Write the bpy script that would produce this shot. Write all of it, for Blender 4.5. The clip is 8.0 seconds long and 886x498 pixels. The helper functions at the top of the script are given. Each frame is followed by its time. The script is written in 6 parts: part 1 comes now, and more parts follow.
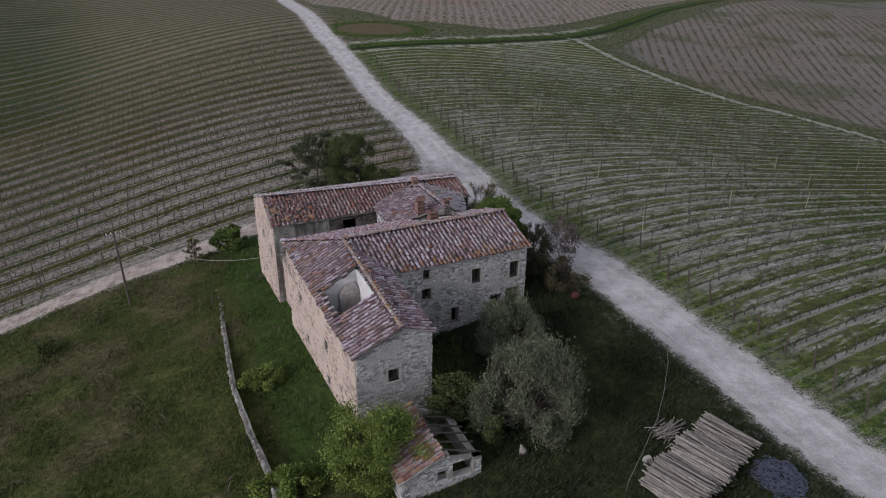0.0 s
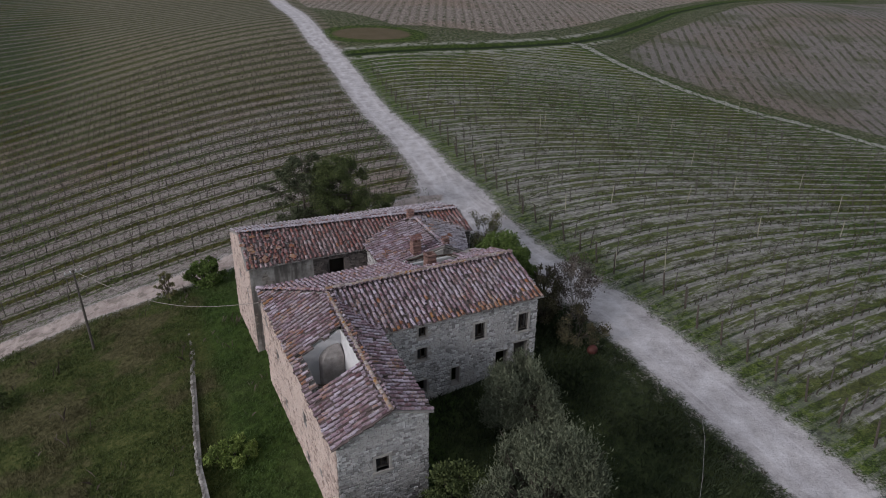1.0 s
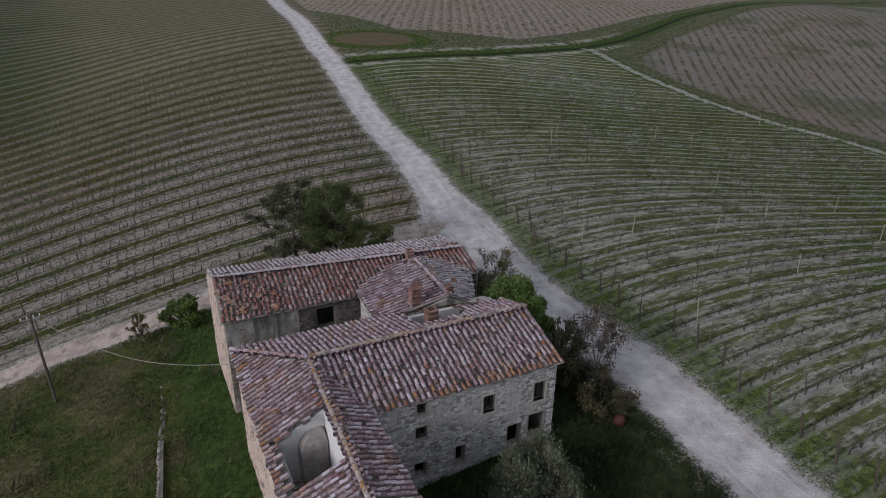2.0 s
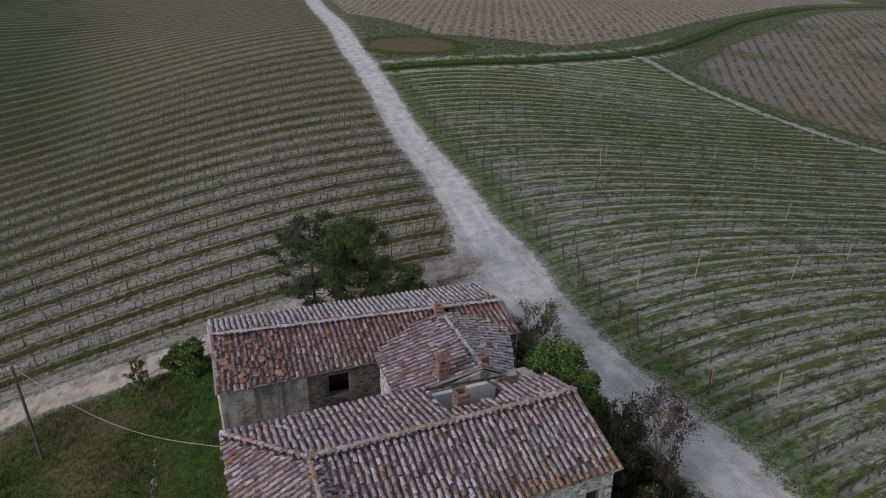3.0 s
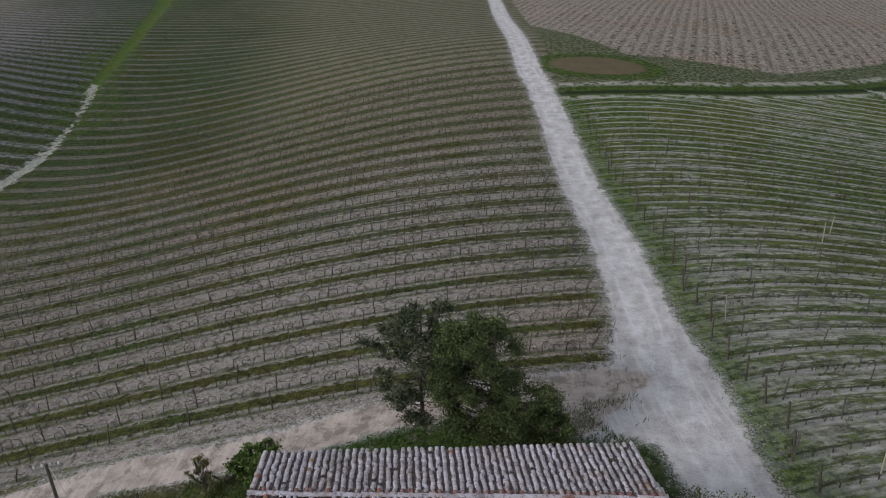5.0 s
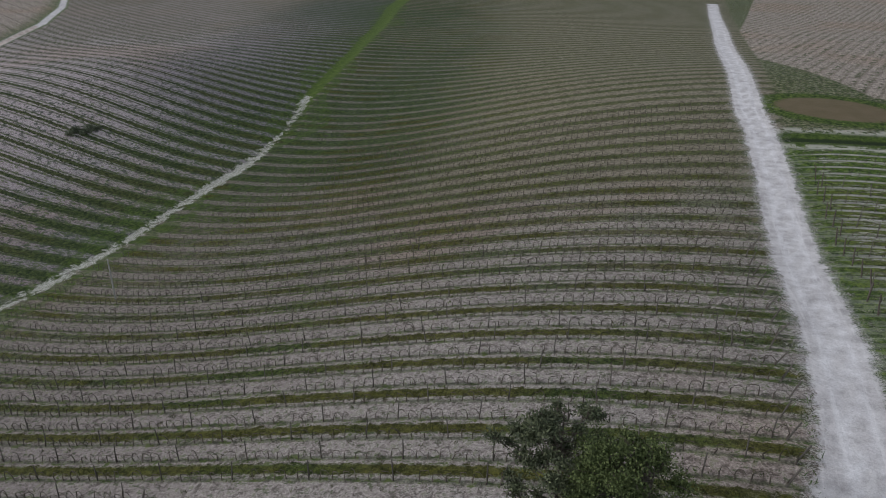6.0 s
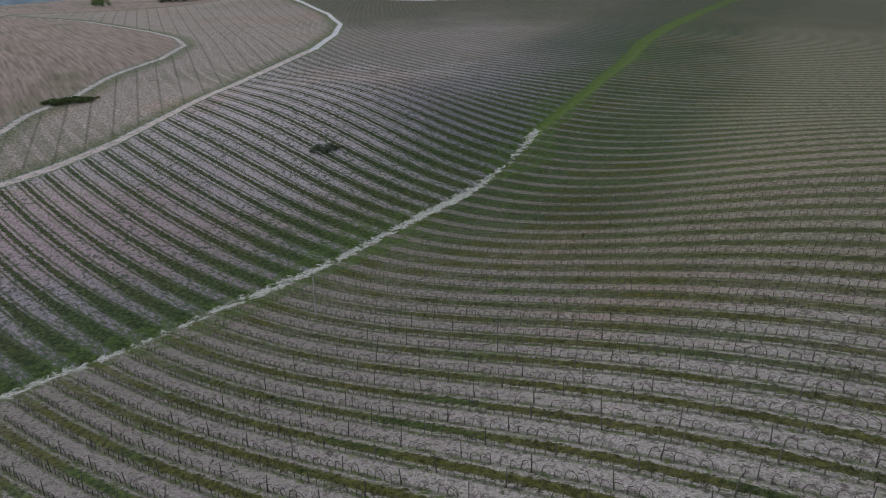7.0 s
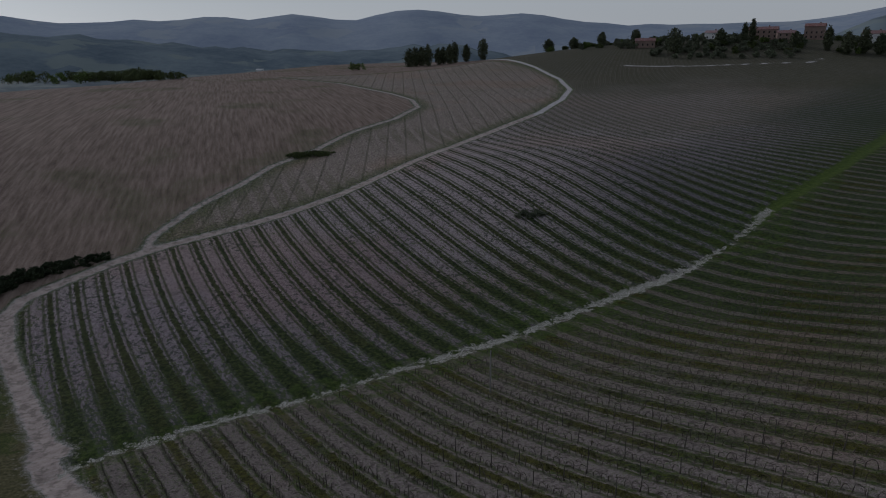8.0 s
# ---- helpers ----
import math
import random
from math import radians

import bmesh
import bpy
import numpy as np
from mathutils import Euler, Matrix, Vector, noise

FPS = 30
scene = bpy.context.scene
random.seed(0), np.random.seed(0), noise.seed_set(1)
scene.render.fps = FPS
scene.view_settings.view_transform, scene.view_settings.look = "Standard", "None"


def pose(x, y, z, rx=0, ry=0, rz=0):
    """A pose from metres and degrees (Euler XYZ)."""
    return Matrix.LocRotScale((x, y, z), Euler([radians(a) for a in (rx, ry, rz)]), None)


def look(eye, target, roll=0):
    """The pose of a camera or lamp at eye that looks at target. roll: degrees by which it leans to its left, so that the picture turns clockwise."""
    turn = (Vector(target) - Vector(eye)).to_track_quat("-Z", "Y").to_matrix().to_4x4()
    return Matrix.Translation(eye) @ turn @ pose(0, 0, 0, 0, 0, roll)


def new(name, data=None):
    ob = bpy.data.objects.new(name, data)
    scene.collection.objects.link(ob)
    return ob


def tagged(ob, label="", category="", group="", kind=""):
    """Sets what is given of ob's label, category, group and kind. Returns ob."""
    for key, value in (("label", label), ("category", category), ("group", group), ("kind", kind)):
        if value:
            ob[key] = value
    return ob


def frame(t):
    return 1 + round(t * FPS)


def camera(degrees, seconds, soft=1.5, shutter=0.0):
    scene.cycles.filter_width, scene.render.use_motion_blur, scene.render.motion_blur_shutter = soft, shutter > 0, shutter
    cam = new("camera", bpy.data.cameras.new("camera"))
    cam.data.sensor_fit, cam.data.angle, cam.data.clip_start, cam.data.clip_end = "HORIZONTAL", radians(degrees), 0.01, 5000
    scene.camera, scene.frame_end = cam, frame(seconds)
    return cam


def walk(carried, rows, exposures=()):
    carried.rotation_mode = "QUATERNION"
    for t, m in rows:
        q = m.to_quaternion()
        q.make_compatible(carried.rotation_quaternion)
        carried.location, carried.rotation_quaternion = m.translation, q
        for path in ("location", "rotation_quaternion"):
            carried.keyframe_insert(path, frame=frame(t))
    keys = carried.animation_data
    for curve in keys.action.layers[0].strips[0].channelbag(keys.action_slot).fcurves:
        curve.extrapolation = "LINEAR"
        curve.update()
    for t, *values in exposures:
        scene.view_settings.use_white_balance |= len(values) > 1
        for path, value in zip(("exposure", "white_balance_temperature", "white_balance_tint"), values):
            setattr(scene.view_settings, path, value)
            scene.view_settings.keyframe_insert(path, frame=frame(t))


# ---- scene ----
cam = camera(64.4, 8.0, 1.0)
METRES, EYE, TILT, LEAN, TURN = 64.0, 29.71, -25.3, -0.5, 0.0
ROWS = [
    (0.0, 0.0, 0.0, 0.0, 0.0, 0.0, -0.0),
    (0.5, 0.0006, 0.0562, 0.0275, -0.01, -0.02, -0.0),
    (1.0, 0.0012, 0.1128, 0.0549, -0.02, -0.04, 0.0),
    (1.5, 0.0019, 0.1645, 0.0802, -0.02, -0.05, -0.0),
    (3.0, 0.0025, 0.3395, 0.1649, 3.39, -0.12, -1.54),
    (3.5, 0.002, 0.3921, 0.1896, 6.26, -0.21, -2.83),
    (4.0, 0.0003, 0.4539, 0.219, 10.22, -0.46, -4.6),
    (5.5, -0.0153, 0.6183, 0.2975, 23.41, -1.25, -10.32),
    (6.0, -0.0285, 0.677, 0.3269, 32.96, -2.43, -14.12),
    (6.5, -0.0424, 0.7266, 0.3501, 42.08, -4.15, -17.26),
    (7.0, -0.0644, 0.7847, 0.3787, 52.6, -5.97, -20.1),
    (7.5, -0.0879, 0.8305, 0.4007, 61.52, -6.93, -21.98),
    (8.0, -0.1236, 0.879, 0.4253, 72.2, -8.47, -23.52),
]
EXPOSURE = [(0.0, 0.24, 6080, 10), (1.5, 0.14, 6100, 10), (3.0, 0.28, 6100, 7), (4.0, 0.34, 6100, 5), (6.0, 0.52, 6000, 4), (7.0, 0.64, 5800, 5), (7.5, 0.62, 5720, 7), (7.7, 0.33, 5700, 8), (8.0, -1.02, 5700, 8)]
walk(cam, [(t, pose(0, 0, EYE, TILT, LEAN, TURN) @ pose(METRES * x, METRES * y, METRES * z, 90 + pitch, roll, yaw)) for t, x, y, z, yaw, pitch, roll in ROWS], EXPOSURE)

# ---- light: a grey evening sky with a weak, veiled sun low in the west ----
SUN_AZ, SUN_EL = 216.0, 22.0          # direction towards the sun, degrees from +x counter-clockwise, and its height
world = bpy.data.worlds.new("evening_sky")
scene.world = world
world.use_nodes = True
wn = world.node_tree
wn.nodes.clear()
sky = wn.nodes.new("ShaderNodeTexSky")
sky.sky_type = "NISHITA"
sky.sun_disc = False
sky.sun_elevation = radians(SUN_EL)
sky.sun_rotation = radians(90 - SUN_AZ)
sky.dust_density = 0.6
sky.air_density = 1.0
grey = wn.nodes.new("ShaderNodeHueSaturation")
grey.inputs["Saturation"].default_value = 0.32
back = wn.nodes.new("ShaderNodeBackground")
back.inputs["Strength"].default_value = 0.115
wo = wn.nodes.new("ShaderNodeOutputWorld")
wn.links.new(sky.outputs[0], grey.inputs["Color"])
veil = wn.nodes.new("ShaderNodeMix")
veil.data_type = "RGBA"
veil.inputs[0].default_value = 0.72
# the veil is brighter all round the horizon
wc, ws, wr = wn.nodes.new("ShaderNodeTexCoord"), wn.nodes.new("ShaderNodeSeparateXYZ"), wn.nodes.new("ShaderNodeValToRGB")
wr.color_ramp.interpolation = "EASE"
wr.color_ramp.elements[0].position, wr.color_ramp.elements[0].color = 0.0, (6.3, 6.15, 6.1, 1)
wr.color_ramp.elements[1].position, wr.color_ramp.elements[1].color = 0.4, (3.0, 3.05, 3.2, 1)
wn.links.new(wc.outputs["Generated"], ws.inputs[0])
wn.links.new(ws.outputs[2], wr.inputs[0])
wn.links.new(wr.outputs[0], veil.inputs[7])
wn.links.new(grey.outputs[0], veil.inputs[6])
wn.links.new(veil.outputs[2], back.inputs["Color"])
wn.links.new(back.outputs[0], wo.inputs["Surface"])
sun_data = bpy.data.lights.new("veiled_sun", "SUN")
sun_data.energy, sun_data.angle, sun_data.color = 1.5, radians(22), (1.0, 0.9, 0.85)
sun = new("veiled_sun", sun_data)
sa, se = radians(SUN_AZ), radians(SUN_EL)
sun.matrix_world = look((math.cos(sa) * math.cos(se) * 300, math.sin(sa) * math.cos(se) * 300, math.sin(se) * 300), (0, 0, 0))


# ---- materials ----
class Shade:
    """A small helper to write node materials."""

    def __init__(self, name):
        self.m = bpy.data.materials.new(name)
        self.m.use_nodes = True
        self.t = self.m.node_tree
        self.b = self.t.nodes["Principled BSDF"]
        self.pos = self.t.nodes.new("ShaderNodeNewGeometry").outputs["Position"]

    def put(self, sock, v):
        if isinstance(v, bpy.types.NodeSocket):
            self.t.links.new(v, sock)
        elif isinstance(v, (tuple, list)) and len(v) == 3 and sock.type == "RGBA":
            sock.default_value = (*v, 1)
        else:
            sock.default_value = v

    def noise(self, scale, detail=4.0, rough=0.55, vec=None, stretch=None):
        n = self.t.nodes.new("ShaderNodeTexNoise")
        n.inputs["Scale"].default_value, n.inputs["Detail"].default_value, n.inputs["Roughness"].default_value = scale, detail, rough
        v = vec or self.pos
        if stretch:
            mp = self.t.nodes.new("ShaderNodeMapping")
            mp.inputs["Rotation"].default_value = (0, 0, stretch[3] if len(stretch) > 3 else 0)
            mp.inputs["Scale"].default_value = stretch[:3]
            self.t.links.new(v, mp.inputs["Vector"])
            v = mp.outputs[0]
        self.t.links.new(v, n.inputs["Vector"])
        return n.outputs["Fac"]

    def cells(self, scale, out="Distance", feature="F1", stretch=None):
        n = self.t.nodes.new("ShaderNodeTexVoronoi")
        n.feature = feature
        n.inputs["Scale"].default_value = scale
        v = self.pos
        if stretch:
            mp = self.t.nodes.new("ShaderNodeMapping")
            mp.inputs["Scale"].default_value = stretch
            self.t.links.new(v, mp.inputs["Vector"])
            v = mp.outputs[0]
        self.t.links.new(v, n.inputs["Vector"])
        return n.outputs[out]

    def math(self, op, a, b=0.0, c=0.0):
        n = self.t.nodes.new("ShaderNodeMath")
        n.operation = op
        for s, v in zip(n.inputs, (a, b, c)):
            self.put(s, v)
        return n.outputs[0]

    def step(self, v, lo, hi):
        n = self.t.nodes.new("ShaderNodeMapRange")
        n.interpolation_type = "SMOOTHSTEP"
        for s, x in zip(n.inputs, (v, lo, hi, 0.0, 1.0)):
            self.put(s, x)
        return n.outputs[0]

    def ramp(self, v, *stops):
        n = self.t.nodes.new("ShaderNodeValToRGB")
        el = n.color_ramp.elements
        while len(el) < len(stops):
            el.new(0.5)
        for e, (p, c) in zip(el, stops):
            e.position, e.color = p, (*c, 1)
        self.put(n.inputs[0], v)
        return n.outputs[0]

    def mix(self, f, a, b, kind="MIX"):
        n = self.t.nodes.new("ShaderNodeMix")
        n.data_type, n.blend_type = "RGBA", kind
        self.put(n.inputs[0], f), self.put(n.inputs[6], a), self.put(n.inputs[7], b)
        return n.outputs[2]

    def attr(self, name):
        n = self.t.nodes.new("ShaderNodeAttribute")
        n.attribute_name = name
        return n.outputs["Fac"]

    def island(self):
        return self.t.nodes.new("ShaderNodeNewGeometry").outputs["Random Per Island"]

    def each(self):
        return self.t.nodes.new("ShaderNodeObjectInfo").outputs["Random"]

    def done(self, colour, rough=0.85, bump=None, strength=0.4, dist=0.05, metal=0.0, spec=0.3):
        self.put(self.b.inputs["Base Color"], colour)
        self.put(self.b.inputs["Roughness"], rough)
        self.put(self.b.inputs["Metallic"], metal)
        self.b.inputs["Specular IOR Level"].default_value = spec
        if bump is not None:
            n = self.t.nodes.new("ShaderNodeBump")
            n.inputs["Strength"].default_value, n.inputs["Distance"].default_value = strength, dist
            self.put(n.inputs["Height"], bump)
            self.t.links.new(n.outputs[0], self.b.inputs["Normal"])
        return self.m


def plain_mat(name, c1, c2, scale=6.0, rough=0.85, vary=0.0, bump=0.3, metal=0.0, fine=40.0):
    """Two tones by coarse and fine noise, with small relief; vary: how far the pieces differ."""
    s = Shade(name)
    f = s.math("ADD", s.math("MULTIPLY", s.noise(scale, 5), 0.65), s.math("MULTIPLY", s.noise(fine, 3), 0.35))
    col = s.ramp(f, (0.32, c1), (0.68, c2))
    if vary:
        k = s.math("MULTIPLY_ADD", s.island(), vary, 1 - vary / 2)
        k = s.math("MULTIPLY", k, s.math("MULTIPLY_ADD", s.each(), vary * 0.6, 1 - vary * 0.3))
        col = s.mix(1.0, col, k, "MULTIPLY")
    return s.done(col, rough, s.noise(fine, 4), bump, 0.03, metal)


def tile_mat(name, tones, lichen, moss, pale=0.4):
    """Weathered clay: tone by tile, pale lichen crusts, black algae, orange lichen in patches."""
    s = Shade(name)
    r = s.math("FRACT", s.math("ADD", s.math("MULTIPLY", s.island(), 7.31), s.math("MULTIPLY", s.each(), 3.7)))
    n = len(tones)
    col = s.ramp(r, *[(i / (n - 1), c) for i, c in enumerate(tones)])
    patch = s.step(s.noise(0.4, 4), 0.48, 0.62)
    col = s.mix(s.math("MULTIPLY", patch, pale), col, s.mix(r, (0.20, 0.178, 0.19), (0.46, 0.43, 0.45)))
    col = s.mix(s.math("MULTIPLY", s.step(s.noise(4, 6, 0.75), 0.51, 0.6), 0.3 + 0.45 * pale), col, (0.54, 0.485, 0.535))
    col = s.mix(s.math("MULTIPLY", s.step(s.noise(7, 5, 0.7), 0.52, 0.61), 0.62), col, (0.07, 0.055, 0.058))
    yl = s.math("MULTIPLY", s.step(s.noise(0.7, 4), 0.51, 0.62), s.step(s.noise(6, 3), 0.44, 0.58))
    col = s.mix(s.math("MULTIPLY", yl, lichen), col, (0.36, 0.19, 0.06))
    col = s.mix(s.math("MULTIPLY", s.step(s.noise(1.3, 4), 0.55, 0.7), moss), col, (0.07, 0.06, 0.04))
    return s.done(col, 0.9, s.noise(45, 3), 0.3, 0.02)


def stone_mat(name, c1, c2, c3, plaster=0.0, pcol=(0.5, 0.45, 0.4)):
    """Rubble masonry: tone by stone, dirt streaks down the wall, remains of plaster."""
    s = Shade(name)
    r = s.math("FRACT", s.math("ADD", s.math("MULTIPLY", s.island(), 5.77), s.each()))
    col = s.ramp(r, (0.0, c1), (0.45, c2), (0.8, c3), (1.0, c1))
    col = s.mix(s.math("MULTIPLY", s.step(s.noise(16, 4), 0.5, 0.7), 0.3), col, (0.13, 0.115, 0.1))
    st = s.noise(1.0, 4, stretch=(1.6, 1.6, 0.25))
    col = s.mix(s.math("MULTIPLY", s.step(st, 0.55, 0.72), 0.32), col, (0.12, 0.11, 0.1))
    if plaster:
        p = s.step(s.noise(0.7, 5, 0.65), 0.58 - 0.2 * plaster, 0.62 - 0.15 * plaster)
        pc = s.mix(s.noise(5, 4), pcol, tuple(v * 0.75 for v in pcol))
        col = s.mix(s.math("MULTIPLY", p, 0.85), col, pc)
    return s.done(col, 0.92, s.noise(25, 5), 0.5, 0.03)


def leaf_mat(name, c1, c2, c3, scale=0.8):
    s = Shade(name)
    col = s.ramp(s.island(), (0.0, c1), (0.55, c2), (1.0, c3))
    col = s.mix(s.math("MULTIPLY", s.step(s.noise(scale, 3), 0.4, 0.65), 0.45), col, tuple(v * 0.6 for v in c1))
    m = s.done(col, 0.75, None)
    return m


M_TILE = tile_mat("old_roof_tiles", [(0.16, 0.095, 0.115), (0.32, 0.21, 0.25), (0.48, 0.405, 0.485), (0.21, 0.142, 0.172), (0.58, 0.51, 0.605), (0.36, 0.26, 0.315), (0.18, 0.095, 0.105), (0.42, 0.305, 0.35)], 0.5, 0.2)
M_TILE_PALE = tile_mat("grey_lichened_tiles", [(0.26, 0.225, 0.253), (0.40, 0.365, 0.413), (0.52, 0.48, 0.544), (0.33, 0.285, 0.325), (0.58, 0.54, 0.611), (0.44, 0.38, 0.424)], 0.3, 0.2, 0.8)
M_TILE_RED = tile_mat("red_roof_tiles", [(0.12, 0.043, 0.042), (0.25, 0.105, 0.094), (0.27, 0.155, 0.15), (0.17, 0.062, 0.055), (0.30, 0.125, 0.101), (0.085, 0.046, 0.05), (0.37, 0.27, 0.275), (0.22, 0.085, 0.072), (0.44, 0.34, 0.35), (0.19, 0.075, 0.07)], 0.16, 0.3, 0.28)
M_TILE_RIDGE = tile_mat("lichened_ridge_tiles", [(0.26, 0.19, 0.16), (0.42, 0.36, 0.33), (0.33, 0.19, 0.10), (0.50, 0.45, 0.43)], 1.0, 0.15, 0.4)
M_TILE_ORANGE = tile_mat("orange_lichened_tiles", [(0.26, 0.105, 0.062), (0.33, 0.16, 0.085), (0.20, 0.085, 0.06), (0.36, 0.22, 0.14)], 0.7, 0.15, 0.2)
# pans coloured dark for dirt and for the shade between the covers
M_PAN = plain_mat("dirty_shaded_pan_tiles", (0.07, 0.055, 0.054), (0.20, 0.155, 0.15), 3.0, 0.95, 0.4)
M_DRYSTONE = stone_mat("weathered_dry_stone", (0.27, 0.255, 0.24), (0.44, 0.42, 0.40), (0.14, 0.13, 0.115))
# west walls: plastered stone with the evening sun's warm tint in its colour
M_STONE_SUNLIT = stone_mat("sunlit_plastered_stone", (0.52, 0.41, 0.365), (0.76, 0.63, 0.57), (0.33, 0.255, 0.225), 0.6, (0.78, 0.65, 0.59))
M_STONE = stone_mat("grey_rubble_stone", (0.46, 0.45, 0.455), (0.72, 0.71, 0.715), (0.25, 0.235, 0.235), 0.3, (0.60, 0.58, 0.575))
M_PALESTONE = plain_mat("dressed_pale_stone", (0.34, 0.32, 0.30), (0.50, 0.475, 0.45), 3.0, 0.9, 0.15, 0.4)
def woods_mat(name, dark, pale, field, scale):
    """Far wooded slopes: masses of trees, fine crowns, lighter fields between them, with distance haze put into the
    colours.
    """
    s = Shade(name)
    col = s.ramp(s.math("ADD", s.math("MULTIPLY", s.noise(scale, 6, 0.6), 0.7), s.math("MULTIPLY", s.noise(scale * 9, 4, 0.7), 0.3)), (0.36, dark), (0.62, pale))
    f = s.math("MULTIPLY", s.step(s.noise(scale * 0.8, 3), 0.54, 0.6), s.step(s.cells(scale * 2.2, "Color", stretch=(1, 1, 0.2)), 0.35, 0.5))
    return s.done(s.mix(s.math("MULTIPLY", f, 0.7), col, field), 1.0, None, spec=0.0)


M_HILL_FAR = woods_mat("far_woods_in_haze", (0.27, 0.32, 0.42), (0.37, 0.42, 0.50), (0.40, 0.44, 0.49), 0.004)
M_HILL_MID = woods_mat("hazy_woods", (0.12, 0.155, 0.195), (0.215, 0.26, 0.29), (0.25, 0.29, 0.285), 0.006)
M_MORTAR = plain_mat("lime_mortar", (0.27, 0.25, 0.24), (0.43, 0.40, 0.38), 2.0, 0.95, 0.0, 0.5)
def stained_mat():
    s = Shade("grey_stained_plaster")
    col = s.ramp(s.noise(1.1, 6, 0.65), (0.36, (0.20, 0.19, 0.18)), (0.5, (0.33, 0.315, 0.30)), (0.64, (0.46, 0.44, 0.42)))
    col = s.mix(s.math("MULTIPLY", s.step(s.noise(1.0, 5, 0.6, stretch=(1.3, 1.3, 0.2)), 0.45, 0.6), 0.8), col, (0.085, 0.077, 0.07))
    col = s.mix(s.math("MULTIPLY", s.step(s.noise(0.5, 6, 0.7), 0.54, 0.58), 0.75), col, s.ramp(s.cells(3.2, "Color", stretch=(1, 1, 1.7)), (0.2, (0.13, 0.11, 0.095)), (0.8, (0.34, 0.30, 0.27))))
    return s.done(col, 0.95, s.noise(14, 5), 0.5, 0.04)


M_GREYPLASTER = stained_mat()
M_WHITE = plain_mat("whitewashed_plaster", (0.58, 0.58, 0.595), (0.76, 0.755, 0.765), 1.3, 0.9, 0.0, 0.3)
M_RUBBLE = plain_mat("fallen_plaster_rubble", (0.28, 0.25, 0.23), (0.52, 0.49, 0.46), 3.0, 0.95, 0.3, 0.8)
M_SOOT = plain_mat("soot_brown_plaster", (0.21, 0.19, 0.18), (0.44, 0.41, 0.395), 2.2, 0.95, 0.0, 0.6)
M_DARKSTONE = stone_mat("dark_rubble_stone", (0.12, 0.105, 0.10), (0.20, 0.175, 0.165), (0.065, 0.058, 0.055))
M_DARKWOOD = plain_mat("dark_old_wood", (0.045, 0.035, 0.028), (0.11, 0.085, 0.065), 4.0, 0.85, 0.3)
M_PALEWOOD = plain_mat("weathered_pale_wood", (0.17, 0.152, 0.14), (0.38, 0.345, 0.32), 5.0, 0.85, 0.9)
M_PINKWALL = plain_mat("far_pink_walls", (0.24, 0.17, 0.145), (0.34, 0.25, 0.22), 0.5, 0.9)
M_BRICK = plain_mat("worn_red_brick", (0.10, 0.06, 0.052), (0.34, 0.205, 0.175), 6.0, 0.9, 0.6, 0.6)
M_GREYPOST = plain_mat("grey_post", (0.06, 0.055, 0.05), (0.125, 0.11, 0.098), 5.0, 0.85, 0.4)
M_PALEPOST = plain_mat("pale_new_post", (0.30, 0.28, 0.21), (0.42, 0.385, 0.30), 5.0, 0.8, 0.2)
M_VINE = plain_mat("vine_bark", (0.05, 0.042, 0.035), (0.12, 0.10, 0.085), 8.0, 0.9, 0.3)
M_BARK = plain_mat("tree_bark", (0.05, 0.042, 0.035), (0.13, 0.11, 0.09), 6.0, 0.95, 0.0, 0.8)
M_GLASS = plain_mat("dark_window_opening", (0.012, 0.012, 0.014), (0.03, 0.03, 0.032), 3.0, 0.3, 0.0, 0.05)
M_IRON = plain_mat("rusty_iron", (0.05, 0.04, 0.035), (0.12, 0.085, 0.065), 9.0, 0.7, 0.0, 0.3, 0.4)
M_CONCRETE = plain_mat("pole_concrete", (0.26, 0.25, 0.24), (0.38, 0.37, 0.35), 3.0, 0.9)
M_BLUE = plain_mat("faded_blue_netting", (0.018, 0.022, 0.036), (0.075, 0.082, 0.105), 5.0, 0.8, 0.6)
M_BLUE_PALE = plain_mat("blue_net_strands", (0.06, 0.068, 0.11), (0.17, 0.185, 0.26), 5.0, 0.8, 0.5)
M_RED = plain_mat("faded_red_paint", (0.06, 0.022, 0.02), (0.13, 0.042, 0.033), 4.0, 0.55)
M_OLIVE = leaf_mat("olive_leaves", (0.09, 0.105, 0.066), (0.15, 0.168, 0.11), (0.205, 0.222, 0.152))
M_LEAF = leaf_mat("fresh_green_leaves", (0.105, 0.155, 0.032), (0.18, 0.245, 0.052), (0.26, 0.325, 0.09))
M_DARKLEAF = leaf_mat("dark_green_leaves", (0.05, 0.068, 0.022), (0.092, 0.118, 0.04), (0.15, 0.178, 0.062))
M_PINE = leaf_mat("pine_needles", (0.052, 0.064, 0.036), (0.1, 0.115, 0.062), (0.155, 0.17, 0.095))
M_IVY = leaf_mat("ivy_leaves", (0.065, 0.10, 0.022), (0.12, 0.18, 0.04), (0.18, 0.24, 0.07))
M_DRYIVY = leaf_mat("dying_ivy_leaves", (0.05, 0.05, 0.026), (0.09, 0.08, 0.042), (0.14, 0.12, 0.068))
M_BUDS = leaf_mat("yellowish_new_leaves", (0.10, 0.095, 0.04), (0.16, 0.155, 0.06), (0.22, 0.21, 0.09))
M_DRY = leaf_mat("dry_twigs", (0.07, 0.055, 0.045), (0.12, 0.095, 0.08), (0.17, 0.14, 0.115))
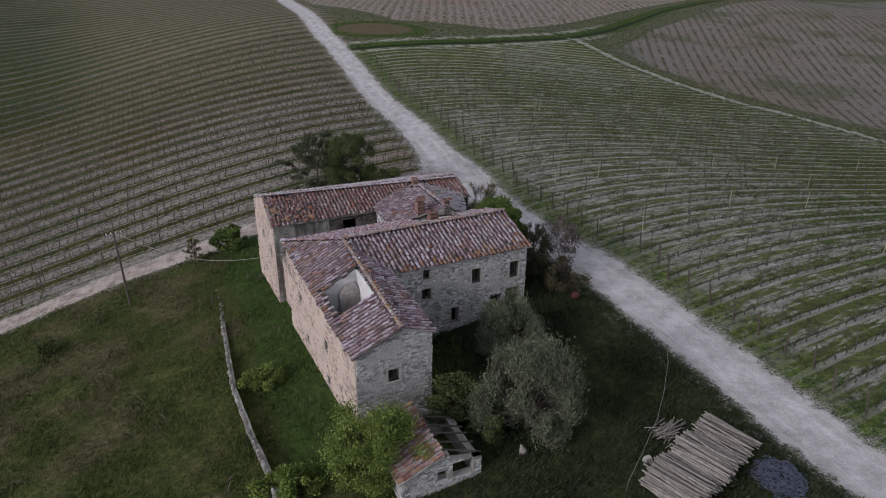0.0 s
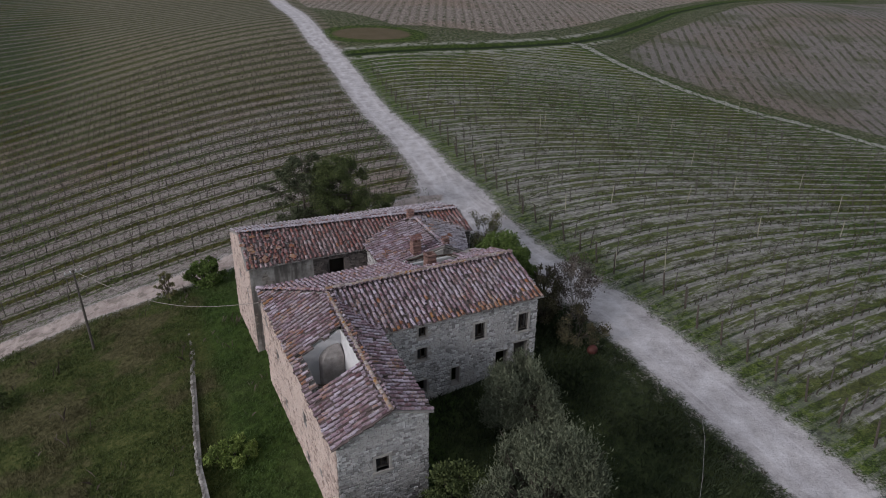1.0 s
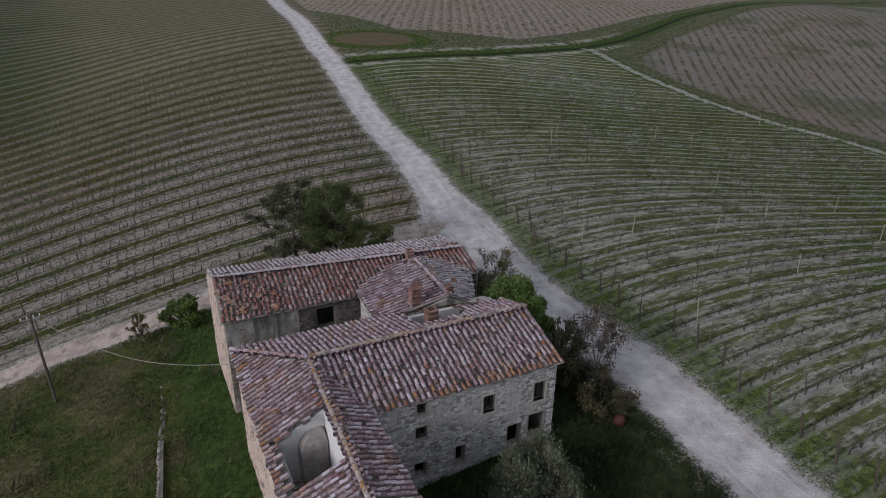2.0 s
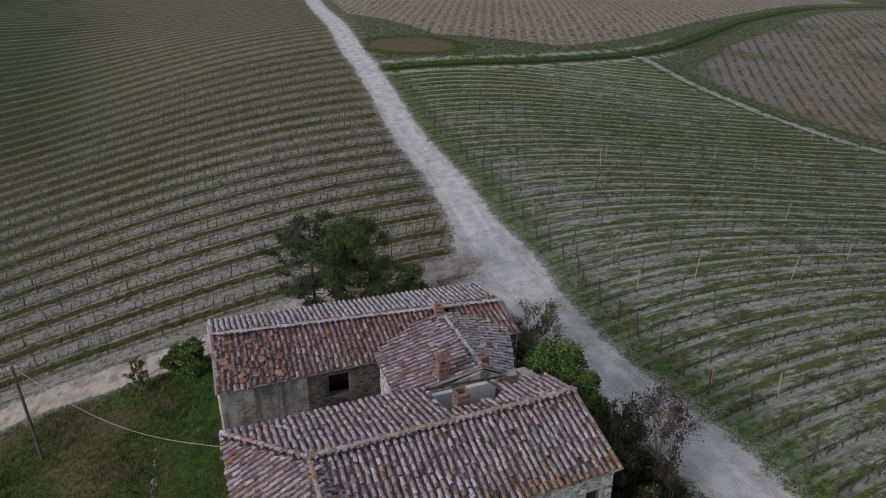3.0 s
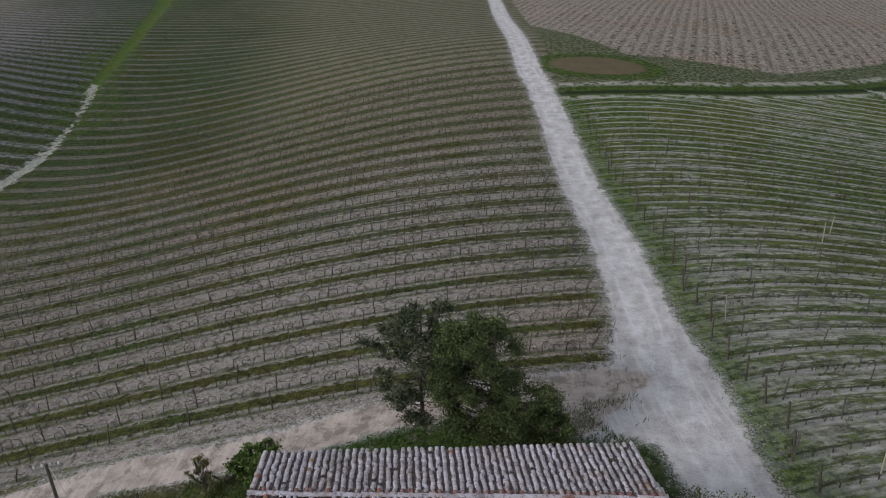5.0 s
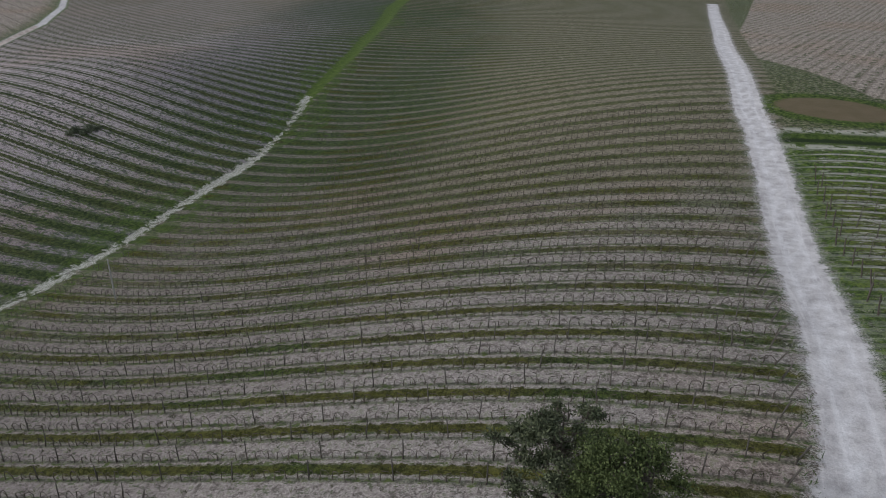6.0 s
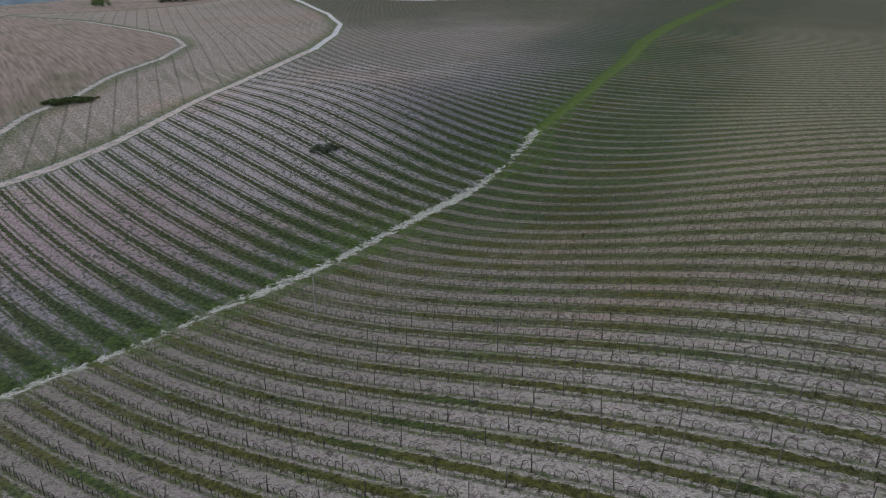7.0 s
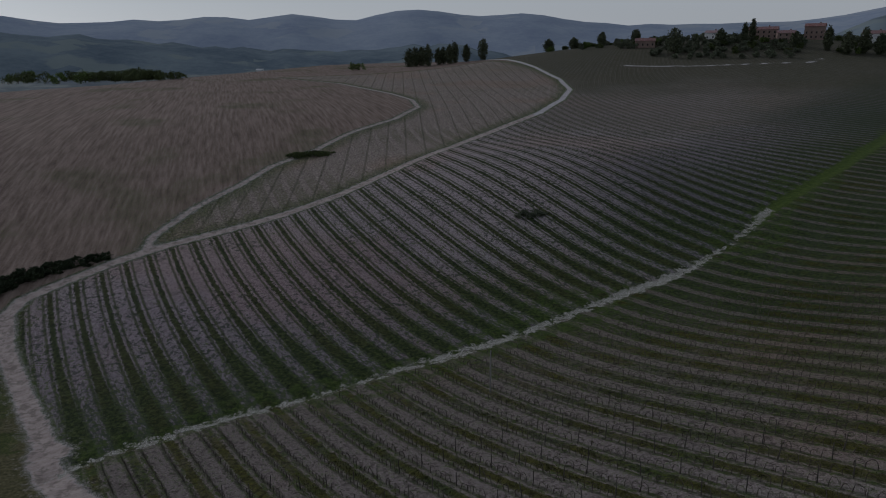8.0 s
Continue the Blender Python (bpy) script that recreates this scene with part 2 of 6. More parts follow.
def meadow_mat():
    s = Shade("meadow_grass")
    col = s.ramp(s.island(), (0.0, (0.052, 0.075, 0.019)), (0.55, (0.072, 0.098, 0.026)), (1.0, (0.096, 0.116, 0.04)))
    sx = s.t.nodes.new("ShaderNodeSeparateXYZ")
    s.t.links.new(s.pos, sx.inputs[0])
    brown = s.step(s.math("ADD", s.noise(0.13, 7, 0.65), s.math("MULTIPLY", s.step(sx.outputs[0], -16, -44), 0.06)), 0.5, 0.6)
    col = s.mix(s.math("MULTIPLY", brown, 0.8), col, s.ramp(s.island(), (0.0, (0.07, 0.062, 0.03)), (1.0, (0.14, 0.122, 0.066))))
    deep = s.math("MULTIPLY", s.step(s.math("MULTIPLY_ADD", sx.outputs[1], 0.421, sx.outputs[0]), 4.2, 6.0), s.step(sx.outputs[1], 27, 36))
    return s.done(s.mix(s.math("MULTIPLY", deep, 0.85), col, s.ramp(s.island(), (0.0, (0.04, 0.078, 0.016)), (1.0, (0.08, 0.132, 0.033)))), 0.8)


M_GRASS = meadow_mat()
# weeds with the shade of the yard and the road hollow in their colour
M_SHADED_WEEDS = leaf_mat("lush_weeds_in_shade", (0.026, 0.037, 0.017), (0.038, 0.053, 0.024), (0.054, 0.07, 0.031), 0.3)
M_TUFT = leaf_mat("field_weeds", (0.034, 0.042, 0.01), (0.06, 0.067, 0.015), (0.11, 0.112, 0.032), 0.1)


# ---- the lie of the land ----
HILLS = (
    (-0.5, -1.6, -2.3, -1.1, -4.7, 1.1, -2.9, -0.3),
    (-7.2, 0.2, -2.8, -6.4, 14.6, -9.4, 5.0, -2.9),
    (-6.2, -7.3, -1.2, -4.0, -9.5, -1.7, -1.6, -0.8),
    (-3.7, -0.4, -10.3, 0.6, -7.0, 4.6, -2.2, 1.9),
    (-2.4, 5.0, -7.5, 5.7, -2.5, 7.0, -2.7, 2.9),
    (5.6, -5.2, 8.2, 0.8, -2.7, 2.4, 1.4, 2.2),
    (0.2, 2.9, -1.0, -3.9, 3.5, -3.5, 0.8, -0.8),
    (1.3, -2.9, -3.1, 1.8, -7.6, 0.9, 1.5, 3.9),
)
FAR_HILLS = (-4.6, 4.3, -7.1, 1.4, -0.8, 2.1, -1.4, 0.1, 0.2, 0.0, -1.8, -0.4, -1.3, -4.8, -1.6)


def soft(v, lo, hi, k):
    """Clamp with rounded ends."""
    return lo + k * np.log1p(np.exp((v - lo) / k)) - k * np.log1p(np.exp((v - hi) / k))


def land(x, y):
    """Height of the ground."""
    x, y = np.asarray(x, float), np.asarray(y, float)
    px, py = soft(x, -900, 330, 20.0), soft(y, -260, 620, 20.0)
    z = -2.47 - 0.0176 * px + 0.0105 * py
    for i, row in enumerate(HILLS):
        for j, h in enumerate(row):
            z = z + h * np.exp(-((x + 228 - 49 * i) ** 2 + (y + 23 - 42 * j) ** 2) / (2 * 41.0 ** 2))
    for k, h in enumerate(FAR_HILLS):
        z = z + h * np.exp(-((x + 340 + 150 * (k // 5)) ** 2 + (y + 23 - 150 * (k % 5)) ** 2) / (2 * 125.0 ** 2))
    # the rise with the hamlet
    u, v = -0.8 * (x + 495) + 0.6 * (y - 428), 0.6 * (x + 495) + 0.8 * (y - 428)
    z = z + 6 * np.exp(-((x + 400) ** 2 + (y - 430) ** 2) / (2 * 95.0 ** 2)) + 19 * np.exp(-u ** 2 / (2 * 58.0 ** 2) - v ** 2 / (2 * 125.0 ** 2)) + 6 * np.exp(-((x + 510) ** 2 + (y - 300) ** 2) / (2 * 60.0 ** 2))
    return z


def ground_z(x, y):
    return float(land(x, y))


def row_left(x, y):
    """Strip number of the vineyards left of the white road and across the valley."""
    x, y = x / 100, y / 100
    return 21.261 * y - 0.834 * y * y + 0.184 * y ** 3 - 6.86 * x + 1.505 * x * y - 0.185 * x * y * y + 0.959 * x * x + 0.53 * x * x * y + 0.786 * x ** 3 - 17.844


def row_right(x, y):
    """Row number of the vineyard right of the white road."""
    x, y = np.clip(x, -30, 110) / 100, np.clip(y, -30, 190) / 100
    return (-0.86 + 52.09 * y - 34.34 * y ** 2 + 21.49 * y ** 3 - 4.07 * y ** 4 - 37.71 * x - 19.1 * x * y + 53.56 * x * y ** 2 - 18.32 * x * y ** 3
            + 77.01 * x ** 2 - 35.39 * x ** 2 * y + 3.79 * x ** 2 * y ** 2 - 107.91 * x ** 3 + 14.57 * x ** 3 * y + 53.78 * x ** 4)


MAIN_ROAD = [(70, -70), (45, -8), (31, 20), (24.7, 31.7), (23, 35.4), (21.4, 39.5), (19.3, 44.6), (17, 50), (14.2, 56.6), (12.3, 60), (10.2, 63.2), (7.9, 67.4), (5.2, 74.3), (2.4, 81), (0.5, 87.2), (-1.8, 96), (-4.6, 106.5), (-10.2, 122), (-18, 147), (-24, 164), (-28.7, 175), (-44, 222), (-57, 262), (-100, 400)]
TRACK = [(-94, 36), (-88, 38.8), (-70, 50), (-56, 58.5), (-46.6, 63.9), (-40.5, 67.2), (-36.2, 69.3), (-30.5, 70.9), (-26, 72.2), (-21.5, 74.4), (-16.4, 77.1), (-5.3, 81.1), (0.5, 83.5)]
DITCH = [(-90, 37), (-95.2, 43.7), (-97.6, 50.3), (-99.9, 57.5), (-101, 66), (-103, 75), (-105, 83), (-106.4, 93), (-109, 104), (-113, 116), (-117, 128.5), (-120.5, 143.5), (-126.5, 158.5), (-138.5, 178), (-161, 221), (-187, 264), (-221, 315), (-250, 369), (-288, 454), (-335, 566)]
RIDGE = [(-97, 36), (-117.4, 28), (-135.8, 21), (-150.2, 17.4), (-156.9, 18.9), (-161.3, 24.1), (-168.6, 34.0), (-174.6, 45.3), (-179.1, 57.9), (-184.8, 71.6), (-192.9, 87.2), (-205.8, 105.6), (-223.9, 128.3), (-258, 159), (-286, 186), (-330, 217), (-380, 246), (-426.6, 261.5), (-480, 268), (-541, 270), (-640, 268)]
FORK = [(-172, 40), (-180.3, 41.2), (-198.5, 50.9), (-214.4, 62.8), (-229, 71.6), (-244.3, 87.3), (-265.1, 102.1), (-287, 124), (-315.1, 140.5), (-345, 145), (-380, 143), (-466, 127), (-546, 90)]
LANE = [(-447, 318), (-432, 335), (-417.5, 353.6), (-397, 388), (-380, 416), (-386, 424)]
PATH = [(34.1, 192.6), (43.2, 172.3), (52.6, 157.6), (61.7, 147.4), (71.5, 141.6), (79.3, 134), (90, 122), (130, 90)]
BROOK = [(-20.2, 163), (-9.1, 167), (7.5, 173.9), (19.6, 181.8), (33.3, 192.7), (46.6, 208), (74.1, 246.3), (99.4, 270), (180, 330)]


def away(x, y, line):
    """Distance to a line of points."""
    best = np.full(np.shape(x), 1e9)
    for (ax, ay), (bx, by) in zip(line, line[1:]):
        dx, dy = bx - ax, by - ay
        k = np.clip(((x - ax) * dx + (y - ay) * dy) / (dx * dx + dy * dy), 0, 1)
        best = np.minimum(best, np.hypot(x - ax - k * dx, y - ay - k * dy))
    return best


def inside(x, y, poly):
    """Distance to the outline of a polygon, positive inside."""
    odd = np.zeros(np.shape(x), bool)
    ring = poly + poly[:1]
    for (ax, ay), (bx, by) in zip(ring, ring[1:]):
        if ay != by:
            odd ^= ((ay > y) != (by > y)) & (x < (bx - ax) * (y - ay) / (by - ay) + ax)
    d = away(x, y, ring)
    return np.where(odd, d, -d)


YARD = RIDGE[3::-1] + TRACK[1:] + MAIN_ROAD[13:0:-1] + [(70, -260), (-140, -260), (-140, 8)]
FIELD_RIGHT = [(400, -90), (70, -70)] + MAIN_ROAD[1:20] + BROOK[:5] + PATH + [(400, 20)]
FIELD_TOP = [(-12, 190), (-3, 191), (17.4, 191), (35.7, 211), (59, 242), (84.5, 266), (150, 330), (120, 480), (-100, 480), (-60, 290), (-40, 228)]
FIELD_EAST = [(45, 186), (50, 172), (62, 157), (75, 148), (92, 136), (140, 102), (400, 40), (400, 360), (190, 322), (100, 258), (62, 215)]
VALE_TOP = RIDGE[2:] + [(-900, 268), (-900, -400), (-141, -400), (-141, 8)]
FORK_FIELD = FORK + [(-560, 264)] + RIDGE[::-1][2:13]

# ---- the ground: one sheet, fine near the camera's way and coarser towards the horizon ----


def graded(lo, hi, step, grow, end_lo, end_hi):
    v = list(np.arange(lo, hi + step, step))
    d = step
    while v[-1] < end_hi:
        d *= grow
        v.append(v[-1] + d)
    d = step
    while v[0] > end_lo:
        d *= grow
        v.insert(0, v[0] - d)
    return np.array(v)


def build_ground():
    gx, gy = graded(-400, 115, 1.25, 1.09, -4300, 4300), graded(-10, 285, 1.25, 1.09, -4300, 4300)
    X, Y = np.meshgrid(gx, gy)
    Z = land(X, Y)
    # beyond the ridge the land falls into a wide valley
    r = np.hypot(X + 60, Y - 250)
    rim = 500 + 130 * np.clip((Y + 20) / 170, 0, 1)
    fall = np.clip((r - rim) / 420, 0, 1)
    fall = fall * fall * (3 - 2 * fall)
    Z = Z * (1 - fall) + (-34 + 9 * np.sin(X / 210 + 1) * np.cos(Y / 260) + 6 * np.sin(X / 90 + Y / 130)) * fall
    d_main, d_track, d_ditch, d_ridge, d_fork = (away(X, Y, l) for l in (MAIN_ROAD, TRACK, DITCH, RIDGE, FORK))
    d_path, d_brook = away(X, Y, PATH), away(X, Y, BROOK)
    gravel = np.maximum.reduce([2.35 - d_main + 1.6 * np.exp(-np.hypot(X - 1.5, Y - 83) ** 2 / 40), 3.4 - np.hypot((X + 2.2) * 0.8, Y - 79.5), 1.75 - d_track, 1.4 - d_ridge, 0.75 - d_fork * 0.8, 1.3 - away(X, Y, LANE), 2.6 - np.hypot(X + 97, Y - 36)])
    rubble = np.maximum(np.where(Y < 181, 0.85 + 0.4 * np.sin(Y / 9.0) * np.sin(Y / 23.0 + 1) + 0.45 * np.exp(-((Y - 140) / 18) ** 2) - d_ditch, -5.0), np.maximum(1.2 - d_path, -9.0))
    lush = np.maximum.reduce([np.where(Y > 172, 1.9 + np.clip((Y - 180) / 90, 0, 2.2), 0.6) - d_ditch, 3.4 - d_brook, 2.6 - d_path, 2.2 - d_fork, np.where(X < -95, 2.6 - d_ridge, -9.0)])
    Z = Z - 0.14 * np.clip(gravel, 0, 1) - 0.5 * np.exp(-(d_brook / 1.6) ** 2) - 0.35 * np.exp(-(d_ditch / 1.8) ** 2)
    n1, n2 = X.shape
    verts = np.stack([X.ravel(), Y.ravel(), Z.ravel()], 1)
    idx = np.arange(n1 * n2).reshape(n1, n2)
    quads = np.stack([idx[:-1, :-1].ravel(), idx[:-1, 1:].ravel(), idx[1:, 1:].ravel(), idx[1:, :-1].ravel()], 1)
    me = bpy.data.meshes.new("ground")
    me.vertices.add(len(verts))
    me.vertices.foreach_set("co", verts.ravel())
    me.loops.add(quads.size)
    me.loops.foreach_set("vertex_index", quads.ravel())
    me.polygons.add(len(quads))
    me.polygons.foreach_set("loop_start", np.arange(0, quads.size, 4))
    me.polygons.foreach_set("use_smooth", np.ones(len(quads), bool))
    me.update()
    layers = dict(gravel=gravel, rubble=rubble, lush=lush, brook=1.1 - d_brook, yard=inside(X, Y, YARD), right=inside(X, Y, FIELD_RIGHT), top=inside(X, Y, FIELD_TOP),
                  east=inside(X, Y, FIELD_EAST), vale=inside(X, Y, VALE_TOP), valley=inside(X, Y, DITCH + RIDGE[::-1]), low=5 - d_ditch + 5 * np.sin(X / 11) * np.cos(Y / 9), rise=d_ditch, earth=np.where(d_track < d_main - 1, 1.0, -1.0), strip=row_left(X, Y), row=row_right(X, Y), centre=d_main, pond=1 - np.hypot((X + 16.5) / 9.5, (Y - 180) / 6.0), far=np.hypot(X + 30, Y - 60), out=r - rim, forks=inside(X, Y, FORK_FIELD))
    for k, v in layers.items():
        a = me.attributes.new(k, "FLOAT", "POINT")
        a.data.foreach_set("value", np.clip(v, -400, 4000).astype(np.float32).ravel())
    ob = new("ground", me)
    me.materials.append(ground_mat())
    return tagged(ob, "rolling ground with vineyard strips, meadow grass and white gravel roads", "ground", kind="structure")


WDIR, MROW = 0.0, (0.0357, 0.1546)


def ground_mat():
    s = Shade("farmland")
    big, mid, fine, grit = s.noise(0.035, 3), s.noise(0.25, 5), s.noise(1.6, 8, 0.7), s.noise(7, 6, 0.75)
    wob = s.math("MULTIPLY_ADD", fine, 1.0, -0.5)
    tuft = s.noise(2.6, 6, 0.7)
    sx = s.t.nodes.new("ShaderNodeSeparateXYZ")
    s.t.links.new(s.pos, sx.inputs[0])
    X, Y = sx.outputs[0], sx.outputs[1]

    def streaks(across, k, c, d, fine_scale, stretch):
        """Noise drawn out along the rows."""
        cx = s.t.nodes.new("ShaderNodeCombineXYZ")
        s.put(cx.inputs[0], s.math("MULTIPLY", across, k))
        s.put(cx.inputs[1], s.math("MULTIPLY", s.math("ADD", s.math("MULTIPLY", X, c), s.math("MULTIPLY", Y, d)), stretch))
        return s.noise(fine_scale, 7, 0.72, vec=cx.outputs[0])

    run_l, run_r = streaks(s.attr("strip"), 6.5, 0.957, 0.29, 1.5, 0.34), streaks(s.attr("row"), 3.4, 0.87, 0.5, 1.6, 0.2)
    clod = s.noise(1.5, 6, 0.7)
    speck = s.step(s.noise(1.5, 6, 0.72), 0.55, 0.59)
    pebble = s.step(s.noise(4.2, 4, 0.6), 0.56, 0.6)
    # bare, stony soil: dark clods, pale stones
    soil = s.ramp(s.math("ADD", s.math("MULTIPLY", clod, 0.6), s.math("MULTIPLY", grit, 0.4)), (0.41, (0.10, 0.09, 0.083)), (0.475, (0.205, 0.188, 0.18)), (0.525, (0.295, 0.275, 0.268)), (0.59, (0.43, 0.405, 0.40)))
    soil = s.mix(s.math("MULTIPLY", pebble, 0.4), soil, (0.54, 0.51, 0.50))
    soil = s.mix(s.step(s.noise(0.02, 3), 0.48, 0.62), soil, s.mix(1.0, soil, (1.0, 0.92, 0.87), "MULTIPLY"))
    straw_soil = s.mix(1.0, soil, (0.85, 0.8, 0.7), "MULTIPLY")
    tone = s.math("ADD", s.math("MULTIPLY", clod, 0.5), s.math("MULTIPLY", grit, 0.5))
    grass = s.ramp(tone, (0.42, (0.01, 0.02, 0.005)), (0.5, (0.043, 0.072, 0.012)), (0.58, (0.12, 0.148, 0.036)))
    olive = s.ramp(tone, (0.42, (0.03, 0.033, 0.007)), (0.5, (0.078, 0.078, 0.015)), (0.58, (0.15, 0.143, 0.037)))
    # left and valley vineyards: every second alley is grassed
    inv = s.step(s.attr("valley"), -0.5, 0.5)
    outv = s.math("SUBTRACT", 1.0, inv)
    ph = s.math("FRACT", s.math("ADD", s.attr("strip"), 0.5))
    off0 = s.math("ABSOLUTE", s.math("SUBTRACT", ph, 0.5))
    rag = s.math("ADD", s.math("MULTIPLY_ADD", run_l, 0.9, -0.45), s.math("MULTIPLY_ADD", clod, 0.7, -0.35))
    off = s.math("ADD", off0, s.math("MULTIPLY", rag, 0.42))
    upper = s.step(s.math("ADD", s.attr("strip"), s.math("MULTIPLY_ADD", big, 8, -4)), 6.0, 11.0)
    wid = s.math("MULTIPLY_ADD", inv, s.math("MULTIPLY_ADD", s.step(s.attr("rise"), 5, 45), -0.9, 0.75), 0.0)
    half = s.math("ADD", s.math("MULTIPLY_ADD", wid, 0.12, 0.095), s.math("MULTIPLY", s.math("MULTIPLY", upper, outv), 0.075))
    g = s.math("SUBTRACT", 1.0, s.step(off, half, s.math("ADD", half, 0.05)))
    big2 = s.noise(0.017, 4, 0.6)
    # greener down by the ditch and in large patches, bare and brown on the rise
    moist = s.math("ADD", s.math("MULTIPLY", s.math("ADD", s.math("MULTIPLY", s.math("MULTIPLY", s.step(s.attr("rise"), 80, 10), s.step(s.attr("far"), 60, 120)), outv), s.math("MULTIPLY", s.step(s.attr("rise"), 32, 4), s.math("MULTIPLY", inv, 0.8))), s.math("MULTIPLY_ADD", s.math("MULTIPLY", inv, s.step(s.math("MULTIPLY_ADD", Y, -0.8, X), -215, -135)), 0.1, 0.9)), s.math("MULTIPLY_ADD", s.step(big2, 0.42, 0.62), 0.6, s.math("MULTIPLY_ADD", s.math("MULTIPLY", inv, s.step(s.math("MULTIPLY_ADD", Y, -0.8, X), -205, -140)), 0.45, -0.2)))
    lsoil = s.mix(s.math("MULTIPLY", s.step(s.attr("far"), 30, 110), outv), s.mix(1.0, soil, (1.0, 0.945, 0.93), "MULTIPLY"), s.mix(1.0, soil, (0.84, 0.79, 0.7), "MULTIPLY"))
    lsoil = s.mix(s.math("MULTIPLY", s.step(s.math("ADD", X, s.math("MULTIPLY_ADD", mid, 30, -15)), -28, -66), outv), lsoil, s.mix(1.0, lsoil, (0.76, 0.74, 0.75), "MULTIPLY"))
    lsoil = s.mix(inv, lsoil, s.mix(s.step(s.math("ADD", s.attr("rise"), s.math("MULTIPLY_ADD", mid, 40, -20)), 10, 44), s.mix(1.0, soil, (0.92, 0.89, 0.95), "MULTIPLY"), s.mix(1.0, soil, (1.26, 1.15, 1.24), "MULTIPLY")))
    gap = s.math("SUBTRACT", 1.0, s.step(s.math("ABSOLUTE", s.math("SUBTRACT", s.math("ADD", off0, s.math("MULTIPLY", rag, 0.1)), 0.44)), 0.05, 0.13))
    lsoil = s.mix(s.math("MULTIPLY", s.math("MULTIPLY", inv, s.step(Y, 118, 84)), s.step(s.attr("rise"), 76, 40)), lsoil, s.mix(1.0, lsoil, (0.82, 0.8, 0.85), "MULTIPLY"))
    lsoil = s.mix(s.math("MULTIPLY", s.math("MULTIPLY", inv, s.step(Y, 128, 168)), s.step(s.attr("rise"), 66, 36)), lsoil, s.mix(1.0, lsoil, (0.62, 0.62, 0.68), "MULTIPLY"))
    weeds = s.step(s.math("ADD", s.math("ADD", s.math("MULTIPLY", run_l, 0.6), s.math("MULTIPLY", clod, 0.4)), s.math("ADD", s.math("MULTIPLY_ADD", moist, 0.1, s.math("ADD", s.math("MULTIPLY", s.step(X, -14, -62), s.math("MULTIPLY", outv, 0.022)), s.math("MULTIPLY_ADD", outv, 0.03, -0.02))), s.math("MULTIPLY", gap, s.math("MULTIPLY_ADD", outv, -0.095, -0.01)))), 0.53, 0.575)
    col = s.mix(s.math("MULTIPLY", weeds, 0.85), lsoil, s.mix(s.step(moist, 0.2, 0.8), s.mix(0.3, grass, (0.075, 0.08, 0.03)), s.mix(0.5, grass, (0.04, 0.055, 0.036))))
    blot = s.math("MULTIPLY", s.step(s.noise(0.9, 6, 0.72), 0.53, 0.57), s.math("MULTIPLY", inv, s.step(s.math("ADD", s.noise(0.05, 3), s.math("MULTIPLY", s.step(s.attr("rise"), 60, 15), 0.12)), 0.42, 0.56)))
    col = s.mix(s.math("MULTIPLY", blot, 0.8), col, s.mix(clod, (0.012, 0.024, 0.018), (0.07, 0.085, 0.06)))
    col = s.mix(s.math("MULTIPLY", speck, s.math("MULTIPLY_ADD", moist, 0.25, s.math("MULTIPLY_ADD", outv, 0.25, 0.35))), col, s.mix(0.4, grass, (0.02, 0.035, 0.014)))
    fleck = s.step(s.math("ADD", s.math("MULTIPLY", run_l, 0.55), s.math("MULTIPLY", s.noise(2.6, 5, 0.7), 0.45)), 0.548, 0.58)
    col = s.mix(s.math("MULTIPLY", s.math("MULTIPLY", fleck, outv), 0.8), col, s.mix(tuft, (0.02, 0.03, 0.014), (0.09, 0.11, 0.055)))
    line_w = s.math("ABSOLUTE", s.math("SUBTRACT", s.math("ADD", off0, s.math("MULTIPLY", rag, 0.16)), 0.25))
    vine = s.math("MULTIPLY", s.math("SUBTRACT", 1.0, s.step(line_w, 0.012, s.math("MULTIPLY_ADD", inv, 0.0, 0.085))), s.step(run_l, 0.3, 0.45))
    col = s.mix(s.math("MULTIPLY", vine, s.math("MULTIPLY_ADD", inv, 0.2, 0.6)), col, s.mix(0.4, grass, (0.02, 0.024, 0.012)))
    ol = s.mix(s.step(s.math("ADD", s.noise(0.06, 4), s.math("MULTIPLY", moist, 0.08)), 0.46, 0.58), olive, grass)
    ol = s.mix(s.math("MULTIPLY", inv, 0.7), ol, s.ramp(tone, (0.42, (0.008, 0.018, 0.006)), (0.5, (0.034, 0.054, 0.014)), (0.58, (0.10, 0.12, 0.05))))
    ol = s.mix(1.0, ol, (0.7, 0.7, 0.62), "MULTIPLY")
    col = s.mix(s.math("MULTIPLY", g, s.math("MULTIPLY_ADD", s.math("MULTIPLY", s.math("MULTIPLY", s.step(s.attr("far"), 25, 100), outv), s.step(s.noise(0.12, 4, 0.65), 0.38, 0.6)), -0.6, 0.96)), col, ol)
    # brown worn slope towards the white road, dull green towards the ditch
    worn = s.math("MULTIPLY", s.math("MULTIPLY", s.step(s.math("ADD", s.attr("rise"), s.math("MULTIPLY_ADD", big2, 70, -35)), 34, 66), s.step(s.math("ADD", s.attr("strip"), s.math("MULTIPLY_ADD", mid, 6, -3)), 10.5, 15)), outv)
    col = s.mix(s.math("MULTIPLY", s.math("MULTIPLY", s.step(moist, 0.1, 0.9), s.math("SUBTRACT", outv, worn)), 0.6), col, s.mix(1.0, col, (0.64, 0.7, 0.7), "MULTIPLY"))
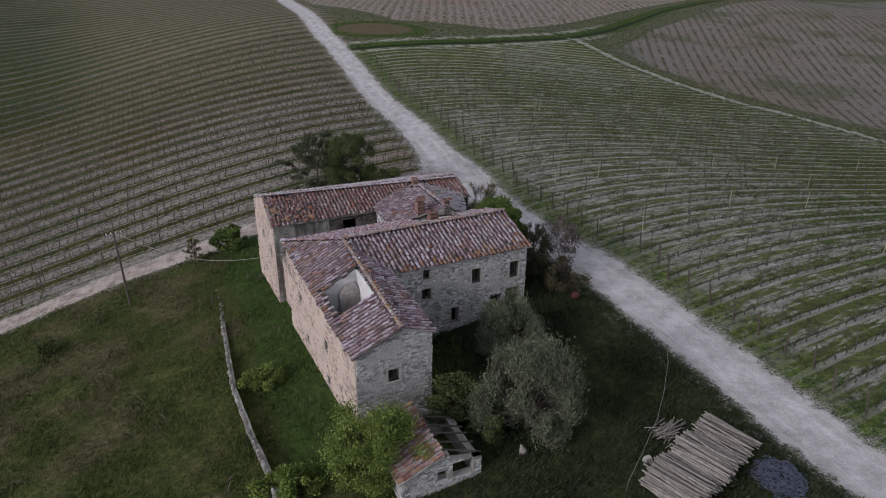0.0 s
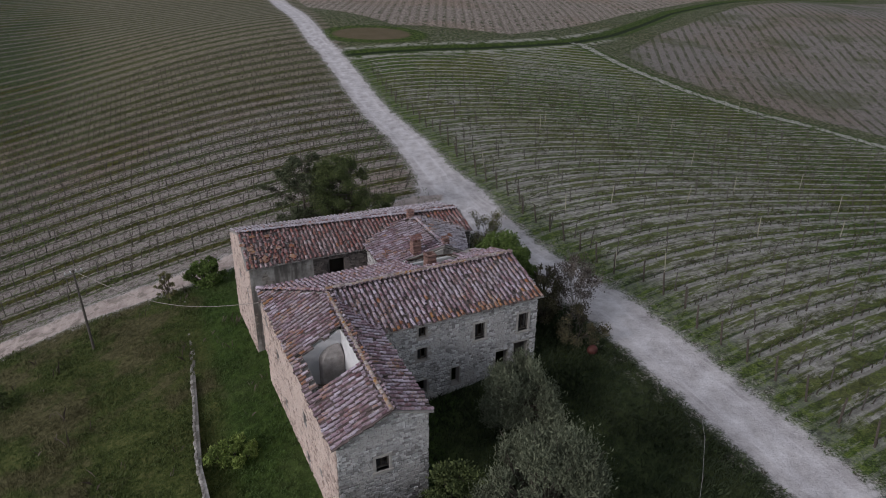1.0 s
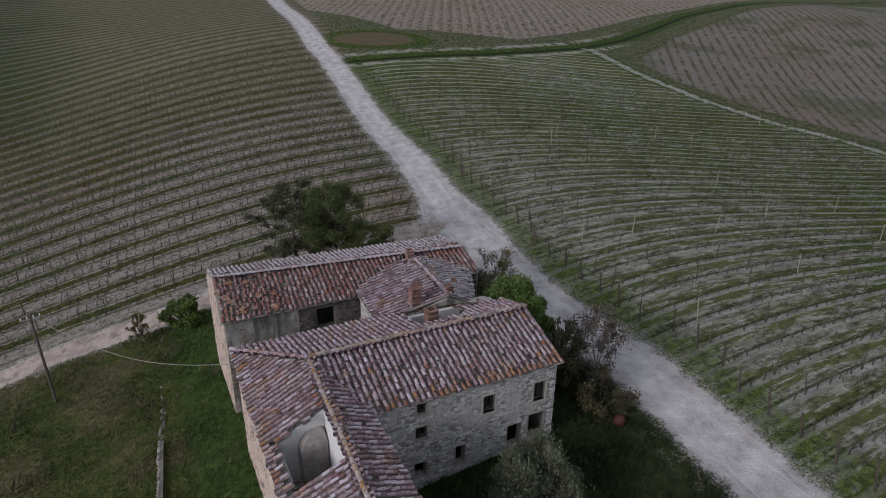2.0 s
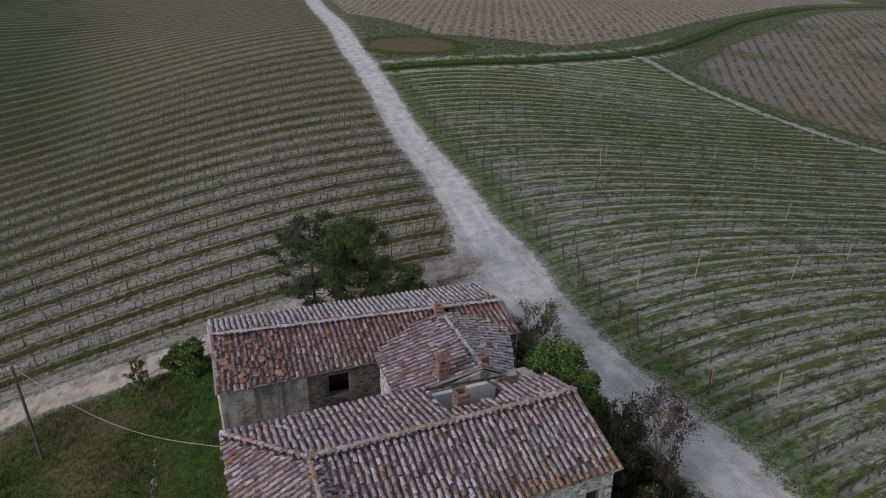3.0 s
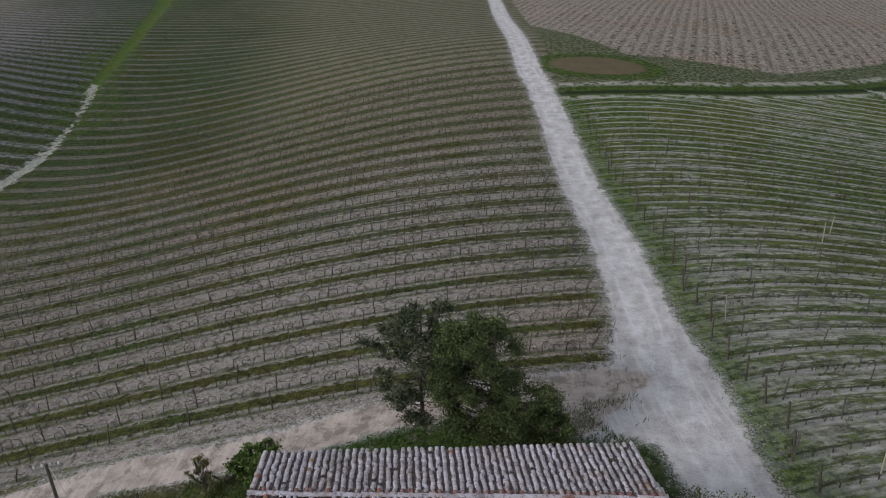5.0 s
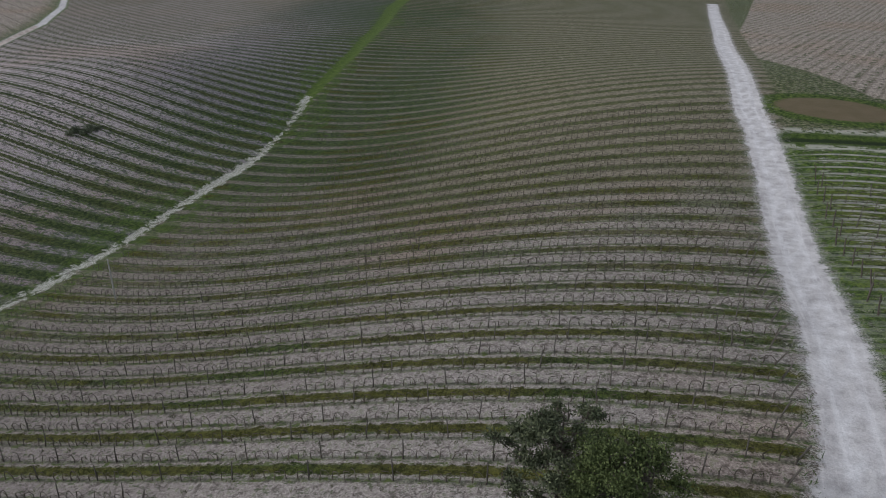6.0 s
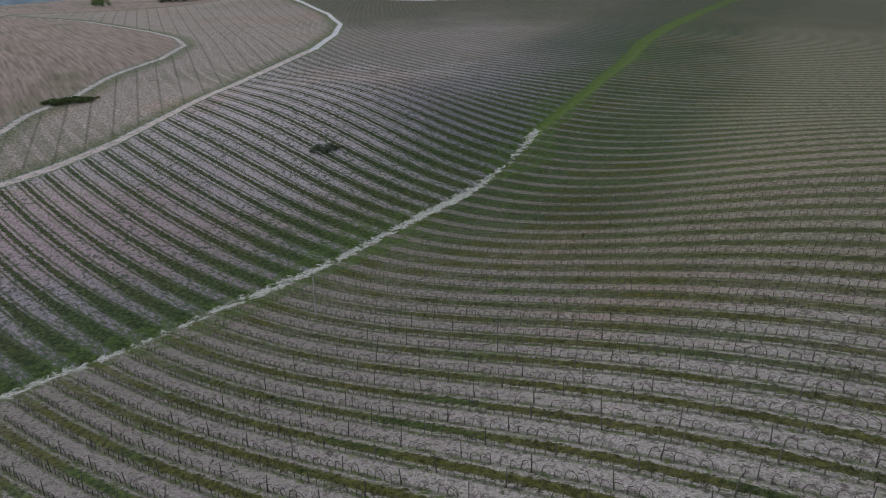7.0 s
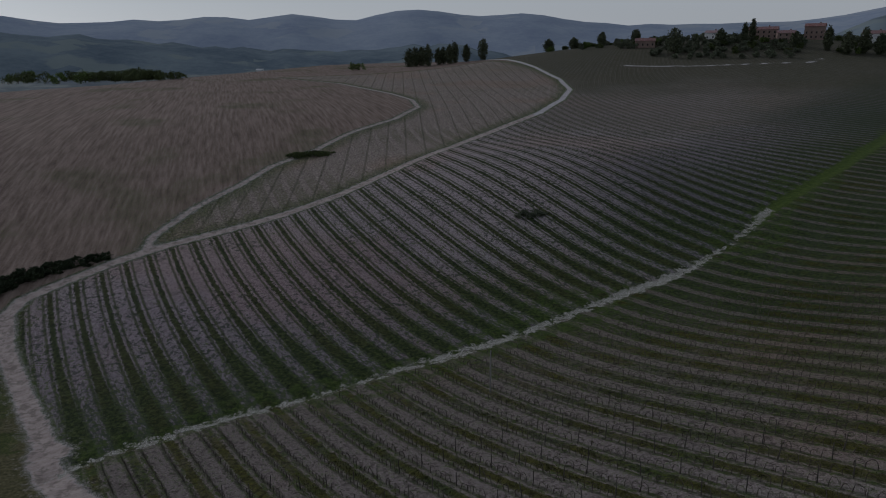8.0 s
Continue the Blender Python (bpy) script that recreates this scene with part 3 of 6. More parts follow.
    wcol = s.ramp(s.math("ADD", s.math("MULTIPLY", run_l, 0.6), s.math("MULTIPLY", clod, 0.4)), (0.4, (0.075, 0.068, 0.042)), (0.5, (0.158, 0.138, 0.1)), (0.6, (0.275, 0.235, 0.195)))
    wcol = s.mix(s.math("MULTIPLY", s.step(s.math("ADD", off0, s.math("MULTIPLY", rag, 0.3)), 0.27, 0.13), 0.85), wcol, s.mix(0.5, grass, (0.05, 0.05, 0.022)))
    col = s.mix(s.math("MULTIPLY", worn, 0.8), col, wcol)
    # the upper end of the valley field is browner and its strips fade
    vfar = s.math("MULTIPLY", s.step(s.math("ADD", s.attr("far"), s.math("MULTIPLY_ADD", big2, 140, -70)), 215, 310), inv)
    col = s.mix(s.math("MULTIPLY", vfar, 0.6), col, s.mix(s.step(s.attr("rise"), 30, 75), (0.05, 0.062, 0.04), s.mix(mid, (0.11, 0.095, 0.075), (0.19, 0.165, 0.14))))
    hill = s.math("MULTIPLY", s.step(s.math("ADD", s.attr("far"), s.math("MULTIPLY_ADD", big2, 160, -80)), 330, 450), s.math("MULTIPLY_ADD", s.step(off0, 0.16, 0.3), 0.35, 0.5))
    col = s.mix(hill, col, s.mix(mid, (0.042, 0.048, 0.028), (0.10, 0.094, 0.062)))
    low = s.step(s.attr("low"), 0.0, 1.0)
    col = s.mix(s.math("MULTIPLY", s.math("MULTIPLY", low, s.step(s.noise(0.5, 6), 0.42, 0.54)), 0.6), col, s.mix(0.4, grass, (0.05, 0.085, 0.014)))
    # above the ridge road: dry grass over young rows
    wr = s.noise(0.6, 5, stretch=(0.07, 1.5, 1, WDIR))
    dry = s.ramp(s.math("ADD", s.math("MULTIPLY", clod, 0.35), s.math("MULTIPLY", wr, 0.65)), (0.36, (0.135, 0.10, 0.08)), (0.5, (0.225, 0.17, 0.142)), (0.64, (0.31, 0.245, 0.21)))
    dry = s.mix(s.math("MULTIPLY", s.step(s.math("ADD", s.math("MULTIPLY", s.noise(0.02, 4), 0.7), s.math("MULTIPLY", clod, 0.3)), 0.54, 0.62), 0.4), dry, grass)
    ml = s.math("FRACT", s.math("ADD", s.math("MULTIPLY", X, MROW[0]), s.math("ADD", s.math("MULTIPLY", Y, MROW[1]), s.math("MULTIPLY", wob, 0.12))))
    mline = s.math("SUBTRACT", 1.0, s.step(s.math("ABSOLUTE", s.math("SUBTRACT", ml, 0.5)), 0.02, 0.08))
    mid_f = s.mix(s.math("MULTIPLY", mline, 0.45), s.mix(s.math("MULTIPLY", weeds, 0.5), s.mix(1.0, soil, (1.0, 0.9, 0.82), "MULTIPLY"), s.mix(0.5, grass, (0.12, 0.11, 0.06))), (0.045, 0.048, 0.028))
    mid_f = s.mix(s.math("MULTIPLY", s.step(s.math("ADD", s.attr("forks"), s.math("MULTIPLY", wob, 8)), 9, 2), 0.6), mid_f, grass)
    dry = s.mix(s.step(s.attr("forks"), 0.0, 0.8), dry, mid_f)
    col = s.mix(s.step(s.math("ADD", s.attr("vale"), wob), -0.3, 0.3), col, dry)
    # rough grass east of the white road, between the fields
    east = s.step(s.math("SUBTRACT", X, s.math("MULTIPLY_ADD", Y, -0.31, 27.5)), 2.0, 4.0)
    col = s.mix(east, col, s.mix(s.step(fine, 0.44, 0.56), s.mix(0.5, grass, (0.035, 0.045, 0.02)), s.mix(0.5, straw_soil, grass)))
    # right vineyard: mottled grass, and along every row a pale raised strip and a dark line painted for weeds and the
    # row's shadow
    fr = s.math("FRACT", s.math("ADD", s.attr("row"), 0.5))
    wav = s.math("ADD", s.math("MULTIPLY_ADD", run_r, 0.5, -0.25), s.math("MULTIPLY_ADD", clod, 0.4, -0.2))
    pr = s.math("ADD", s.math("ABSOLUTE", s.math("SUBTRACT", fr, 0.5)), s.math("MULTIPLY", wav, 0.5))
    bare = s.math("SUBTRACT", 1.0, s.step(pr, 0.1, 0.16))
    dk = s.math("SUBTRACT", 1.0, s.step(s.math("ABSOLUTE", s.math("ADD", s.math("SUBTRACT", fr, 0.66), s.math("MULTIPLY", wav, 0.35))), 0.02, 0.075))
    straw = s.ramp(s.math("ADD", s.math("MULTIPLY", clod, 0.45), s.math("MULTIPLY", run_r, 0.55)), (0.42, (0.085, 0.08, 0.066)), (0.5, (0.25, 0.235, 0.215)), (0.57, (0.50, 0.475, 0.455)))
    fresh = s.mix(s.math("MULTIPLY", s.step(s.noise(0.05, 4), 0.44, 0.6), 0.6), grass, olive)
    fresh = s.mix(s.math("MULTIPLY", s.step(s.attr("far"), 95, 45), 0.5), fresh, s.mix(clod, (0.05, 0.05, 0.03), (0.17, 0.16, 0.115)))
    alt = s.math("MULTIPLY_ADD", s.step(s.math("ABSOLUTE", s.math("SUBTRACT", s.math("FRACT", s.math("MULTIPLY", s.attr("row"), 0.5)), 0.5)), 0.19, 0.31), 0.09, -0.045)
    fresh = s.mix(1.0, fresh, (1.2, 1.25, 1.1), "MULTIPLY")
    rg = s.mix(s.math("MULTIPLY", s.step(s.math("ADD", s.math("MULTIPLY_ADD", run_r, 0.8, alt), s.math("MULTIPLY_ADD", big, 0.35, s.math("MULTIPLY_ADD", s.step(s.attr("far"), 90, 45), 0.08, -0.058))), 0.53, 0.62), 0.75), fresh, straw)
    rcol = s.mix(s.math("MULTIPLY", bare, 0.9), rg, s.mix(0.4, straw, (0.42, 0.395, 0.38)))
    rcol = s.mix(s.math("MULTIPLY", dk, s.math("MULTIPLY", s.step(run_r, 0.4, 0.52), 0.85)), rcol, s.mix(0.6, grass, (0.012, 0.02, 0.008)))
    rcol = s.mix(s.math("MULTIPLY", speck, 0.6), rcol, grass)
    rcol = s.mix(s.math("MULTIPLY", s.step(s.math("ADD", s.attr("centre"), s.math("MULTIPLY", wob, 4.0)), 8.0, 4.0), 0.65), rcol, s.mix(1.0, grass, (1.2, 1.25, 1.1), "MULTIPLY"))
    col = s.mix(s.step(s.attr("right"), 0.0, 0.4), col, rcol)
    # two ploughed fields beyond the brook
    pl = s.math("FRACT", s.math("ADD", s.math("MULTIPLY", X, 0.4), s.math("MULTIPLY", wob, 0.3)))
    line = s.math("SUBTRACT", 1.0, s.step(s.math("ABSOLUTE", s.math("SUBTRACT", pl, 0.5)), 0.05, 0.2))
    pcol = s.mix(s.math("MULTIPLY", s.math("MULTIPLY", line, s.step(fine, 0.4, 0.56)), 0.7), s.mix(1.0, soil, (1.05, 0.94, 0.86), "MULTIPLY"), (0.10, 0.085, 0.06))
    pcol = s.mix(s.math("MULTIPLY", s.step(tuft, 0.56, 0.61), 0.7), pcol, grass)
    pcol = s.mix(s.math("MULTIPLY", s.math("MULTIPLY", s.step(s.math("ABSOLUTE", s.math("SUBTRACT", s.math("FRACT", s.math("MULTIPLY_ADD", pl, 1.0, 0.25)), 0.5)), 0.3, 0.1), s.step(s.noise(0.55, 5, 0.7), 0.5, 0.58)), 0.85), pcol, s.mix(0.5, grass, (0.03, 0.035, 0.02)))
    col = s.mix(s.step(s.attr("top"), -0.3, 0.8), col, pcol)
    pe = s.math("FRACT", s.math("ADD", s.math("ADD", s.math("MULTIPLY", X, 0.394), s.math("MULTIPLY", Y, -0.069)), s.math("MULTIPLY", wob, 0.3)))
    eline = s.math("MULTIPLY", s.math("SUBTRACT", 1.0, s.step(s.math("ABSOLUTE", s.math("SUBTRACT", pe, 0.5)), 0.12, 0.24)), s.step(fine, 0.36, 0.5))
    eline = s.math("MULTIPLY", eline, s.step(s.noise(0.3, 6, 0.7), 0.38, 0.56))
    ecol = s.mix(s.math("MULTIPLY", eline, 0.85), s.mix(s.math("MULTIPLY", speck, 0.6), s.mix(1.0, soil, (0.8, 0.76, 0.74), "MULTIPLY"), s.mix(0.4, grass, (0.05, 0.05, 0.03))), s.mix(0.6, grass, (0.05, 0.052, 0.03)))
    col = s.mix(s.step(s.attr("east"), -0.3, 0.8), col, ecol)
    col = s.mix(s.math("MULTIPLY", s.math("MULTIPLY", s.step(s.attr("east"), -0.3, 0.8), s.step(s.noise(0.045, 5, 0.6), 0.5, 0.62)), 0.55), col, s.mix(0.5, grass, (0.08, 0.08, 0.04)))
    # green verges, brook, dried pond
    col = s.mix(s.step(s.math("ADD", s.attr("lush"), s.math("MULTIPLY", wob, 2.5)), 0.0, 0.8), col, s.mix(0.35, grass, (0.05, 0.075, 0.02)))
    col = s.mix(s.math("MULTIPLY", s.step(s.math("ADD", s.attr("lush"), s.math("MULTIPLY", wob, 4)), -0.6, 1.2), s.math("MULTIPLY", s.math("MULTIPLY", s.step(Y, 160, 180), s.step(X, -100, -120)), 0.75)), col, s.mix(0.5, grass, (0.105, 0.15, 0.032)))
    bank = s.math("MULTIPLY", s.step(s.math("ABSOLUTE", s.math("ADD", s.attr("brook"), 2.4)), 1.6, 0.3), s.math("MULTIPLY", s.step(s.noise(0.45, 7, 0.7), 0.44, 0.52), s.step(X, 52, 38)))
    col = s.mix(s.math("MULTIPLY", bank, 0.8), col, s.mix(grit, (0.20, 0.19, 0.15), (0.56, 0.54, 0.50)))
    col = s.mix(s.step(s.math("ADD", s.attr("brook"), s.math("MULTIPLY", wob, 0.8)), 0.0, 0.6), col, (0.02, 0.03, 0.012))
    col = s.mix(s.step(s.math("ADD", s.attr("pond"), s.math("MULTIPLY", wob, 0.3)), -0.5, -0.3), col, grass)
    col = s.mix(s.step(s.math("ADD", s.attr("pond"), s.math("MULTIPLY", wob, 0.3)), -0.05, 0.12), col, s.mix(mid, (0.08, 0.07, 0.035), (0.17, 0.125, 0.085)))
    # the meadow round the house
    med = s.ramp(s.math("ADD", s.math("MULTIPLY", s.noise(0.5, 8, 0.7), 0.5), s.math("MULTIPLY", s.noise(3.5, 5, 0.7), 0.5)), (0.40, (0.024, 0.034, 0.009)), (0.5, (0.063, 0.08, 0.021)), (0.6, (0.125, 0.13, 0.046)))
    deep = s.math("MULTIPLY", s.step(s.math("ADD", s.math("MULTIPLY_ADD", Y, 0.421, X), s.math("MULTIPLY_ADD", mid, 3, -1.5)), 4.2, 6.0), s.step(Y, 27, 36))
    brown = s.step(s.math("ADD", s.noise(0.13, 7, 0.65), s.math("MULTIPLY", s.step(X, -16, -44), 0.06)), 0.5, 0.6)
    med = s.mix(s.math("MULTIPLY", brown, 0.75), med, s.ramp(s.noise(2.2, 7, 0.72), (0.4, (0.06, 0.052, 0.025)), (0.6, (0.165, 0.145, 0.08))))
    med = s.mix(s.math("MULTIPLY", deep, 0.8), med, s.ramp(s.noise(1.4, 7, 0.72), (0.4, (0.02, 0.041, 0.009)), (0.6, (0.066, 0.114, 0.025))))
    # right of the house the yard's shade is painted in as darker green
    yard_shade = s.step(s.math("ADD", X, s.math("MULTIPLY_ADD", mid, 6, -3)), -1.5, 2.0)
    yard_shade = s.math("MULTIPLY", yard_shade, s.step(s.math("ADD", Y, s.math("MULTIPLY_ADD", mid, 10, -5)), 17, 27))
    med = s.mix(s.math("MULTIPLY", yard_shade, 0.85), med, s.ramp(s.noise(1.2, 7, 0.72), (0.4, (0.017, 0.024, 0.011)), (0.6, (0.056, 0.066, 0.029))))
    col = s.mix(s.step(s.math("ADD", s.attr("yard"), s.math("MULTIPLY", wob, 2.0)), 0.2, 1.0), col, med)
    # gravel roads with wheel tracks, and stony washes
    road = s.ramp(s.math("ADD", s.math("MULTIPLY", s.noise(0.6, 6, 0.65), 0.65), s.math("MULTIPLY", grit, 0.35)), (0.36, (0.37, 0.343, 0.358)), (0.5, (0.55, 0.52, 0.54)), (0.64, (0.71, 0.68, 0.705)))
    run = s.t.nodes.new("ShaderNodeCombineXYZ")
    s.put(run.inputs[0], s.math("MULTIPLY", s.attr("centre"), 1.0)), s.put(run.inputs[1], s.math("MULTIPLY", Y, 0.07))
    road = s.mix(s.math("MULTIPLY", s.step(s.noise(2.2, 6, 0.65, vec=run.outputs[0]), 0.5, 0.62), 0.5), road, (0.70, 0.67, 0.69))
    trk = s.step(s.math("ABSOLUTE", s.math("SUBTRACT", s.attr("centre"), 0.95)), 0.1, 0.6)
    road = s.mix(s.math("MULTIPLY", trk, 0.3), road, s.mix(1.0, road, (0.68, 0.65, 0.62), "MULTIPLY"))
    edge = s.math("ADD", s.attr("gravel"), s.math("MULTIPLY_ADD", s.noise(0.9, 8, 0.7), 2.4, -1.2))
    col = s.mix(s.math("MULTIPLY", s.step(edge, -0.9, 0.1), s.math("MULTIPLY", s.step(grit, 0.4, 0.6), 0.7)), col, road)
    col = s.mix(s.math("MULTIPLY", s.step(edge, -2.6, -0.4), s.math("MULTIPLY", s.step(s.noise(1.1, 7, 0.75), 0.52, 0.58), 0.75)), col, s.mix(s.step(grit, 0.47, 0.56), (0.07, 0.06, 0.048), (0.42, 0.39, 0.37)))
    col = s.mix(s.step(edge, -0.15, 0.35), col, road)
    earth = s.mix(1.0, road, (0.92, 0.79, 0.69), "MULTIPLY")
    earth = s.mix(s.math("MULTIPLY", s.step(s.noise(0.7, 7, 0.72), 0.5, 0.58), 0.7), earth, s.mix(clod, (0.07, 0.062, 0.035), (0.22, 0.18, 0.13)))
    col = s.mix(s.math("MULTIPLY", s.step(edge, -0.15, 0.35), s.math("MULTIPLY", s.step(s.attr("earth"), 0.0, 1.0), 0.8)), col, s.mix(1.0, earth, (0.92, 0.92, 0.92), "MULTIPLY"))
    stones = s.mix(s.step(grit, 0.44, 0.58), (0.13, 0.13, 0.095), (0.6, 0.58, 0.55))
    col = s.mix(s.step(s.math("ADD", s.attr("rubble"), s.math("MULTIPLY_ADD", s.noise(0.6, 8, 0.78), 7.0, -3.5)), -0.2, 0.4), col, stones)
    # woods and fields of the far valley, distance haze painted in as blue-grey
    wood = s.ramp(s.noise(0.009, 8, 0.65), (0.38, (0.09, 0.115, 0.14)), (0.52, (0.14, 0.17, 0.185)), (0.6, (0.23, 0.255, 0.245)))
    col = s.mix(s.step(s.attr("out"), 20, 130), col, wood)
    hb = s.math("ADD", s.math("MULTIPLY", fine, 0.5), s.math("MULTIPLY", grit, 0.5))
    return s.done(col, 0.95, s.math("ADD", s.math("MULTIPLY", clod, 0.6), s.math("MULTIPLY", hb, 0.4)), 0.7, 0.4, spec=0.12)


build_ground()


# ---- mesh helpers ----
class Soup:
    """Loose faces, gathered and turned into one mesh."""

    def __init__(self):
        self.v, self.f = [], []

    def add(self, verts, faces):
        n = len(self.v)
        self.v += [tuple(p) for p in verts]
        self.f += [tuple(i + n for i in q) for q in faces]

    def box(self, lo, hi, m=None, taper=0.0):
        (x0, y0, z0), (x1, y1, z1) = lo, hi
        tx, ty = (x1 - x0) * taper / 2, (y1 - y0) * taper / 2
        p = [(x0, y0, z0), (x1, y0, z0), (x1, y1, z0), (x0, y1, z0), (x0 + tx, y0 + ty, z1), (x1 - tx, y0 + ty, z1), (x1 - tx, y1 - ty, z1), (x0 + tx, y1 - ty, z1)]
        if m is not None:
            p = [m @ Vector(q) for q in p]
        self.add(p, [(3, 2, 1, 0), (4, 5, 6, 7), (0, 1, 5, 4), (1, 2, 6, 5), (2, 3, 7, 6), (3, 0, 4, 7)])

    def tube(self, pts, radii, sides=6, cap=True):
        rings = []
        pts = [Vector(p) for p in pts]
        for i, p in enumerate(pts):
            d = (pts[min(i + 1, len(pts) - 1)] - pts[max(i - 1, 0)]).normalized()
            a = d.orthogonal().normalized()
            b = d.cross(a)
            r = radii[i] if isinstance(radii, (list, tuple)) else radii
            rings.append([p + r * (math.cos(2 * math.pi * k / sides) * a + math.sin(2 * math.pi * k / sides) * b) for k in range(sides)])
        n = len(self.v)
        for r in rings:
            self.v += [tuple(p) for p in r]
        for i in range(len(rings) - 1):
            for k in range(sides):
                q = (k + 1) % sides
                self.f.append((n + i * sides + k, n + i * sides + q, n + (i + 1) * sides + q, n + (i + 1) * sides + k))
        if cap:
            self.f.append(tuple(n + k for k in reversed(range(sides))))
            self.f.append(tuple(n + (len(rings) - 1) * sides + k for k in range(sides)))

    def mesh(self, name, material):
        me = bpy.data.meshes.new(name)
        me.from_pydata(self.v, [], self.f)
        me.materials.append(material)
        me.update()
        return me


def part(name, soup, material, parent=None, label="", kind="", smooth=False):
    """Links a soup, or a mesh, as one object under a thing or a part."""
    me = soup.mesh(name, material) if isinstance(soup, Soup) else soup
    if smooth:
        me.polygons.foreach_set("use_smooth", [True] * len(me.polygons))
    ob = new(name, me)
    ob.parent = parent
    return tagged(ob, label, kind=kind)


def thing(name, m, label, category, group=""):
    ob = new(name)
    ob.matrix_basis = m
    ob.empty_display_size = 0.3
    return tagged(ob, label, category, group)


rnd = random.Random(5)

# ---- the farmhouse: three wings round a small court ----
HX, HY, HA = -5.2, 36.3, 25.3
house = thing("farmhouse", pose(HX, HY, 0, 0, 0, HA), "abandoned stone farmhouse with old clay tile roofs, partly fallen in", "farmhouse")
HM = house.matrix_basis


def masonry(name, p0, p1, zb, top, thick=0.5, openings=(), mat=None, stones=True, breaks=(), size=0.66, proud=0.05, body=None, parent=None, single=0):
    """A wall from p0 to p1 (outside on its right), with openings (s0, s1, z0, z1) through it and rubble stones on its face. top: height over s."""
    p0, p1 = Vector((*p0, 0)), Vector((*p1, 0))
    length = (p1 - p0).length
    d = (p1 - p0) / length
    n = Vector((d.y, -d.x, 0))
    ss = sorted({0.0, length, *breaks, *[v for o in openings for v in o[:2]]})
    zs = sorted({zb, *[v for o in openings for v in o[2:]]})
    so = Soup()
    for s0, s1 in zip(ss, ss[1:]):
        sm = (s0 + s1) / 2
        for k, z0 in enumerate(zs):
            last = k == len(zs) - 1
            z1a, z1b = (top(s0), top(s1)) if last else (zs[k + 1],) * 2
            zm = z0 + 0.02 if last else (z0 + z1a) / 2
            if any(o[0] < sm < o[1] and o[2] < zm < o[3] for o in openings):
                continue
            q = []
            for off in (0.0, -thick):
                for s, z in ((s0, z0), (s1, z0), (s1, z1b), (s0, z1a)):
                    q.append(p0 + d * s + n * off + Vector((0, 0, z)))
            so.add(q, [(0, 1, 2, 3), (7, 6, 5, 4), (0, 4, 5, 1), (1, 5, 6, 2), (2, 6, 7, 3), (3, 7, 4, 0)])
    w = part(name, so, body or M_MORTAR, parent or house)
    if stones:
        st = Soup()
        z = zb
        while z < max(top(s) for s in ss):
            h = rnd.uniform(0.15, 0.27) * size
            s = -rnd.uniform(0, 0.3)
            while s < length:
                l = rnd.uniform(0.22, 0.62) * size
                a, b = max(s, 0), min(s + l, length)
                g = rnd.uniform(0.006, 0.018)
                if b - a > 0.06 and z + h < min(top(a), top(b)) + 0.06 and not any(a < o[1] and b > o[0] and z < o[3] and z + h > o[2] for o in openings):
                    pr = proud + rnd.uniform(-0.025, 0.03)
                    j = lambda k: rnd.uniform(-k, k)
                    q = [p0 + d * (a + g + j(0.015)) + Vector((0, 0, z + g + j(0.015))), p0 + d * (b - g + j(0.015)) + Vector((0, 0, z + g + j(0.015))),
                         p0 + d * (b - g + j(0.02)) + Vector((0, 0, z + h - g + j(0.02))), p0 + d * (a + g + j(0.02)) + Vector((0, 0, z + h - g + j(0.02)))]
                    mid = (q[0] + q[1] + q[2] + q[3]) / 4
                    out = [v.lerp(mid, 0.08) + n * (pr + j(0.008)) for v in q]
                    one = Soup() if single > 0 and z > 0.8 else st
                    one.add(q + out, [(4, 5, 6, 7), (0, 1, 5, 4), (1, 2, 6, 5), (2, 3, 7, 6), (3, 0, 4, 7)])
                    if one is not st:
                        single -= 1
                        part("stone", one, mat or M_STONE, w)
                s += l
            z += h
        part("stonework", st, mat or M_STONE, w, kind="stuff")
    return w


def line_top(a, b):
    """Height that goes straight from point to point: pairs of (s, z)."""
    pts = [a, b] if isinstance(a, tuple) else a
    return lambda s: float(np.interp(s, [p[0] for p in pts], [p[1] for p in pts]))


# openings: along the wall and in height
A_LEFT = [(17.3 - 7.1, 17.3 - 6.3, 1.5, 2.6), (17.3 - 13.9, 17.3 - 13.2, 2.0, 3.0), (17.3 - 6.9, 17.3 - 6.2, -1.3, -0.4), (17.3 - 12.3, 17.3 - 11.7, -0.9, 0.0), (17.3 - 3.7, 17.3 - 3.3, 0.2, 0.8), (0.35, 0.85, 3.0, 4.0)]
B_FRONT = [(8.08 - 5.2, 8.65 - 5.2, 4.9, 5.75), (7.98 - 5.2, 8.7 - 5.2, 3.15, 4.15), (7.9 - 5.2, 8.65 - 5.2, 0.5, 1.6), (10.5 - 5.2, 11.1 - 5.2, 0.5, 1.95), (12.2 - 5.2, 12.98 - 5.2, 3.75, 5.0), (15.6 - 5.2, 16.4 - 5.2, 3.55, 4.95), (13.95 - 5.2, 14.9 - 5.2, 0.6, 2.3), (15.4 - 5.2, 16.5 - 5.2, 0.9, 2.65)]
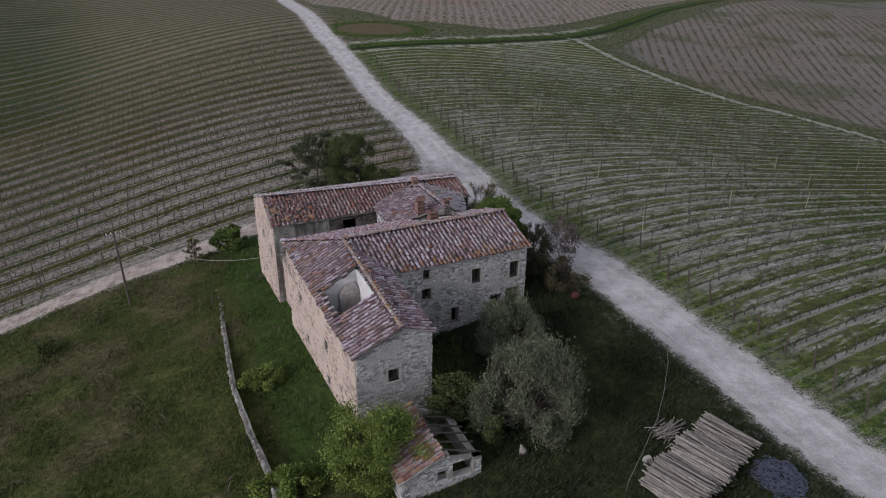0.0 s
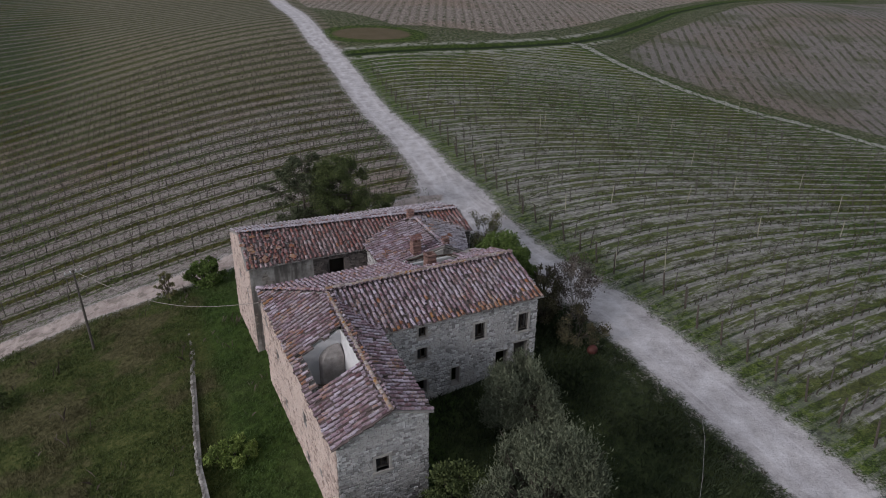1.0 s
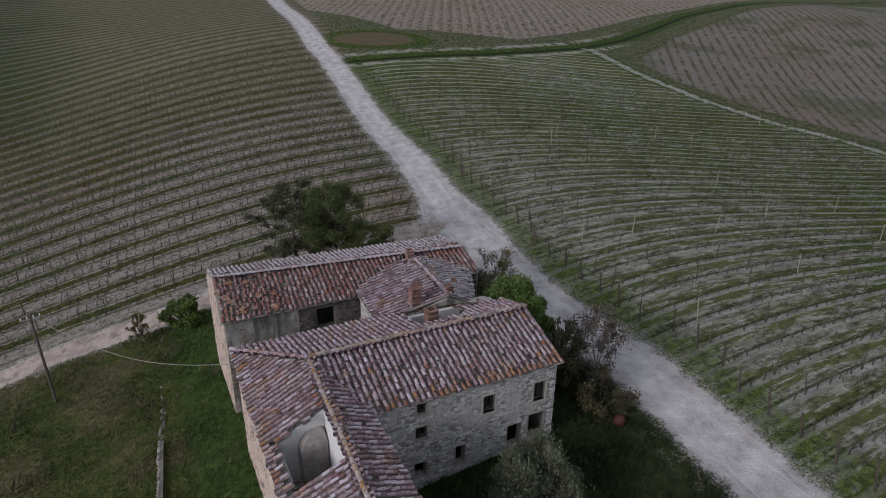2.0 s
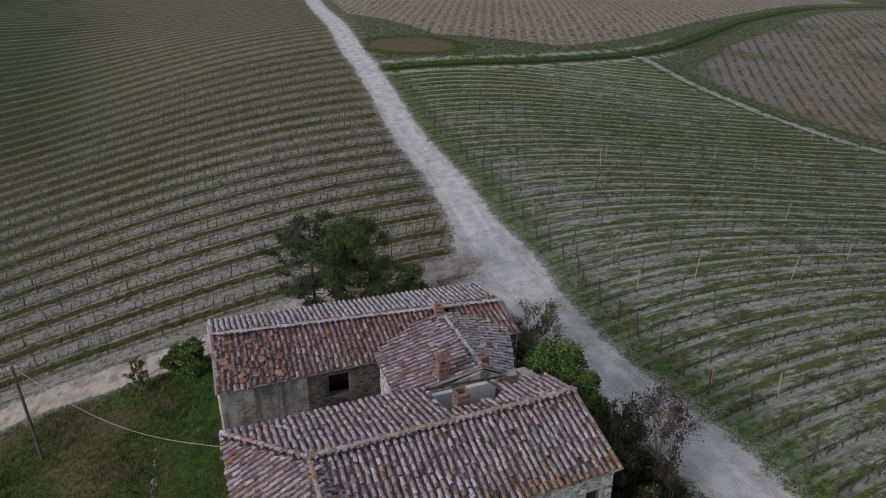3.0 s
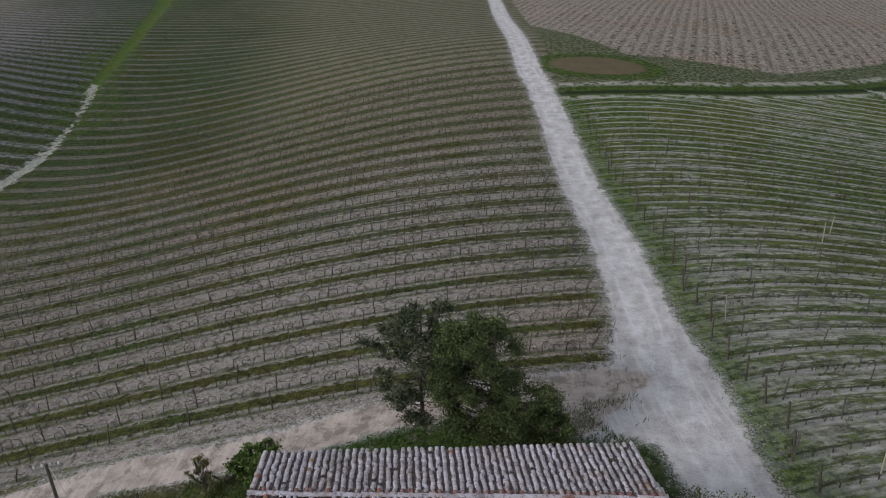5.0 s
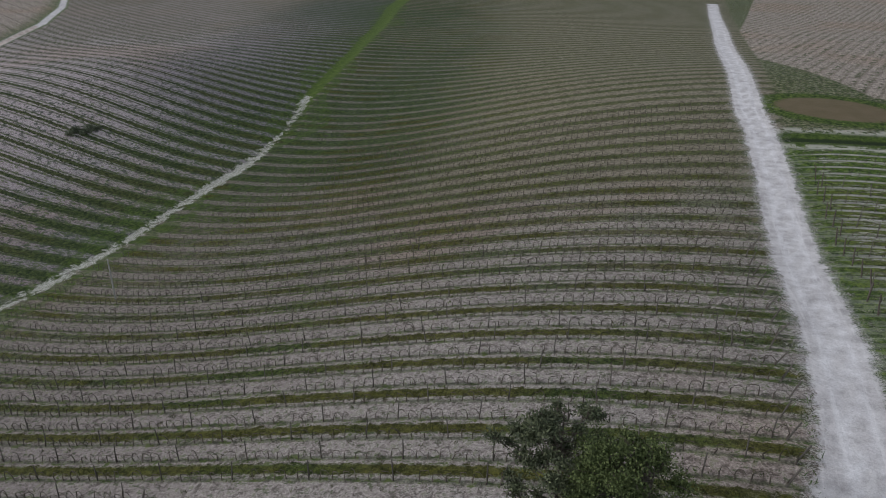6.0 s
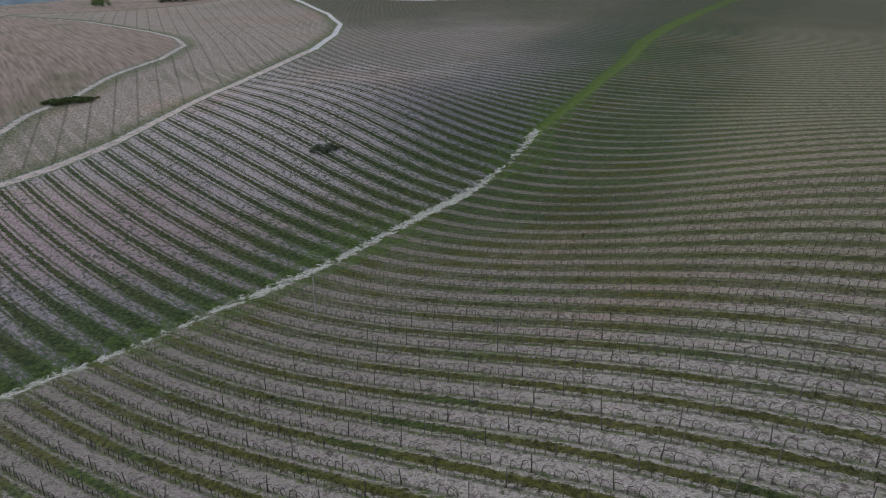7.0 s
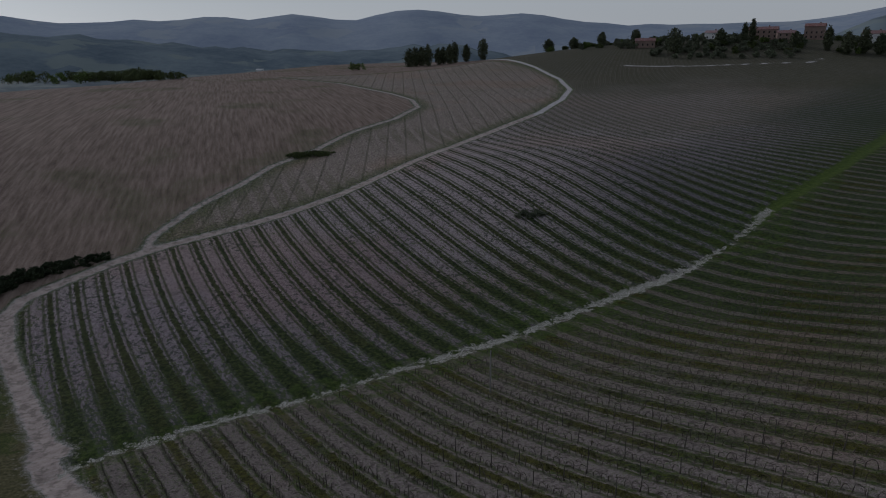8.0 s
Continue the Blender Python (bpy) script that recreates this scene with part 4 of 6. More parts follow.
wall_specs = [
    ("wall", (0, 17.3), (0, 0), -4.2, line_top((0, 5.65), (17.3, 5.1)), 0.55, A_LEFT, M_STONE_SUNLIT, ()),
    ("wall", (0, 0), (5.2, 0), -3.2, line_top([(0, 5.1), (3.05, 6.4), (5.2, 5.75)], None), 0.55, [(2.12, 2.88, 2.65, 3.58)], M_STONE, (3.05,)),
    ("wall", (5.2, 0), (5.2, 7.9), -2.6, line_top((0, 5.75), (7.9, 6.1)), 0.55, [(2.0, 2.7, 2.6, 3.6)], M_STONE, ()),
    ("wall", (5.2, 7.9), (17.1, 7.9), -1.8, line_top((0, 6.05), (11.9, 6.05)), 0.55, B_FRONT, M_STONE, ()),
    ("wall", (17.1, 7.9), (17.1, 17.2), -0.8, line_top([(0, 6.05), (4.3, 7.3), (9.3, 5.75)], None), 0.55, [], M_STONE, (4.3,)),
    ("wall", (17.1, 17.2), (0, 17.2), -3.2, line_top((0, 5.7), (17.1, 5.6)), 0.5, [(4.0, 5.0, 1.0, 3.0)], M_STONE, ()),
    ("wall", (0, 30.0), (0, 21.95), -4.2, line_top([(0, 5.05), (4.0, 6.45), (8.05, 5.25)], None), 0.55, [(6.0, 6.6, 1.6, 2.7), (3.0, 3.6, 2.2, 3.2)], M_STONE_SUNLIT, (4.0,)),
    ("wall", (0, 21.95), (5.0, 21.86), -3.0, line_top((0, 5.2), (5.0, 5.2)), 0.5, [(3.4, 4.4, 0.0, 2.0)], M_GREYPLASTER, ()),
    ("wall", (5.0, 21.86), (18.9, 21.6), -3.0, line_top((0, 5.2), (13.9, 5.2)), 0.5, [(1.3, 2.6, 3.2, 4.75)], M_DARKSTONE, ()),
    ("wall", (18.9, 21.6), (18.9, 28.7), -0.8, line_top([(0, 5.2), (2.1, 6.4), (7.1, 5.1)], None), 0.5, [], M_STONE, (2.1,)),
    ("wall", (18.9, 28.7), (0, 30.0), -3.2, line_top((0, 5.05), (18.95, 5.05)), 0.5, [(4.0, 4.8, 2.2, 3.3), (9.0, 9.8, 2.2, 3.3)], M_STONE, ()),
    ("wall", (9.5, 21.6), (9.5, 17.2), -2.5, line_top((0, 5.4), (4.4, 5.4)), 0.4, [(1.2, 2.2, 0.4, 2.3)], M_STONE, ()),
    ("wall", (16.5, 17.2), (17.9, 21.6), -0.8, line_top((0, 5.4), (4.6, 5.4)), 0.4, [], M_STONE, ()),
]
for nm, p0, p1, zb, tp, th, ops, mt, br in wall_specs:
    masonry(nm, p0, p1, zb, tp, th, ops, mt, mt is not M_GREYPLASTER, br, body=mt if mt in (M_GREYPLASTER, M_DARKSTONE) else None, single=300 if p1 == (5.2, 0) else 0)

# a connecting garden-side wall between the front wing and the far wing
masonry("wall", (0.6, 21.9), (0.6, 17.3), -3.6, line_top([(0, 2.2), (2.2, 1.4), (4.6, 2.6)], None), 0.45, (), M_STONE_SUNLIT, True, (2.2,))


def in_hole_front(a, b):
    return 0.25 + 0.12 * math.sin(b * 9) < a < 3.05 and 4.45 + 0.15 * math.sin(a * 7) < b < 8.25 + 0.2 * math.sin(a * 5 + 1)


def in_hole_back(a, b):
    return (10.5 + 0.2 * math.sin(b * 6) < a < 14.4 and b > 13.7 + 0.25 * math.sin(a * 5)) or (a >= 14.4 and b > 15.2 + 0.5 * math.sin(a * 4))


def hip(b):
    return 3.3 - (b - 12.2) * (3.65 / 5.4)


def valley(b):
    return 5.5 - (b - 7.6) * (2.2 / 4.6)


def c_front_z(a, b):
    t = a / 18.8
    be, br = 21.7 - 0.3 * t, 26 - 2.4 * t
    return 5.25 + 1.3 * (b - be) / (br - be)


def d_z(a, b):
    return 5.45 + 1.1 * (a - 9.2) / 5.1 if a < 14.3 else 6.55 - 1.1 * (a - 14.3) / (2.1 + 0.42 * (b - 17.1))


# roof slopes: name, material, eave from/to, ridge from/to, and what is kept of the patch
slopes = [
    ("front_left", M_TILE, (-0.28, -0.15, 5.06), (-0.35, 17.6, 5.66), (3.05, -0.15, 6.5), (3.45, 17.6, 7.8), lambda a, b, z: (b < 12.2 or a < hip(b)) and not in_hole_front(a, b)),
    ("front_right", M_TILE, (5.5, -0.15, 5.72), (5.5, 12.2, 6.35), (3.05, -0.15, 6.5), (3.3, 12.2, 7.4), lambda a, b, z: b < 7.6 or a < valley(b) + 0.3),
    ("long_front", M_TILE, (2.6, 7.6, 6.08), (17.45, 7.6, 6.08), (2.6, 12.2, 7.42), (17.45, 12.2, 7.45), lambda a, b, z: a > valley(b) - 0.25),
    ("long_back", M_TILE, (17.45, 17.55, 5.78), (-0.4, 17.55, 5.72), (17.45, 12.2, 7.45), (-0.4, 12.2, 7.42), lambda a, b, z: a > hip(b) - 0.2 and not in_hole_back(a, b)),
    ("far_front", M_TILE_RED, (-0.25, 21.7, 5.24), (19.1, 21.4, 5.24), (0.0, 26.0, 6.55), (18.6, 23.6, 6.55), lambda a, b, z: not (9.4 < a < 18.2 and d_z(a, b) > c_front_z(a, b) + 0.02)),
    ("far_back", M_TILE_PALE, (19.3, 28.95, 5.1), (0.0, 30.4, 5.1), (18.6, 23.6, 6.55), (0.0, 26.0, 6.55), lambda a, b, z: True),
    ("link_left", M_TILE, (9.2, 23.6, 5.45), (9.2, 17.3, 5.45), (14.3, 23.6, 6.55), (14.3, 17.0, 6.55), lambda a, b, z: b < 21.5 or z > c_front_z(a, b) - 0.03),
    ("link_right", M_TILE_PALE, (16.4, 17.1, 5.45), (19.1, 23.6, 5.45), (14.3, 17.1, 6.55), (14.3, 23.6, 6.55), lambda a, b, z: b < 21.3 or z > c_front_z(a, b) - 0.03),
]


def tile_mesh(r0, r1, l, up, seg=5):
    """A half-round clay tile along +y; up: 1 for covers, -1 for pans."""
    vs, fs = [], []
    for y, r in ((0, r0), (l, r1)):
        for k in range(seg + 1):
            t = math.pi * k / seg
            vs.append((-math.cos(t) * r, y, up * math.sin(t) * r * 0.8))
    for k in range(seg):
        fs.append((k, k + 1, seg + 2 + k, seg + 1 + k))
    if up > 0:
        fs.append(tuple(range(seg, -1, -1)))
    return vs, fs


PITCH, LAP = 0.35, 0.37
COVER, PAN = tile_mesh(0.112, 0.09, 0.45, 1), tile_mesh(0.115, 0.135, 0.45, -1, 4)
near_tiles = []          # (mesh data, matrix, parent), linked last


def lay_roof(name, mat, e0, e1, r0, r1, keep):
    e0, e1, r0, r1 = map(Vector, (e0, e1, r0, r1))
    at = lambda s, t: e0.lerp(e1, s).lerp(r0.lerp(r1, s), t)
    L = max((e1 - e0).length, (r1 - r0).length)
    D = ((r0 - e0).length + (r1 - e1).length) / 2
    nc, nr = int(L / PITCH), int(D / LAP)
    deck, tiles, pans, rusty = Soup(), Soup(), Soup(), Soup()
    single = 0
    for i in range(nc):
        for j in range(nr + 1):
            s, t = (i + 0.5) / nc, (j + 0.02) / (nr + 0.4)
            c = at(s, min(t, 1))
            cm = at(s, min(t + 0.5 / nr, 1))
            if not keep(cm.x, cm.y, cm.z):
                continue
            up = (at(s, 1) - at(s, 0)).normalized()
            side = (at(min(s + 0.01, 1), t) - at(max(s - 0.01, 0), t)).normalized()
            nor = side.cross(up).normalized()
            if nor.z < 0:
                nor, side = -nor, -side
            side = up.cross(nor)
            # a deck of boards and mortar below the tiles
            if j < nr:
                q = [at(i / nc, j / nr), at((i + 1) / nc, j / nr), at((i + 1) / nc, (j + 1) / nr), at(i / nc, (j + 1) / nr)]
                lo = [v - nor * 0.12 for v in q]
                q = [v - nor * 0.03 for v in q]
                deck.add(q + lo, [(0, 1, 2, 3), (7, 6, 5, 4), (0, 4, 5, 1), (1, 5, 6, 2), (2, 6, 7, 3), (3, 7, 4, 0)])
            for kind, (vs, fs) in ((1, COVER), (0, PAN)):
                rough = 1.9 if name == "far_front" and cm.x < 4.0 + math.sin(cm.y * 3) else 1.0
                jx, jy, jr = rnd.gauss(0, 0.024) * rough, rnd.gauss(0, 0.055) * rough, rnd.gauss(0, 0.05) * rough
                if kind and rnd.random() < 0.012 * rough ** 2.4:
                    continue
                base = c + side * ((jx if kind else PITCH / 2 + jx)) + up * jy + nor * (0.05 if kind else 0.085)
                m = Matrix((side, up, nor)).transposed().to_4x4()
                m.translation = base
                m = m @ pose(0, 0, 0, (-4.2 if kind else -2.2) + rnd.gauss(0, 1.1), 0, math.degrees(jr))
                if not kind and i == nc - 1:
                    continue
                if kind and name == "front_left" and cm.y < 7.0 and single < 140 or kind and name == "front_right" and cm.y < 6.5 and single < 120:
                    near_tiles.append((m, name))
                    single += 1
                    continue
                orange = name == "front_left" and t > 0.8 and rnd.random() < 0.22 or name == "front_left" and t < 0.15 and rnd.random() < 0.16 or name == "long_front" and j < 3 and rnd.random() < 0.12 + 0.035 * cm.x - 0.22 * j or name == "far_front" and cm.x < 1.6 and rnd.random() < 0.18 or rnd.random() < 0.012
                (pans if not kind else rusty if orange else tiles).add([m @ Vector(v) for v in vs], fs)
    roof = part("roof", deck, M_MORTAR, house)
    part("tiles", tiles, mat, roof, kind="stuff")
    part("pan_tiles", pans, M_PAN, roof, kind="stuff")
    if rusty.v:
        part("lichened_tiles", rusty, M_TILE_ORANGE, roof, "tiles crusted with orange lichen", kind="stuff")
    return roof


roofs = {sp[0]: lay_roof(*sp) for sp in slopes}


def ridge_tiles(p, q, mat, roof):
    """A line of large half-round tiles bedded along a ridge."""
    p, q = Vector(p), Vector(q)
    so = Soup()
    n = int((q - p).length / 0.42)
    d = (q - p).normalized()
    side = d.cross(Vector((0, 0, 1))).normalized()
    nor = side.cross(d)
    vs, fs = tile_mesh(0.14, 0.115, 0.5, 1)
    for i in range(n):
        m = Matrix((side, d, nor)).transposed().to_4x4()
        m.translation = p.lerp(q, i / n) + nor * 0.05 + Vector((rnd.gauss(0, 0.02), rnd.gauss(0, 0.02), rnd.gauss(0, 0.012)))
        m = m @ pose(0, 0, 0, -2, 0, rnd.gauss(0, 3))
        so.add([m @ Vector(v) for v in vs], fs)
    part("ridge_tiles", so, mat, roof, kind="stuff")


for p, q, k in (((3.05, -0.15, 6.55), (3.3, 12.2, 7.45), "front_left"), ((3.3, 12.2, 7.5), (17.4, 12.2, 7.52), "long_front"), ((3.3, 12.2, 7.48), (-0.3, 17.5, 5.8), "long_back"),
                ((0, 26, 6.6), (18.6, 23.6, 6.62), "far_front"), ((14.3, 17.1, 6.62), (14.3, 22.8, 6.62), "link_left")):
    ridge_tiles(p, q, M_TILE_RIDGE if k in ("front_left", "long_front") else M_TILE_PALE if k == "far_front" else M_TILE, roofs[k])


# ---- trees and shrubs ----
def leaves(blobs, n, size, seed, shell=0.55, long=1.0, droop=0.0):
    """A crown of n small leaf sprays spread over and through rounded clumps (centre, radii); long stretches each leaf."""
    g = np.random.default_rng(seed)
    vol = np.array([b[1][0] * b[1][1] * b[1][2] for b in blobs]) ** 0.7
    pick = g.choice(len(blobs), n, p=vol / vol.sum())
    C = np.array([b[0] for b in blobs])[pick]
    Rr = np.array([b[1] for b in blobs])[pick]
    d = g.normal(size=(n, 3))
    d /= np.linalg.norm(d, axis=1)[:, None]
    rad = np.where(g.random(n) < shell, 0.75 + 0.3 * g.random(n), np.abs(g.normal(0.55, 0.4, n)))
    P = C + d * Rr * rad[:, None]
    a = g.normal(size=(n, 3)) + 0.4 * d
    a[:, 2] += 0.3 - droop
    a /= np.linalg.norm(a, axis=1)[:, None]
    b = np.cross(a, g.normal(size=(n, 3)))
    b /= np.linalg.norm(b, axis=1)[:, None]
    s = size * (0.6 + 0.8 * g.random(n))[:, None]
    V = np.stack([P, P + a * s * long * 0.5 + b * s * 0.5, P + a * s * long, P + a * s * long * 0.5 - b * s * 0.5], 1)
    me = bpy.data.meshes.new("crown")
    me.vertices.add(4 * n)
    me.vertices.foreach_set("co", V.reshape(-1, 3).ravel())
    me.loops.add(4 * n)
    me.loops.foreach_set("vertex_index", np.arange(4 * n))
    me.polygons.add(n)
    me.polygons.foreach_set("loop_start", np.arange(0, 4 * n, 4))
    me.update()
    return me


def tree(name, x, y, label, blobs, n, size, mat, seed, trunk_r=0.2, trunk_h=2.0, long=1.6, category="tree", shell=0.55, sink=0.1, bark=None, twigs=0, droop=0.0, stem=0.0):
    """A tapered trunk with limbs into every clump of the crown; heights are over the ground."""
    z = ground_z(x, y) - sink
    ob = thing(name, pose(x, y, z), label, category)
    so = Soup()
    r = random.Random(seed)
    if trunk_h:
        fork = Vector((r.uniform(-0.15, 0.15), r.uniform(-0.15, 0.15), trunk_h))
        so.tube([(0, 0, -0.4), (0.05, 0, trunk_h * 0.4), fork], [trunk_r * 1.25, trunk_r, trunk_r * 0.8], 8)
    else:
        fork = Vector((0, 0, 0))
    if stem:
        so.tube([fork, (fork.x * 0.5, fork.y * 0.5, (fork.z + stem) / 2), (0, 0, stem)], [trunk_r * 0.8, trunk_r * 0.55, 0.03], 7)
    for c, rad in blobs if n > 1000 else blobs[::3]:
        c = Vector(c)
        if stem:
            fork = Vector((0, 0, min(stem * 0.95, max(trunk_h * 0.3, c.z - 0.35 * math.hypot(c.x, c.y)))))
        k = fork.lerp(c, 0.5) + Vector((r.uniform(-0.3, 0.3), r.uniform(-0.3, 0.3), -0.2))
        so.tube([fork, k, c], [trunk_r * (0.22 if stem else 0.55), trunk_r * (0.15 if stem else 0.35), 0.015], 5)
        for _ in range(4 + twigs if n > 1000 else 1):
            e = c + Vector((r.uniform(-1, 1) * rad[0], r.uniform(-1, 1) * rad[1], r.uniform(-0.6, 1) * rad[2])) * 0.9
            so.tube([k.lerp(c, 0.6), k.lerp(c, 0.6).lerp(e, 0.6) + Vector((0, 0, 0.12)), e], [trunk_r * 0.18 + 0.012, trunk_r * 0.1 + 0.008, 0.006], 4, False)
    part("trunk", so, bark or M_BARK, ob)
    me = leaves(blobs, n, size, seed, shell, long, droop)
    me.materials.append(mat)
    part("crown", me, mat, ob)
    return ob


def clumps(w, d, h0, h1, n, seed, r=0.22, flat=0.85, lean=0.0):
    """Clumps of a crown: an uneven heap within the width, depth and height given, more of them towards the outside."""
    g = random.Random(seed)
    out = []
    for i in range(n):
        a, q = g.uniform(0, 6.28), 0.25 + 0.75 * g.random() ** 0.45
        zz = g.random()
        k = math.sin(math.pi * (0.2 + 0.68 * zz)) ** 0.8
        s = g.uniform(0.6, 1.45) * r
        lob = 1 + 0.16 * math.sin(3 * a + seed) + 0.1 * math.sin(5 * a + 2 * seed)
        out.append(((math.cos(a) * q * w / 2 * k * lob * (1 - r * 0.6) + lean * zz, math.sin(a) * q * d / 2 * k * lob * (1 - r * 0.6), h0 + (h1 - h0) * (0.08 + 0.82 * zz)), (s * w / 2, s * d / 2, s * (w + d) / 4 * flat * g.uniform(0.7, 1.3))))
    return out


tree("olive_tree", 4.9, 44.8, "grey-green olive tree with several crowns in the yard", clumps(5.6, 5.2, -0.6, 4.4, 60, 3, 0.2, 1.2), 60000, 0.05, M_OLIVE, 11, 0.3, 1.2, 4.2, shell=0.12, droop=-1.2)
tree("olive_tree", 5.7, 35.9, "large bushy grey-green olive tree with a pale split trunk", clumps(7.0, 6.4, -0.3, 6.0, 84, 4, 0.17, 1.6), 92000, 0.05, M_OLIVE, 12, 0.32, 1.2, 4.2, shell=0.12, droop=-1.2)
tree("pine_tree", -14.0, 76.0, "dark pine with an open layered crown", clumps(7.8, 6.4, 1.4, 10.0, 96, 5, 0.15, 0.6), 30000, 0.08, M_PINE, 13, 0.15, 3.0, 2.6, shell=0.0, stem=9.4)
tree("oak_tree", -9.0, 75.6, "dark green evergreen oak behind the far wing", [((c[0] - 1.0, c[1], c[2]), r) for c, r in clumps(6.4, 6.0, 0.0, 9.3, 110, 6, 0.2, 0.9, -0.8)] + [((c[0] + 1.6, c[1] - 0.6, c[2]), r) for c, r in clumps(6.6, 5.0, 0.0, 5.4, 70, 46, 0.18, 0.8, 0.6)], 96000, 0.075, M_DARKLEAF, 14, 0.2, 1.4, 1.8, shell=0.0, stem=7.6)
tree("bush", -5.6, 75.6, "low yellow-green bush at the track", clumps(3.0, 2.8, 0.1, 2.2, 30, 7, 0.16), 3600, 0.11, M_IVY, 15, 0.08, 0.4, 1.8, "bush", 0.05)
tree("young_tree", -3.9, 32.4, "bright green leafy young tree at the gable", clumps(6.6, 5.8, 0.0, 4.9, 50, 8, 0.2, 1.2), 60000, 0.065, M_LEAF, 16, 0.14, 0.9, 2.4, shell=0.05, droop=-0.6)
tree("bush", 0.9, 36.6, "dark green elder bush against the gable wall", clumps(4.6, 3.6, 0.0, 3.9, 30, 9), 20000, 0.1, M_DARKLEAF, 17, 0.08, 0.5, 1.8, "bush", 0.05)
tree("bush", 3.2, 34.6, "low dark green bush beside the broken shed", clumps(2.4, 2.2, 0.0, 2.2, 14, 31), 6000, 0.1, M_DARKLEAF, 37, 0.05, 0.3, 1.8, "bush", 0.05)
tree("bush", -23.0, 70.0, "rounded green bush beside the track", clumps(3.8, 3.4, 0.1, 2.9, 50, 10, 0.15), 9000, 0.11, M_IVY, 18, 0.07, 0.5, 1.8, "bush", 0.05)
tree("shrub", -26.6, 68.4, "thin upright green shrub at the wall end", clumps(2.2, 2.0, 0.2, 3.2, 30, 11, 0.15), 1700, 0.08, M_BUDS, 19, 0.04, 0.8, 1.8, "shrub", 0.1, twigs=4)
tree("ivy_thicket", 4.6, 60.4, "dense bright ivy thicket between house and road", clumps(5.2, 6.8, 0.0, 5.3, 80, 12, 0.26, 0.7), 60000, 0.1, M_IVY, 20, 0.12, 0.3, 1.6, "thicket", 0.6)
tree("ivy_thicket", 8.0, 55.6, "brown-green dying ivy climbing the house end", clumps(2.4, 4.6, 0.0, 5.2, 40, 32, 0.2, 0.8), 7000, 0.09, M_DRYIVY, 38, 0.1, 0.3, 1.6, "thicket", 0.2, twigs=4)
tree("ivy_thicket", 6.2, 57.6, "bright ivy climbing over the end of the roof", clumps(2.8, 4.4, 0.0, 6.3, 40, 52, 0.26, 0.7), 22000, 0.1, M_IVY, 53, 0.1, 0.3, 1.6, "thicket", 0.5)
tree("shrub", 4.4, 68.0, "sparse twiggy shrub with yellowish new leaves", clumps(4.2, 4.0, 0.6, 4.6, 36, 13), 3600, 0.07, M_BUDS, 21, 0.035, 0.6, 1.8, "shrub", 0.1, twigs=6, bark=M_PALEWOOD)
tree("shrub", 10.6, 56.6, "bare brownish shrub beside the house corner", clumps(4.6, 5.4, 0.3, 5.2, 40, 14), 4200, 0.085, M_DRY, 22, 0.04, 0.6, 2.0, "shrub", 0.1, twigs=10, bark=M_PALEWOOD)
tree("shrub", 10.4, 52.6, "dark leafy shrub with drooping seed heads", clumps(3.6, 3.6, 0.1, 3.2, 22, 33), 3600, 0.09, M_DRYIVY, 39, 0.05, 0.4, 1.6, "shrub", 0.2, twigs=3)
for k, (a_, b_, w, h) in enumerate(((5.0, 20.2, 4.4, 5.4), (7.9, 20.0, 3.0, 4.4), (2.4, 20.2, 3.6, 5.0))):
    q = HM @ Vector((a_, b_, 0))
    tree("shrub", q.x, q.y, "tangled bare brown shrub in the narrow court", clumps(w, 2.4, 0.4, h, 34, 60 + k), 1500, 0.08, M_DRY, 70 + k, 0.04, 0.6, 2.0, "shrub", 0.1, twigs=8, bark=M_PALEWOOD)
tree("bush", -36.2, 55.2, "low dark bush in the meadow", clumps(2.6, 2.2, 0.0, 1.3, 14, 34), 5000, 0.1, M_DARKLEAF, 40, 0.05, 0.2, 1.8, "bush", 0.05)
tree("bush", -8.6, 31.6, "bright yellow-green scrub at the foot of the wall", clumps(4.6, 3.4, 0.0, 1.9, 34, 55, 0.17), 14000, 0.085, M_LEAF, 56, 0.05, 0.2, 2.0, "bush", 0.1)
tree("bush", -13.2, 43.8, "low yellow-green bush in the grass by the wall", clumps(3.4, 2.8, 0.0, 1.4, 26, 35, 0.17), 6000, 0.08, M_LEAF, 41, 0.05, 0.2, 2.2, "bush", 0.15)
tree("bush", -155.8, 126.7, "low green bramble patch among the vine rows", clumps(5, 9, -0.2, 0.7, 40, 36, 0.14, 0.3), 3500, 0.22, M_OLIVE, 42, 0.05, 0.2, 1.6, "bush", 0.2)
tree("bush", -238, 84.5, "dark reed bed in a hollow", clumps(7, 18, -0.3, 1.0, 60, 37, 0.13, 0.2), 7000, 0.35, M_DARKLEAF, 43, 0.05, 0.2, 1.6, "bush", 0.2)


# thickets in the hollow, their leaf colour darkened to stand for its shade
for k, (x, y, w, d, h) in enumerate(((-158.5, 8, 10, 9, 2.0), (-161.5, 11, 9, 8, 1.9), (-165, 14, 9, 8, 1.7), (-167.5, 17.5, 8, 8, 1.5), (-169.5, 21.5, 8, 8, 1.2), (-171, 26, 7, 8, 0.9), (-172.5, 30.5, 6, 7, 0.6))):
    tree("thicket", x, y, "low bramble thicket beside the bend of the farm road, darkened for the shaded hollow", clumps(w, d, -0.6, h, 60, 38 + k, 0.13, 0.35), 5000, 0.26, M_SHADED_WEEDS, 44 + k, 0.06, 0.2, 1.6, "thicket", 0.3)


# ---- vineyards ----
FIELD_LEFT = TRACK[1:] + MAIN_ROAD[14:] + DITCH[::-1]
